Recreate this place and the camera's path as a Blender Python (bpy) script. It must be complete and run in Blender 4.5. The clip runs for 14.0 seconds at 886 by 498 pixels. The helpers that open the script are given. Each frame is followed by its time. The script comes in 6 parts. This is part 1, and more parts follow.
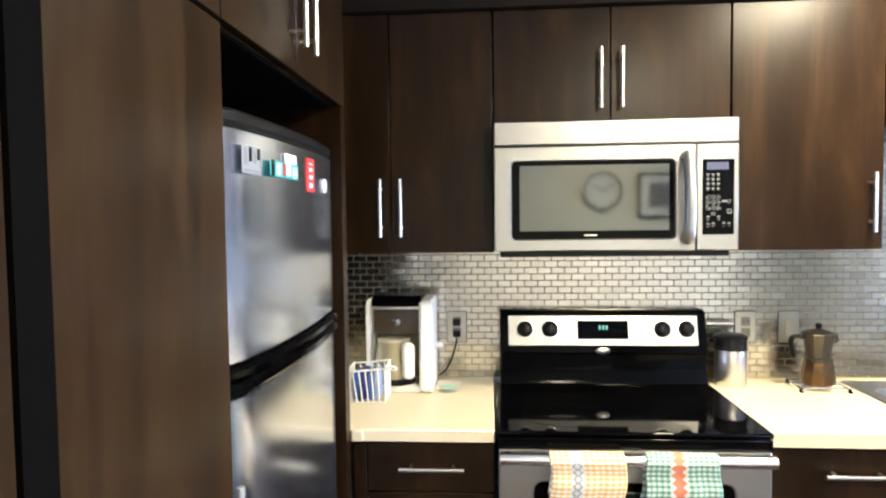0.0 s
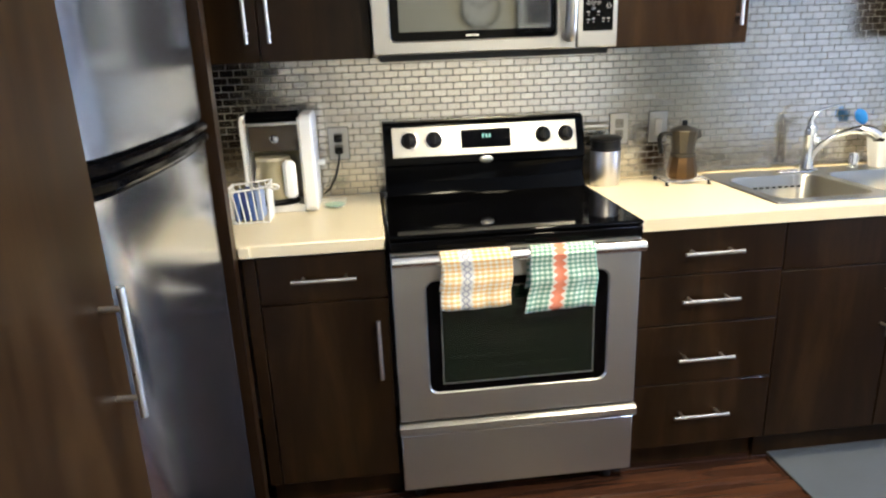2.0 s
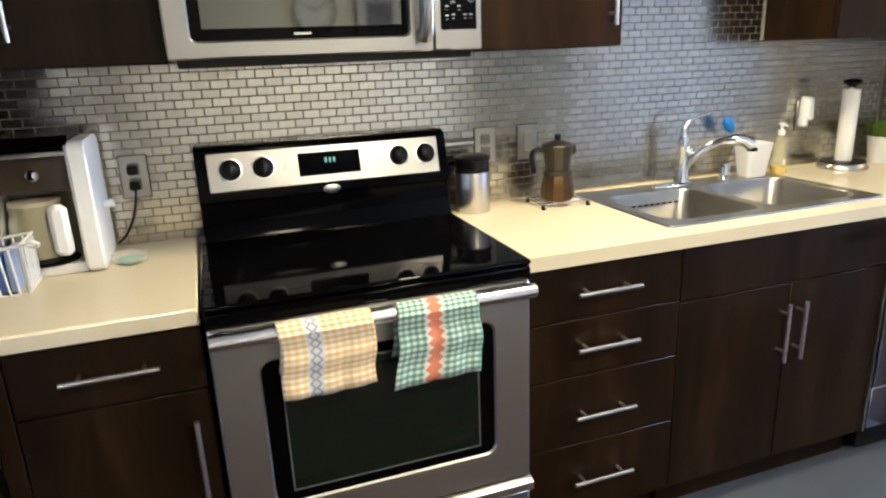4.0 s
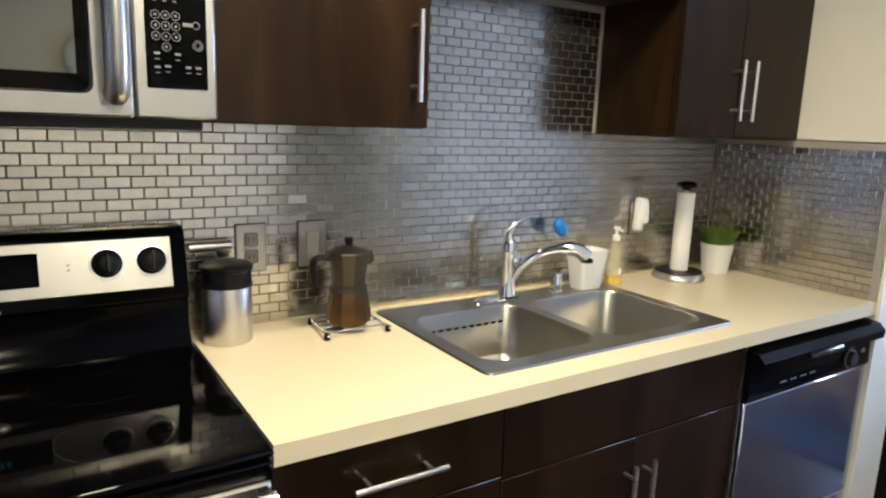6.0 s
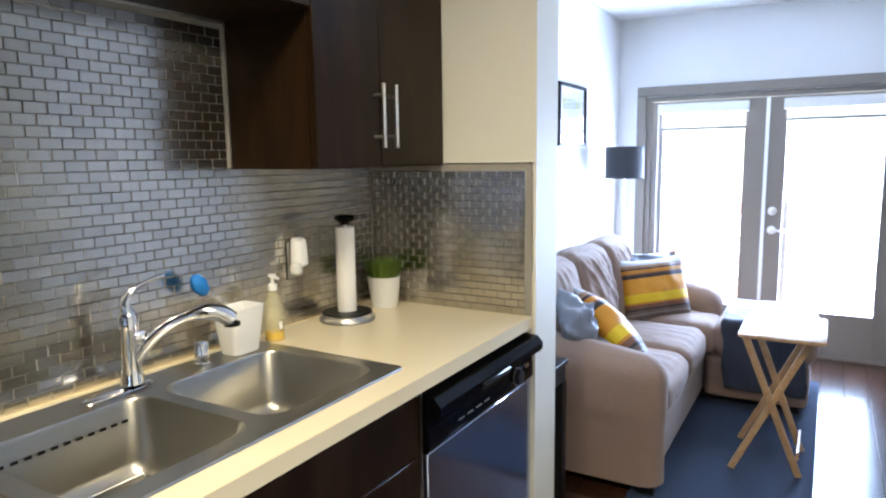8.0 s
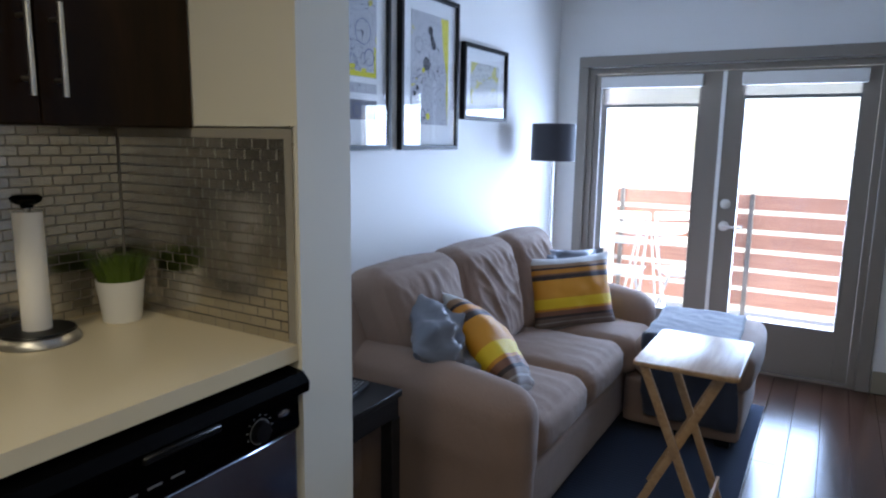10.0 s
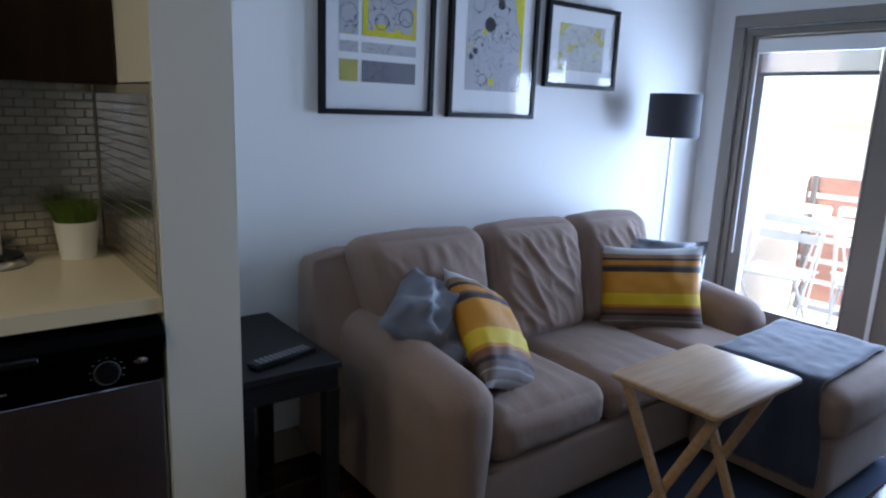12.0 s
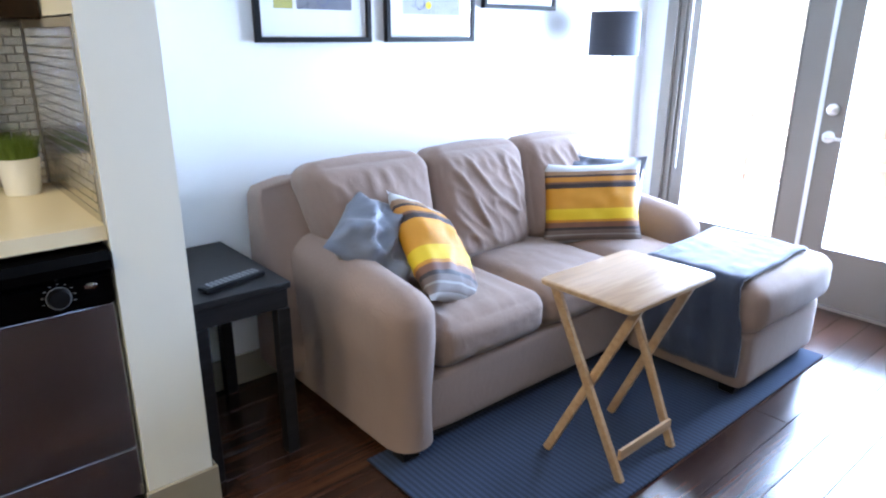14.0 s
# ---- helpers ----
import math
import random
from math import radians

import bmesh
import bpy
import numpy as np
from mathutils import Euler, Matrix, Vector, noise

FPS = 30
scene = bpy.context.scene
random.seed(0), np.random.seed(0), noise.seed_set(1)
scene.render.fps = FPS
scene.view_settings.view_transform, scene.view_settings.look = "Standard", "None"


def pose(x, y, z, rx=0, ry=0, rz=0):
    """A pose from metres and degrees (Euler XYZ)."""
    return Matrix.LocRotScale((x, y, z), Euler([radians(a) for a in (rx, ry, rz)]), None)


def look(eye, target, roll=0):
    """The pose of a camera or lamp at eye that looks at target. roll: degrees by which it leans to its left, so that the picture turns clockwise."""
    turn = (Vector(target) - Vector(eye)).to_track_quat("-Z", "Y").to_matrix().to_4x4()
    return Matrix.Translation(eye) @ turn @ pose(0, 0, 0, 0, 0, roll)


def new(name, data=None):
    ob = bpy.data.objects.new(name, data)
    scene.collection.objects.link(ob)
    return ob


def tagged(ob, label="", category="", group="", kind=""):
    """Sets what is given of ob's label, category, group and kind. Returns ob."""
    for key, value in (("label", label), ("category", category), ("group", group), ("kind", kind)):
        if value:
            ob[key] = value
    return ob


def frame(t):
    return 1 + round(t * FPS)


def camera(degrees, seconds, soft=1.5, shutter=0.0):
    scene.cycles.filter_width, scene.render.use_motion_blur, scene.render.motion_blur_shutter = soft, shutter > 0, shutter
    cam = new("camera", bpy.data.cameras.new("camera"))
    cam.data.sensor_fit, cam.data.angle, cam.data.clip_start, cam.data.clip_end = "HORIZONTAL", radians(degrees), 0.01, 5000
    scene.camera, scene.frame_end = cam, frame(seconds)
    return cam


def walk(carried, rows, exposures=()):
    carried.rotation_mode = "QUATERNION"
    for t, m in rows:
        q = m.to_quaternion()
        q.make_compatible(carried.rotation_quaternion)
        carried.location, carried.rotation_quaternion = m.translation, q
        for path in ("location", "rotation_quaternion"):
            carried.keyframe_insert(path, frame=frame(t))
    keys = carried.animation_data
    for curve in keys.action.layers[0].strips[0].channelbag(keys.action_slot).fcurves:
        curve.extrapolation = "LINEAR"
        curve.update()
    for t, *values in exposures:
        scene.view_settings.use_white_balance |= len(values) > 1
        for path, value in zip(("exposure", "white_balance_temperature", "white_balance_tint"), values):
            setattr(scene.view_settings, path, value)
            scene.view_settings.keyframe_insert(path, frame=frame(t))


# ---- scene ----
cam = camera(67.9, 14.0, soft=2.2)
PATH = [
    (0, (-0.006, -2.499, 1.527), (-0.156, -0.507, 1.43), -0.7),
    (0.5, (-0.019, -2.517, 1.512), (0.007, -0.522, 1.383), -0.9),
    (1, (-0.028, -2.525, 1.484), (0.107, -0.545, 1.233), -1.1),
    (1.2, (-0.034, -2.52, 1.47), (0.092, -0.547, 1.174), -1.4),
    (1.5, (-0.042, -2.512, 1.448), (0.121, -0.562, 1.037), -1.9),
    (1.7, (-0.034, -2.494, 1.439), (0.128, -0.557, 0.976), -2.1),
    (2, (-0.022, -2.467, 1.426), (0.17, -0.563, 0.845), -2.3),
    (4.5, (0.142, -1.898, 1.406), (0.868, -0.118, 0.853), -1.1),
    (4.7, (0.194, -1.852, 1.41), (0.96, -0.084, 0.873), -0.3),
    (5, (0.271, -1.782, 1.415), (1.101, -0.023, 0.945), 1.0),
    (5.2, (0.312, -1.751, 1.414), (1.135, 0.019, 0.978), 1.0),
    (5.5, (0.374, -1.705, 1.413), (1.266, 0.038, 1.008), 1.1),
    (5.8, (0.427, -1.629, 1.418), (1.403, 0.07, 1.029), 1.6),
    (6, (0.463, -1.578, 1.422), (1.529, 0.071, 1.046), 2.0),
    (6.5, (0.53, -1.454, 1.431), (1.758, 0.091, 1.109), 0.9),
    (7, (0.581, -1.406, 1.44), (1.986, -0.01, 1.163), 1.5),
    (7.2, (0.611, -1.412, 1.438), (2.06, -0.061, 1.187), 0.9),
    (7.5, (0.655, -1.42, 1.435), (2.231, -0.215, 1.179), -0.1),
    (8, (0.764, -1.443, 1.428), (2.471, -0.439, 1.153), -0.8),
    (8.2, (0.84, -1.455, 1.425), (2.608, -0.57, 1.132), -1.0),
    (8.5, (0.954, -1.472, 1.42), (2.755, -0.651, 1.129), -1.3),
    (11, (2.028, -1.883, 1.375), (3.517, -0.605, 0.984), -0.3),
    (11.5, (2.188, -2.027, 1.384), (3.522, -0.594, 0.974), -1.1),
    (12, (2.31, -2.222, 1.381), (3.508, -0.678, 0.957), 2.2),
    (12.5, (2.36, -2.337, 1.37), (3.507, -0.776, 0.874), -0.7),
    (13, (2.365, -2.372, 1.339), (3.495, -0.86, 0.678), -0.7),
    (13.2, (2.353, -2.371, 1.337), (3.475, -0.886, 0.605), -0.6),
    (13.5, (2.336, -2.369, 1.333), (3.488, -0.934, 0.549), -0.5),
    (13.7, (2.332, -2.373, 1.346), (3.514, -0.938, 0.613), -0.2),
    (14, (2.326, -2.379, 1.365), (3.557, -0.928, 0.748), 0.2),
]
# ---------------------------------------------------------------- exposure
EXPOSURES = [
    (0.0, 4.5), (2.0, 4.15), (4.5, 3.68), (5.5, 3.52), (7.0, 3.45), (7.5, 3.52), (8.0, 3.45), (8.7, 2.9), (10.0, 1.95),
    (11.0, 1.32), (11.5, 1.45), (12.0, 1.6), (12.5, 1.87), (13.0, 2.38), (13.5, 3.15), (14.0, 3.5),
]
walk(cam, [(t, look(eye, target, roll)) for t, eye, target, roll in PATH], EXPOSURES)

# ---------------------------------------------------------------- world, sun, lamps
world = bpy.data.worlds.new("sky")
scene.world = world
world.use_nodes = True
wn = world.node_tree.nodes
sky = wn.new("ShaderNodeTexSky")
sky.sky_type = "NISHITA"
sky.sun_disc = False
sky.sun_elevation = radians(46)
sky.sun_rotation = radians(188)
world.node_tree.links.new(sky.outputs["Color"], wn["Background"].inputs["Color"])
wn["Background"].inputs["Strength"].default_value = 0.15

sun = new("sun", bpy.data.lights.new("sun", "SUN"))
sun.data.energy = 5.0
sun.data.angle = radians(0.5)
sun.data.color = (1.0, 0.965, 0.91)
sun.matrix_world = look((5.4, -14, 14), (7.4, -1, 0.5))

KITCHEN_LAMP, DOOR_LIGHT, PANTRY_FILL = 2.6, 17.0, 3.3


def area(name, m, sx, sy, power, colour):
    ob = new(name, bpy.data.lights.new(name, "AREA"))
    ob.data.shape, ob.data.size, ob.data.size_y, ob.data.energy, ob.data.color = "RECTANGLE", sx, sy, power, colour
    ob.matrix_world = m
    return ob


area("kitchen_lamp", look((1.14, -0.86, 2.36), (1.14, -0.86, 0)), 0.30, 0.30, KITCHEN_LAMP, (1.0, 0.885, 0.63))
# Unseen fill light without a fixture, added to brighten the pantry front.
area("kitchen_lamp_entry", look((0.9, -2.35, 2.36), (0.9, -2.35, 0)), 0.34, 0.34, PANTRY_FILL, (1.0, 0.885, 0.63))
area("door_daylight_a", look((6.06, -0.61, 1.0), (0, -0.8, 0.7)), 0.62, 1.5, DOOR_LIGHT, (0.45, 0.63, 1.0))
area("door_daylight_b", look((6.06, -1.45, 1.0), (0, -1.6, 0.7)), 0.62, 1.5, DOOR_LIGHT, (0.45, 0.63, 1.0))


# ---------------------------------------------------------------- materials
def material(name, colour, rough=0.5, metal=0.0, **kw):
    m = bpy.data.materials.new(name)
    m.use_nodes = True
    b = m.node_tree.nodes["Principled BSDF"]
    b.inputs["Base Color"].default_value = (*colour, 1)
    b.inputs["Roughness"].default_value = rough
    b.inputs["Metallic"].default_value = metal
    for key, value in kw.items():
        b.inputs[key.replace("_", " ")].default_value = value
    return m


def node(m, kind, **inputs):
    n = m.node_tree.nodes.new(kind)
    for key, value in inputs.items():
        n.inputs[key.replace("_", " ")].default_value = value
    return n


def link(m, a, b):
    m.node_tree.links.new(a, b)


def bsdf(m):
    return m.node_tree.nodes["Principled BSDF"]


def coords(m, scale=(1, 1, 1), space="Object"):
    tc, mp = node(m, "ShaderNodeTexCoord"), node(m, "ShaderNodeMapping", Scale=scale)
    link(m, tc.outputs[space], mp.inputs["Vector"])
    return mp.outputs["Vector"]


def noise_tex(m, vec, scale, detail=4.0, rough=0.55, distortion=0.0):
    n = node(m, "ShaderNodeTexNoise", Scale=scale, Detail=detail, Roughness=rough, Distortion=distortion)
    link(m, vec, n.inputs["Vector"])
    return n.outputs["Fac"]


def ramp(m, fac, stops):
    r = node(m, "ShaderNodeValToRGB")
    els = r.color_ramp.elements
    while len(els) < len(stops):
        els.new(0.5)
    for e, (p, c) in zip(els, stops):
        e.position, e.color = p, (*c, 1)
    link(m, fac, r.inputs["Fac"])
    return r.outputs["Color"]


def mix(m, fac, a, b, blend="MIX"):
    n = node(m, "ShaderNodeMix")
    n.data_type, n.blend_type = "RGBA", blend
    for sock, value in ((n.inputs[0], fac), (n.inputs[6], a), (n.inputs[7], b)):
        if isinstance(value, (int, float)):
            sock.default_value = value
        elif isinstance(value, tuple):
            sock.default_value = (*value, 1)
        else:
            link(m, value, sock)
    return n.outputs[2]


def spread(m, fac, lo, hi):
    n = node(m, "ShaderNodeMapRange")
    n.inputs["To Min"].default_value, n.inputs["To Max"].default_value = lo, hi
    link(m, fac, n.inputs["Value"])
    return n.outputs["Result"]


def bump(m, height, strength, distance=0.002):
    n = node(m, "ShaderNodeBump", Strength=strength, Distance=distance)
    link(m, height, n.inputs["Height"])
    link(m, n.outputs["Normal"], bsdf(m).inputs["Normal"])


def wood(name, dark, mid, light, scale, rough, grain=(40, 40, 2.2), relief=0.15, varied=False):
    m = material(name, mid, rough)
    vec = coords(m, grain)
    if varied:
        info, add = node(m, "ShaderNodeObjectInfo"), node(m, "ShaderNodeVectorMath")
        mul = node(m, "ShaderNodeMath")
        mul.operation = "MULTIPLY"
        mul.inputs[1].default_value = 37.0
        link(m, info.outputs["Random"], mul.inputs[0])
        link(m, vec, add.inputs[0])
        link(m, mul.outputs[0], add.inputs[1])
        vec = add.outputs["Vector"]
    f = noise_tex(m, vec, scale, 6, 0.6, 0.6)
    col = ramp(m, f, [(0.28, dark), (0.5, mid), (0.75, light)])
    big = noise_tex(m, coords(m, (3, 3, 1.2)), 1.6, 2)
    col = mix(m, spread(m, big, 0.0, 0.55), col, dark)
    if varied:
        hue = node(m, "ShaderNodeHueSaturation")
        link(m, spread(m, info.outputs["Random"], 0.65, 1.4), hue.inputs["Value"])
        link(m, col, hue.inputs["Color"])
        col = hue.outputs["Color"]
    link(m, col, bsdf(m).inputs["Base Color"])
    link(m, spread(m, f, rough * 0.85, rough * 1.25), bsdf(m).inputs["Roughness"])
    bump(m, f, relief, 0.0006)
    return m


def brushed(name, colour, rough, grain, relief=0.05):
    m = material(name, colour, rough, 1.0)
    f = noise_tex(m, coords(m, grain), 1.0, 5, 0.7)
    big = noise_tex(m, coords(m, (4, 4, 4)), 1.0, 3)
    link(m, spread(m, f, rough * 0.9, rough * 1.12), bsdf(m).inputs["Roughness"])
    link(m, mix(m, spread(m, big, 0.0, 0.35), colour, tuple(c * 0.8 for c in colour)), bsdf(m).inputs["Base Color"])
    bump(m, f, relief, 0.0004)
    return m


def fabric(name, colour, weave=900, vary=0.35, relief=0.25, rough=0.95, sheen=0.3):
    m = material(name, colour, rough)
    bsdf(m).inputs["Sheen Weight"].default_value = sheen
    f = noise_tex(m, coords(m), weave, 2)
    big = noise_tex(m, coords(m), 7, 4, 0.6)
    dark = tuple(c * (1 - vary) for c in colour)
    link(m, mix(m, mix(m, 0.5, f, big), dark, tuple(min(1, c * (1 + vary * 0.7)) for c in colour)), bsdf(m).inputs["Base Color"])
    bump(m, mix(m, 0.6, f, big), relief, 0.003)
    return m


def painted(name, colour, rough=0.6, relief=0.12, scale=180):
    m = material(name, colour, rough)
    f = noise_tex(m, coords(m), scale, 3)
    big = noise_tex(m, coords(m), 1.3, 4)
    link(m, mix(m, spread(m, big, 0.0, 0.6), colour, tuple(c * 0.93 for c in colour)), bsdf(m).inputs["Base Color"])
    bump(m, f, relief, 0.001)
    return m


def striped(name, stops, axis=1, plaid=None):
    """Cloth with hard-edged bands along one axis of its own flat map."""
    m = material(name, (0.5, 0.5, 0.5), 0.62)
    tc, sep = node(m, "ShaderNodeTexCoord"), node(m, "ShaderNodeSeparateXYZ")
    link(m, tc.outputs["UV"], sep.inputs[0])
    r = node(m, "ShaderNodeValToRGB")
    r.color_ramp.interpolation = "CONSTANT"
    els = r.color_ramp.elements
    while len(els) < len(stops):
        els.new(0.5)
    for e, (p, c) in zip(els, stops):
        e.position, e.color = p, (*c, 1)
    link(m, sep.outputs[axis], r.inputs["Fac"])
    f = noise_tex(m, coords(m), 700, 2)
    link(m, mix(m, spread(m, f, 0.0, 0.35), r.outputs["Color"], (0.03, 0.02, 0.02)), bsdf(m).inputs["Base Color"])
    bump(m, f, 0.3, 0.002)
    return m


def gingham(name, base, tint, stripe, blotch, n=13):
    m = material(name, base, 0.9)
    tc, sep = node(m, "ShaderNodeTexCoord"), node(m, "ShaderNodeSeparateXYZ")
    link(m, tc.outputs["UV"], sep.inputs[0])

    def band(sock, count, duty):
        a, b, c = node(m, "ShaderNodeMath"), node(m, "ShaderNodeMath"), node(m, "ShaderNodeMath")
        a.operation, b.operation, c.operation = "MULTIPLY", "FRACT", "GREATER_THAN"
        a.inputs[1].default_value, c.inputs[1].default_value = count, duty
        link(m, sock, a.inputs[0])
        link(m, a.outputs[0], b.inputs[0])
        link(m, b.outputs[0], c.inputs[0])
        return c.outputs[0]

    half = tuple(p * 0.3 + q * 0.7 for p, q in zip(base, tint))
    col = mix(m, band(sep.outputs[0], n, 0.5), base, half)
    col = mix(m, band(sep.outputs[1], n * 1.05, 0.5), col, half, "MULTIPLY")

    def sums(kind, a, b):
        q = node(m, "ShaderNodeMath")
        q.operation = kind
        for k, v in enumerate((a, b)):
            if isinstance(v, float):
                q.inputs[k].default_value = v
            elif v is not None:
                link(m, v, q.inputs[k])
        return q.outputs[0]

    off = sums("DIVIDE", sums("ABSOLUTE", sums("SUBTRACT", sep.outputs[0], stripe[0]), None), stripe[1])
    col = mix(m, sums("LESS_THAN", off, 1.0), col, blotch[0])
    wave = sums("MULTIPLY", sums("ABSOLUTE", sums("SUBTRACT", sums("FRACT", sums("MULTIPLY", sep.outputs[1], 9.0), None), 0.5), None), 1.1)
    reach = sums("ADD", off, wave)
    col = mix(m, sums("MULTIPLY", sums("LESS_THAN", reach, blotch[2]), sums("GREATER_THAN", reach, blotch[3])), col, blotch[1])
    link(m, col, bsdf(m).inputs["Base Color"])
    f = noise_tex(m, coords(m), 900, 2)
    bump(m, f, 0.4, 0.002)
    return m


ESPRESSO = wood("espresso_laminate", (0.0080, 0.0037, 0.0016), (0.0185, 0.0090, 0.0034), (0.0440, 0.0220, 0.0080), 0.8, 0.30, (13, 13, 1.9), relief=0.02)
bsdf(ESPRESSO).inputs["Specular IOR Level"].default_value = 0.18
ESPRESSO_EDGE = material("espresso_edge", (0.010, 0.006, 0.004), 0.7, Specular_IOR_Level=0.15)
# Near-black without gloss: painted shade in the fridge niche, also hidden slabs and one panel.
SHADE_AND_PANEL_BLACK = material("shade_and_panel_black", (0.002, 0.0018, 0.0018), 0.9, Specular_IOR_Level=0.03)
STEEL = brushed("brushed_steel", (0.475, 0.465, 0.44), 0.36, (6, 6, 500), 0.001)
# The blue of reflected daylight is mixed into this steel's colour.
STEEL_V = brushed("brushed_steel_daylight_blue", (0.68, 0.73, 0.84), 0.20, (700, 700, 5), 0.004)
bsdf(STEEL_V).inputs["Anisotropic"].default_value = 0.25
_t = node(STEEL_V, "ShaderNodeTangent")
_t.direction_type, _t.axis = "RADIAL", "Z"
link(STEEL_V, _t.outputs[0], bsdf(STEEL_V).inputs["Tangent"])
_bu = node(STEEL_V, "ShaderNodeBump", Strength=0.5, Distance=0.009)
link(STEEL_V, noise_tex(STEEL_V, coords(STEEL_V, (1.2, 1.2, 4.5)), 1.0, 1), _bu.inputs["Height"])
link(STEEL_V, _bu.outputs["Normal"], bsdf(STEEL_V).inputs["Normal"])
SINK_STEEL = material("sink_steel", (0.41, 0.395, 0.355), 0.31, 1.0)
link(SINK_STEEL, spread(SINK_STEEL, noise_tex(SINK_STEEL, coords(SINK_STEEL), 6, 2), 0.26, 0.37), bsdf(SINK_STEEL).inputs["Roughness"])
# Reflected daylight blue in the colour again, darker than on the fridge.
DW_STEEL = brushed("dishwasher_steel_daylight_blue", (0.48, 0.52, 0.62), 0.16, (700, 700, 5), 0.003)
NICKEL = brushed("satin_nickel", (0.80, 0.78, 0.74), 0.28, (50, 50, 50), 0.02)
CHROME = material("chrome", (0.85, 0.86, 0.88), 0.07, 1.0)
BLACK_GLOSS = material("black_enamel", (0.0015, 0.0015, 0.0018), 0.13)
bsdf(BLACK_GLOSS).inputs["Specular IOR Level"].default_value = 0.06
BLACK_GLASS = material("black_glass", (0.0012, 0.0012, 0.0015), 0.05, Specular_IOR_Level=0.08)
BLACK_PLASTIC = material("black_plastic", (0.004, 0.004, 0.005), 0.36, Specular_IOR_Level=0.25)
# Faint green of a room reflection is put into the base colour.
OVEN_GLASS = material("oven_window_glass", (0.004, 0.009, 0.005), 0.06)
MW_GLASS = material("microwave_window_glass", (0.145, 0.15, 0.14), 0.05, 1.0)
WHITE_PLASTIC = material("white_plastic", (0.90, 0.90, 0.89), 0.3)
WHITE_CERAMIC = material("white_ceramic", (0.80, 0.80, 0.78), 0.25)
GREY_PRINT = material("grey_print", (0.20, 0.205, 0.21), 0.6)
PAPER = fabric("paper_roll", (0.88, 0.87, 0.86), 400, 0.05, 0.2, 0.95, 0.0)
WALL = painted("white_wall_paint", (0.78, 0.77, 0.75))
# Wall paint with the warm kitchen light put into its cream colour.
WARM_WALL = painted("warm_light_wall_paint", (0.78, 0.755, 0.66))
LOW_BOUNCE_GREY = painted("low_bounce_wall_grey", (0.36, 0.34, 0.31))
CEIL = painted("ceiling_paint", (0.80, 0.79, 0.76), 0.9, 0.3, 90)
TRIM = painted("taupe_trim_paint", (0.235, 0.203, 0.170), 0.4, 0.05)
BASEPAINT = painted("tan_baseboard_paint", (0.30, 0.26, 0.19), 0.45, 0.05)
FLOORWOOD = wood("floor_plank_wood", (0.015, 0.006, 0.004), (0.046, 0.0185, 0.010), (0.092, 0.038, 0.018), 1.0, 0.20, (2.2, 38, 38), 0.015, True)
TRAYWOOD = wood("pale_tray_wood", (0.36, 0.21, 0.10), (0.50, 0.32, 0.17), (0.60, 0.41, 0.24), 1.0, 0.34, (4, 45, 45), 0.1)
DARKTABLE = wood("black_brown_table_wood", (0.010, 0.0092, 0.0095), (0.017, 0.0158, 0.0165), (0.028, 0.026, 0.027), 1.0, 0.42, (3, 50, 50), 0.1)
bsdf(DARKTABLE).inputs["Specular IOR Level"].default_value = 0.18
SOFA = fabric("taupe_microfibre", (0.275, 0.186, 0.144), 600, 0.22, 0.16, 0.9, 0.15)
_n = node(SOFA, "ShaderNodeTexNoise", Scale=9.0, Detail=3.0, Roughness=0.5, Distortion=1.6)
link(SOFA, coords(SOFA, (1.3, 1.3, 0.8)), _n.inputs["Vector"])
_a, _s, _p = node(SOFA, "ShaderNodeMath"), node(SOFA, "ShaderNodeMath"), node(SOFA, "ShaderNodeMath")
_a.operation, _s.operation, _p.operation = "SUBTRACT", "ABSOLUTE", "POWER"
_a.inputs[1].default_value, _p.inputs[1].default_value = 0.5, 0.5
link(SOFA, _n.outputs["Fac"], _a.inputs[0])
link(SOFA, _a.outputs[0], _s.inputs[0])
link(SOFA, _s.outputs[0], _p.inputs[0])
_bu = node(SOFA, "ShaderNodeBump", Strength=0.12, Distance=0.012)
link(SOFA, _p.outputs[0], _bu.inputs["Height"])
link(SOFA, bsdf(SOFA).inputs["Normal"].links[0].from_socket, _bu.inputs["Normal"])
link(SOFA, _bu.outputs["Normal"], bsdf(SOFA).inputs["Normal"])
UNDER_SOFA_SHADE = material("under_sofa_shade", (0.01, 0.009, 0.009), 0.9)
GREYPILLOW = fabric("grey_blue_satin", (0.160, 0.170, 0.205), 500, 0.25, 0.1, 0.42, 0.2)
BLANKET = fabric("slate_blue_fleece", (0.025, 0.032, 0.054), 260, 0.5, 0.6, 0.8, 0.25)
BLACKWOOD = material("black_frame", (0.007, 0.0065, 0.0065), 0.4, Specular_IOR_Level=0.2)
MAT = painted("white_mount_card", (0.78, 0.78, 0.77), 0.9, 0.02)
SHADE = fabric("dark_lamp_shade", (0.045, 0.045, 0.055), 900, 0.2, 0.1, 0.8, 0.1)
GRASS = material("plant_green", (0.12, 0.20, 0.025), 0.5)
COPPER = brushed("tarnished_moka_base", (0.135, 0.080, 0.040), 0.36, (40, 40, 10), 0.1)
MOKA_TOP = brushed("dull_aluminium", (0.10, 0.088, 0.072), 0.46, (40, 40, 10), 0.1)
RED = material("red_enamel", (0.62, 0.03, 0.03), 0.4)
TEAL = material("teal_print", (0.05, 0.38, 0.36), 0.45)
BLUE = material("blue_bristles", (0.01, 0.20, 0.62), 0.6)
SOAP = material("amber_soap", (0.80, 0.52, 0.04), 0.15)
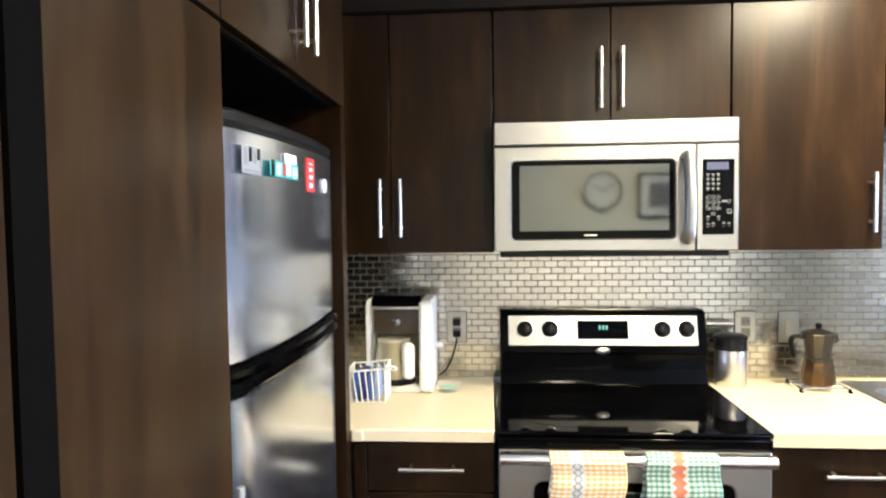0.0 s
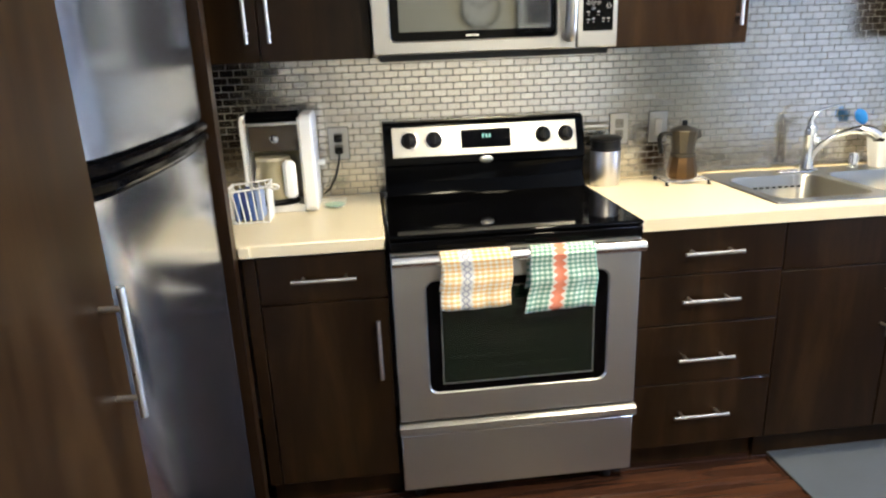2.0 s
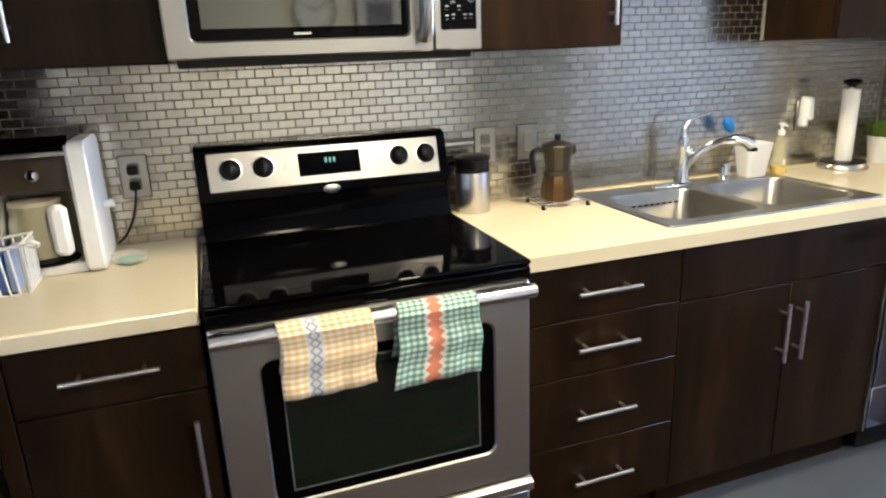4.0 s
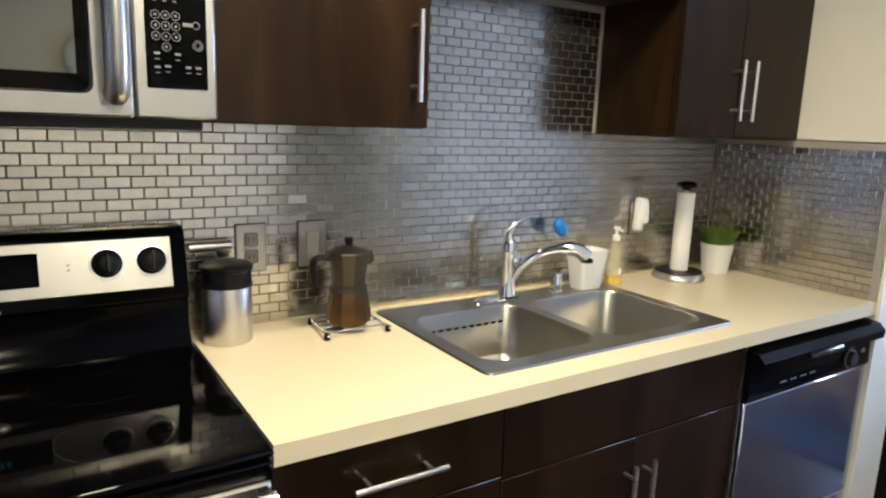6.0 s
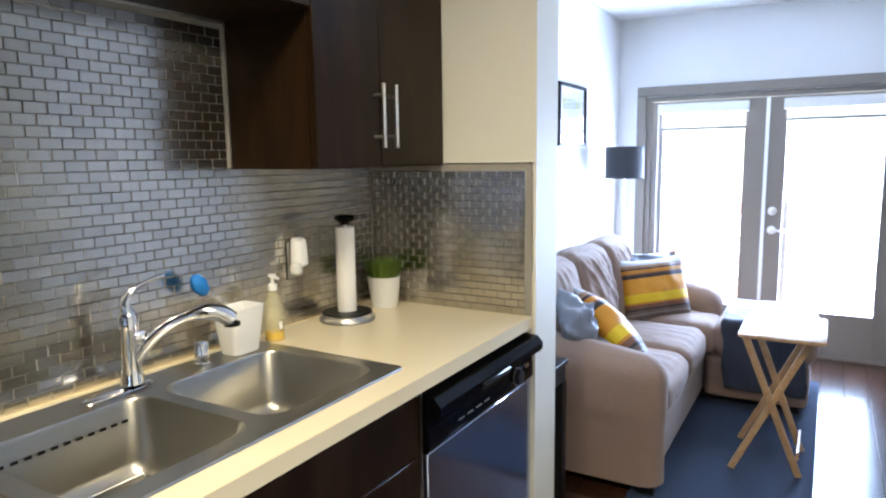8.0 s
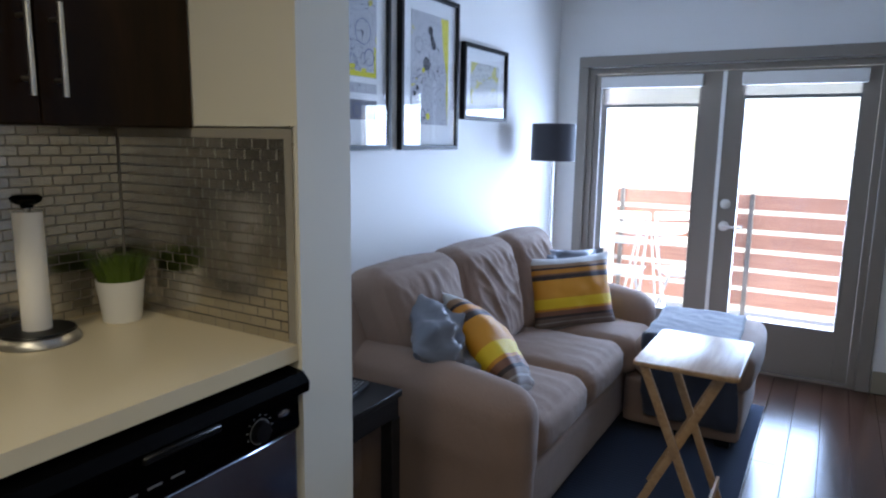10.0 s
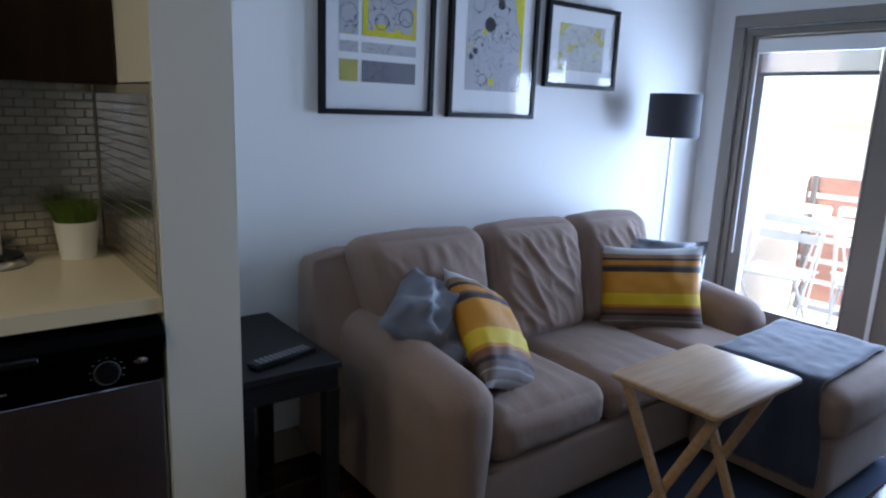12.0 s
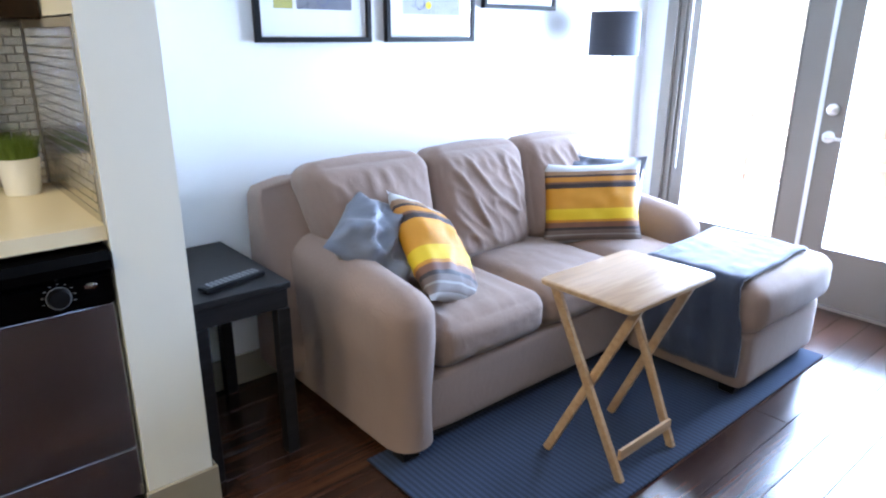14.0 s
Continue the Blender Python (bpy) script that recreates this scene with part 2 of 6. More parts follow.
SLATWOOD = wood("railing_redwood", (0.28, 0.14, 0.115), (0.36, 0.195, 0.16), (0.45, 0.26, 0.21), 1.0, 0.6, (40, 3, 40), 0.2)
CONCRETE = painted("balcony_concrete", (0.66, 0.65, 0.63), 0.9, 0.4, 60)
STUCCO = painted("pale_stucco", (0.80, 0.79, 0.76), 0.95, 0.7, 70)
YELLOW_TOWEL = gingham("yellow_check_cloth", (0.88, 0.85, 0.76), (0.90, 0.62, 0.27), (0.35, 0.085), ((0.74, 0.73, 0.70), (0.33, 0.34, 0.42), 0.80, 0.50), 12)
GREEN_TOWEL = gingham("green_check_cloth", (0.74, 0.80, 0.74), (0.15, 0.40, 0.32), (0.44, 0.115), ((0.80, 0.76, 0.70), (0.74, 0.24, 0.14), 0.95, -1.0), 13)
PILLOW_STRIPE = striped("ochre_stripe_cloth", [
    (0.0, (0.42, 0.40, 0.38)), (0.04, (0.17, 0.125, 0.105)), (0.11, (0.30, 0.27, 0.25)), (0.13, (0.15, 0.105, 0.085)), (0.18, (0.03, 0.019, 0.018)),
    (0.215, (0.20, 0.085, 0.045)), (0.28, (0.60, 0.24, 0.012)), (0.31, (0.84, 0.58, 0.012)), (0.44, (0.70, 0.30, 0.012)), (0.68, (0.035, 0.022, 0.02)),
    (0.735, (0.20, 0.09, 0.05)), (0.76, (0.62, 0.25, 0.02)), (0.82, (0.035, 0.02, 0.02)), (0.845, (0.34, 0.20, 0.11)), (0.895, (0.60, 0.60, 0.60))])

COUNTER = material("cream_laminate", (0.70, 0.60, 0.38), 0.28)
_v = coords(COUNTER)
link(COUNTER, mix(COUNTER, noise_tex(COUNTER, _v, 420, 3, 0.7), (0.72, 0.625, 0.43), (0.79, 0.69, 0.49)), bsdf(COUNTER).inputs["Base Color"])

TILE = material("steel_tile", (0.50, 0.48, 0.45), 0.3, 1.0)
_v = coords(TILE, (1, 1, 1))
_i = node(TILE, "ShaderNodeNewGeometry")
_o = node(TILE, "ShaderNodeObjectInfo")
_r = node(TILE, "ShaderNodeMath")
_r.operation = "ADD"
link(TILE, _i.outputs["Random Per Island"], _r.inputs[0])
link(TILE, _o.outputs["Random"], _r.inputs[1])
_f = node(TILE, "ShaderNodeMath")
_f.operation = "FRACT"
link(TILE, _r.outputs[0], _f.inputs[0])
link(TILE, ramp(TILE, _f.outputs[0], [(0.0, (0.52, 0.49, 0.44)), (0.5, (0.56, 0.53, 0.48)), (1.0, (0.60, 0.57, 0.515))]), bsdf(TILE).inputs["Base Color"])
link(TILE, spread(TILE, noise_tex(TILE, coords(TILE, (6, 200, 400)), 1.0, 4), 0.16, 0.25), bsdf(TILE).inputs["Roughness"])
bump(TILE, noise_tex(TILE, coords(TILE, (8, 8, 500)), 1.0, 4), 0.03, 0.0004)
GROUT = painted("grey_beige_grout", (0.33, 0.31, 0.275), 0.65, 0.3, 500)

RUG = fabric("blue_grey_rug", (0.060, 0.075, 0.105), 500, 0.3, 0.5, 1.0, 0.0)
_w = node(RUG, "ShaderNodeTexWave", Scale=15.0, Distortion=0.4)
link(RUG, coords(RUG), _w.inputs["Vector"])
link(RUG, mix(RUG, _w.outputs["Fac"], (0.012, 0.019, 0.037), (0.024, 0.039, 0.073)), bsdf(RUG).inputs["Base Color"])
MATCLOTH = fabric("grey_kitchen_mat", (0.055, 0.064, 0.075), 400, 0.25, 0.5, 1.0, 0.1)

GLASS = bpy.data.materials.new("window_glass")
GLASS.use_nodes = True
GLASS.node_tree.nodes.clear()
_out, _tr, _gl, _mx = (node(GLASS, "ShaderNode" + k) for k in ("OutputMaterial", "BsdfTransparent", "BsdfGlossy", "MixShader"))
_lw = node(GLASS, "ShaderNodeLayerWeight", Blend=0.5)
_fp, _fr = node(GLASS, "ShaderNodeMath"), node(GLASS, "ShaderNodeMapRange")
_fp.operation = "POWER"
_fp.inputs[1].default_value = 4.5
_fr.inputs["To Min"].default_value, _fr.inputs["To Max"].default_value = 0.035, 0.9
link(GLASS, _lw.outputs["Facing"], _fp.inputs[0])
link(GLASS, _fp.outputs[0], _fr.inputs["Value"])
_gl.inputs["Roughness"].default_value = 0.02
link(GLASS, _fr.outputs[0], _mx.inputs[0])
link(GLASS, _tr.outputs[0], _mx.inputs[1])
link(GLASS, _gl.outputs[0], _mx.inputs[2])
link(GLASS, _mx.outputs[0], _out.inputs["Surface"])

CLEAR = material("clear_plastic", (0.92, 0.93, 0.92), 0.05, Alpha=0.12)
MESHBLIND = bpy.data.materials.new("sheer_blind_fabric")
MESHBLIND.use_nodes = True
_b = MESHBLIND.node_tree.nodes["Principled BSDF"]
_b.inputs["Base Color"].default_value = (0.62, 0.54, 0.48, 1)
_b.inputs["Roughness"].default_value = 0.9
_b.inputs["Alpha"].default_value = 0.62


def glow(name, colour, strength):
    m = material(name, (0.02, 0.02, 0.02), 0.3)
    bsdf(m).inputs["Emission Color"].default_value = (*colour, 1)
    bsdf(m).inputs["Emission Strength"].default_value = strength
    return m


DISPLAY_TEAL = glow("teal_segment_display", (0.05, 0.75, 0.7), 0.03)
DISPLAY_BLUE = glow("pale_blue_display", (0.22, 0.25, 0.45), 0.03)
LAMP_GLOW = glow("warm_diffuser", (1.0, 0.86, 0.66), 1.5)


# ---------------------------------------------------------------- mesh helpers
def box(bm, x0, x1, y0, y1, z0, z1, bevel=0.0, seg=1):
    made = bmesh.ops.create_cube(bm, size=1)["verts"]
    for v in made:
        v.co = Vector(((x0 + x1) / 2 + v.co.x * (x1 - x0), (y0 + y1) / 2 + v.co.y * (y1 - y0), (z0 + z1) / 2 + v.co.z * (z1 - z0)))
    if bevel:
        edges = {e for v in made for e in v.link_edges}
        made = bmesh.ops.bevel(bm, geom=list(edges), offset=bevel, segments=1, affect="EDGES", profile=0.5)["verts"]
    return made


def ring_sweep(bm, rings, closed=False, caps=True):
    """Joins rings of equal count, given as lists of points."""
    rows = [[bm.verts.new(p) for p in ring] for ring in rings]
    n = len(rows[0])
    pairs = list(zip(rows, rows[1:])) + ([(rows[-1], rows[0])] if closed else [])
    for a, b in pairs:
        for i in range(n):
            bm.faces.new((a[i], a[(i + 1) % n], b[(i + 1) % n], b[i]))
    if caps and not closed:
        bm.faces.new(rows[0][::-1])
        bm.faces.new(rows[-1])
    return rows


def lathe(bm, profile, centre=(0, 0, 0), seg=24, axis=None):
    """profile: (radius, height) rows round the z axis, or round another way given as a 3x3 turn."""
    rings = []
    for r, h in profile:
        ring = []
        for i in range(seg):
            a = 2 * math.pi * i / seg
            p = Vector((max(r, 1e-5) * math.cos(a), max(r, 1e-5) * math.sin(a), h))
            ring.append((axis @ p if axis else p) + Vector(centre))
        rings.append(ring)
    ring_sweep(bm, rings, closed=profile[0][0] > 1e-4 and profile[-1][0] > 1e-4)
    bmesh.ops.recalc_face_normals(bm, faces=bm.faces)


TO_FRONT = Matrix.Rotation(radians(90), 3, "X")     # turns +z to -y
TO_RIGHT = Matrix.Rotation(radians(90), 3, "Y")     # turns +z to +x


def tube(bm, points, radius, seg=10, flat=1.0):
    """A round bar along a line of points; radius may be a list."""
    pts = [Vector(p) for p in points]
    rings = []
    side = None
    for i, p in enumerate(pts):
        d = (pts[min(i + 1, len(pts) - 1)] - pts[max(i - 1, 0)]).normalized()
        if side is None:
            side = d.cross(Vector((0, 0, 1)) if abs(d.z) < 0.9 else Vector((1, 0, 0))).normalized()
        side = (side - d * side.dot(d)).normalized()
        up = d.cross(side)
        r = radius[i] if isinstance(radius, (list, tuple)) else radius
        rings.append([p + side * (r * math.cos(2 * math.pi * k / seg)) + up * (r * flat * math.sin(2 * math.pi * k / seg)) for k in range(seg)])
    ring_sweep(bm, rings)
    bmesh.ops.recalc_face_normals(bm, faces=bm.faces)


def arc(points, n=8):
    """A smooth line through points (Catmull-Rom)."""
    p = [Vector(q) for q in points]
    p = [2 * p[0] - p[1]] + p + [2 * p[-1] - p[-2]]
    out = []
    for i in range(1, len(p) - 2):
        for k in range(n):
            t = k / n
            out.append(0.5 * ((2 * p[i]) + (p[i + 1] - p[i - 1]) * t + (2 * p[i - 1] - 5 * p[i] + 4 * p[i + 1] - p[i + 2]) * t * t + (3 * p[i] - p[i - 1] - 3 * p[i + 1] + p[i + 2]) * t ** 3))
    return out + [p[-2]]


def soft_box(bm, size, radius, n=10, puff=(0, 0, 0), m=None, wrinkle=0.0, wscale=6.0, seed=0.0, shape=None, stretch=(1, 1, 1)):
    """An upholstered block: rounded edges, bulging faces, creases. Centred at the origin, then moved by m."""
    made = bmesh.ops.create_cube(bm, size=2)
    bmesh.ops.subdivide_edges(bm, edges=list({e for v in made["verts"] for e in v.link_edges}), cuts=n, use_grid_fill=True)
    verts = list(bm.verts) if len(bm.verts) else []
    half = Vector(size) / 2
    r = min(radius, *half)
    m = m or Matrix()
    for v in verts:
        if v.tag:
            continue
        v.tag = True
        u = v.co.copy()
        inner = Vector([max(-1, min(1, c * 1.0)) * (h - r) for c, h in zip(u, half)])
        out = Vector([math.copysign(max(0.0, abs(c) - 0.62) / 0.38, c) if abs(c) > 0.62 else 0 for c in u])
        p = Vector([c * h for c, h in zip(u, half)])
        q = Vector([max(-(h - r), min(h - r, c)) for c, h in zip(p, half)])
        d = p - q
        if d.length > 1e-6:
            p = q + d.normalized() * r * min(1.0, max(abs(d.x), abs(d.y), abs(d.z)) / r)
        b = [(1 - u.y ** 2) * (1 - u.z ** 2), (1 - u.x ** 2) * (1 - u.z ** 2), (1 - u.x ** 2) * (1 - u.y ** 2)]
        p += Vector([puff[k] * b[k] * u[k] for k in range(3)])
        if wrinkle:
            s = Vector([a * c * wscale for a, c in zip(p, stretch)]) + Vector((seed, seed * 1.7, 0))
            s += Vector((0.7, 0.2, 0.5)) * noise.noise(s * 0.35)
            w = noise.fractal(s * 0.5, 0.9, 2.0, 2) * 0.4 + (1 - abs(noise.noise(s))) ** 6 * 0.6 + (1 - abs(noise.noise(s * 1.9))) ** 6 * 0.3
            nrm = Vector([u[k] ** 5 for k in range(3)])
            if nrm.length > 0:
                p += nrm.normalized() * w * wrinkle
        if shape:
            p = shape(p, u)
        v.co = m @ p
    bmesh.ops.recalc_face_normals(bm, faces=bm.faces)


def pillow(bm, w, h, t, m, n=22, seed=0.0, crease=0.012):
    """A scatter cushion: two sides that meet in a thin seam with pulled corners. It has a flat map for its stripes."""
    uv = bm.loops.layers.uv.verify()
    for s in (1, -1):
        grid = []
        for j in range(n + 1):
            row = []
            for i in range(n + 1):
                u, v = 2 * i / n - 1, 2 * j / n - 1
                pinch = 1 - 0.07 * (1 - u * u) * (v * v) , 1 - 0.07 * (1 - v * v) * (u * u)
                x, z = u * w / 2 * (1 - 0.09 * (1 - v * v) * abs(u) ** 3), v * h / 2 * (1 - 0.09 * (1 - u * u) * abs(v) ** 3)
                d = max(0.0, (1 - u ** 2) * (1 - v ** 2)) ** 0.5 * t / 2
                q = Vector((x * 9 + seed, s * 3 + seed, z * 9))
                edge = min(1, (1 - max(abs(u), abs(v))) * 5)
                d += edge * crease * (noise.fractal(q, 0.8, 2.1, 3) + 0.6 * (1 - abs(noise.noise(q * 0.8))) ** 5)
                row.append(bm.verts.new(m @ Vector((x, -s * d, z))))
            grid.append(row)
        for j in range(n):
            for i in range(n):
                f = bm.faces.new((grid[j][i], grid[j][i + 1], grid[j + 1][i + 1], grid[j + 1][i]))
                for loop, (a, b) in zip(f.loops, ((i, j), (i + 1, j), (i + 1, j + 1), (i, j + 1))):
                    loop[uv].uv = (a / n, b / n)
    bmesh.ops.remove_doubles(bm, verts=bm.verts, dist=0.0008)
    bmesh.ops.recalc_face_normals(bm, faces=bm.faces)


def mesh_of(name, bm, mat, angle=38):
    me = bpy.data.meshes.new(name)
    bm.to_mesh(me)
    bm.free()
    me.materials.append(mat)
    for p in me.polygons:
        p.use_smooth = True
    me.set_sharp_from_angle(angle=radians(angle))
    return me


ORIGIN = {}


def thing(name, at, label, category, group="", kind=""):
    ob = new(name)
    ob.empty_display_size = 0.05
    ob.location = at
    ORIGIN[ob.name] = Vector(at)
    return tagged(ob, label, category, group, kind)


def part(name, bm, mat, parent, label="", kind="", angle=38):
    """One mesh under a thing or a part; bm is drawn in world places."""
    at = ORIGIN[parent.name]
    bm.transform(Matrix.Translation(-at))
    ob = new(name, mesh_of(name, bm, mat, angle))
    ob.parent = parent
    ORIGIN[ob.name] = at
    return tagged(ob, label, kind=kind)


def single(name, bm, mat, label="", category="", group="", kind="", angle=38):
    """A thing or a piece of the setting that is one mesh."""
    ob = new(name, mesh_of(name, bm, mat, angle))
    ORIGIN[ob.name] = Vector((0, 0, 0))
    return tagged(ob, label, category, group, kind)


def boxed(name, dims, mat, parent, label="", bevel=0.0, seg=1, kind=""):
    bm = bmesh.new()
    box(bm, *dims, bevel, seg)
    return part(name, bm, mat, parent, label, kind)


def tubed(name, points, radius, mat, parent, label="", seg=10, flat=1.0):
    bm = bmesh.new()
    tube(bm, points, radius, seg, flat)
    return part(name, bm, mat, parent, label)


def lathed(name, profile, centre, mat, parent, label="", seg=28, axis=None):
    bm = bmesh.new()
    lathe(bm, profile, centre, seg, axis)
    return part(name, bm, mat, parent, label)


def slab(name, dims, mat, kind="structure", label="", bevel=0.0):
    bm = bmesh.new()
    box(bm, *dims, bevel)
    return single(name, bm, mat, label, kind=kind)


# ---------------------------------------------------------------- the shell
WEST, EAST, SOUTH, TOP = -1.12, 5.93, -3.49, 2.44
slab("subfloor", (WEST - 0.1, EAST + 0.1, SOUTH - 0.1, 0.1, -0.12, -0.012), SHADE_AND_PANEL_BLACK)
slab("wall_north", (WEST - 0.1, EAST, 0.0, 0.12, 0, TOP), WALL)
slab("wall_south", (WEST - 0.1, 2.15, SOUTH - 0.12, SOUTH, 0, TOP), WARM_WALL)
# Unseen stretch of wall, toned down to cut the daylight it bounces back.
slab("wall_south", (3.35, EAST + 0.12, SOUTH - 0.12, SOUTH, 0, TOP), LOW_BOUNCE_GREY)
# Unseen recess, added to give the tiles a dark reflection and cut bounce.
slab("wall_unseen_recess", (2.03, 2.15, SOUTH - 2.6, SOUTH - 0.12, 0, TOP), WARM_WALL)
slab("wall_unseen_recess", (3.35, 3.47, SOUTH - 2.6, SOUTH - 0.12, 0, TOP), WARM_WALL)
slab("wall_unseen_recess", (2.15, 3.35, SOUTH - 2.6, SOUTH - 2.48, 0, TOP), WARM_WALL)
slab("ceiling_unseen_recess", (2.03, 3.47, SOUTH - 2.6, SOUTH - 0.121, TOP, TOP + 0.1), CEIL)
slab("floor_unseen_recess", (2.15, 3.35, SOUTH - 2.48, SOUTH - 0.004, -0.012, -0.001), ESPRESSO_EDGE)
slab("wall_west", (WEST - 0.12, WEST, SOUTH, 0.0, 0, TOP), WARM_WALL)
slab("ceiling", (WEST - 0.12, EAST + 0.12, SOUTH - 0.12, 0.12, TOP, TOP + 0.1), CEIL)
D0, D1, DTOP = -0.205, -1.875, 1.857      # clear edges of the balcony door's rough opening
slab("wall_east", (EAST, EAST + 0.12, D0, 0.12, 0, TOP), WALL)
slab("wall_east", (EAST, EAST + 0.12, SOUTH, D1, 0, TOP), WALL)
slab("wall_east_lintel", (EAST, EAST + 0.12, D1, D0, DTOP, TOP), WALL)
slab("wall_pier", (2.706, 2.888, -0.645, -0.001, 0, TOP), WARM_WALL)


def baseboard(name, x0, x1, y0, y1, h=0.13):
    bm = bmesh.new()
    box(bm, x0, x1, y0, y1, 0.0, h, 0.003)
    return single(name, bm, BASEPAINT, kind="structure")


baseboard("baseboard_pier", 2.694, 2.902, -0.659, -0.646)
baseboard("baseboard_pier_side", 2.889, 2.902, -0.6455, -0.001)
baseboard("baseboard_north", 2.903, 5.915, -0.014, -0.001)
baseboard("baseboard_east", 5.916, 5.929, -0.140, -0.015)
baseboard("baseboard_east", 5.916, 5.929, -3.475, -1.945)
baseboard("baseboard_south", -0.4, 2.14, -3.489, -3.476)
baseboard("baseboard_south", 3.36, 5.915, -3.489, -3.476)


# ---------------------------------------------------------------- kitchen cabinets
def bar_pull(parent, name, a, b, face, out=0.034, r=0.006, m=None, label="satin nickel bar pull"):
    """A round bar from a to b, (x, z) on the face y = face, with two posts."""
    bm = bmesh.new()
    (x0, z0), (x1, z1) = a, b
    d = Vector((x1 - x0, 0, z1 - z0)).normalized()
    tube(bm, [(x0, face - out, z0), (x1, face - out, z1)], r, 12)
    for s, (x, z) in ((0.032, a), (-0.032, b)):
        c = Vector((x, 0, z)) + d * s
        tube(bm, [(c.x, face - out, c.z), (c.x, face, c.z)], r * 0.8, 8)
    if m:
        bm.transform(m)
    return part(name, bm, NICKEL, parent, label)


def cabinet(label, x0, x1, front, back, z0, z1, fronts, m=None, toe=0.0, name="cabinet", group="", category="cabinet", gap=0.002):
    """A cabinet unit with slab fronts (kind, x0, x1, z0, z1, pull or None). Local front faces -y; m turns it into place."""
    base = Vector(((x0 + x1) / 2, (front + back) / 2, z0))
    ob = thing(name, (m @ base) if m else base, label, category, group)
    bm = bmesh.new()
    box(bm, x0 + 0.001, x1 - 0.001, front + 0.021, back, z0 + toe, z1, 0.001)
    if toe:
        box(bm, x0 + 0.002, x1 - 0.002, front + 0.075, back, z0, z0 + toe - 0.001)
    if m:
        bm.transform(m)
    part("body", bm, ESPRESSO, ob)
    for kind, a, b, c, d, pull in fronts:
        bm = bmesh.new()
        box(bm, a + gap, b - gap, front, front + 0.019, c + gap, d - gap, 0.0015, 2)
        if m:
            bm.transform(m)
        leaf = part(kind, bm, ESPRESSO, ob)
        if pull:
            bar_pull(leaf, "handle", *pull, front, m=m)
    return ob


DARKWOOD = "dark espresso wood"
UP = "hung on the wall above the counter"
# above the counter, y = -0.31 is the face of the doors
cabinet(f"{DARKWOOD} two-door wall cabinet above the counter by the fridge", -0.69, 0.0, -0.31, -0.001, 1.407, 2.20,
        [("door", -0.69, -0.343, 1.407, 2.20, ((-0.376, 1.462), (-0.376, 1.654))), ("door", -0.343, -0.001, 1.407, 2.20, ((-0.308, 1.462), (-0.308, 1.654)))], group="wall cabinets")
cabinet(f"{DARKWOOD} short two-door wall cabinet above the microwave", 0.0, 0.76, -0.31, -0.001, 1.832, 2.20,
        [("door", 0.001, 0.38, 1.832, 2.20, ((0.345, 1.872), (0.345, 2.062))), ("door", 0.38, 0.759, 1.832, 2.20, ((0.412, 1.872), (0.412, 2.062)))], group="wall cabinets")
cabinet(f"{DARKWOOD} single-door wall cabinet hung beside the microwave", 0.76, 1.232, -0.31, -0.001, 1.407, 2.20,
        [("door", 0.761, 1.232, 1.407, 2.20, ((1.19, 1.464), (1.19, 1.652)))], group="wall cabinets")
cabinet(f"{DARKWOOD} short wall cabinet bridging above the sink", 1.232, 2.062, -0.31, -0.001, 1.80, 2.20,
        [("door", 1.233, 1.647, 1.80, 2.20, ((1.615, 1.85), (1.615, 2.04))), ("door", 1.647, 2.061, 1.80, 2.20, ((1.679, 1.85), (1.679, 2.04)))], group="wall cabinets")
cabinet(f"{DARKWOOD} two-door wall cabinet hung against the cream wall", 2.062, 2.704, -0.31, -0.001, 1.403, 2.20,
        [("door", 2.063, 2.345, 1.403, 2.20, ((2.316, 1.458), (2.316, 1.638))), ("door", 2.345, 2.703, 1.403, 2.20, ((2.378, 1.458), (2.378, 1.638)))], group="wall cabinets")
bm = bmesh.new()
box(bm, -0.69, 2.704, -0.335, -0.001, 2.201, 2.262, 0.002)
single("trim", bm, ESPRESSO_EDGE, kind="structure")

# under the counter, y = -0.62 is the face of the fronts
cabinet(f"{DARKWOOD} base cabinet, drawer over door, beside the range", -0.42, -0.003, -0.62, -0.001, 0.0, 0.875,
        [("filler", -0.42, -0.378, 0.11, 0.872, None), ("drawer_front", -0.378, -0.003, 0.724, 0.872, ((-0.281, 0.802), (-0.093, 0.802))),
         ("door", -0.378, -0.003, 0.11, 0.724, ((-0.040, 0.472), (-0.040, 0.664)))], toe=0.11, group="base cabinets")
cabinet(f"{DARKWOOD} base cabinet with four drawers beside the range", 0.768, 1.243, -0.62, -0.001, 0.0, 0.875,
        [("drawer_front", 0.768, 1.243, 0.722, 0.872, ((0.902, 0.80), (1.090, 0.80))), ("drawer_front", 0.768, 1.243, 0.555, 0.722, ((0.902, 0.644), (1.090, 0.644))),
         ("drawer_front", 0.768, 1.243, 0.345, 0.555, ((0.902, 0.443), (1.090, 0.443))), ("drawer_front", 0.768, 1.243, 0.11, 0.345, ((0.902, 0.236), (1.090, 0.236)))],
        toe=0.11, group="base cabinets")
cabinet(f"{DARKWOOD} two-door base cabinet with false front under the sink", 1.243, 2.035, -0.62, -0.565, 0.0, 0.875,
        [("false_front", 1.243, 2.035, 0.712, 0.872, None), ("door", 1.243, 1.645, 0.11, 0.712, ((1.614, 0.470), (1.614, 0.656))),
         ("door", 1.645, 2.035, 0.11, 0.712, ((1.679, 0.470), (1.679, 0.656)))], toe=0.11, group="base cabinets")
# Near-black sheets added to stand in for the shade above the fridge.
slab("niche_back_shade", (-1.108, -1.103, -1.495, -0.702, 1.5, 1.834), SHADE_AND_PANEL_BLACK)
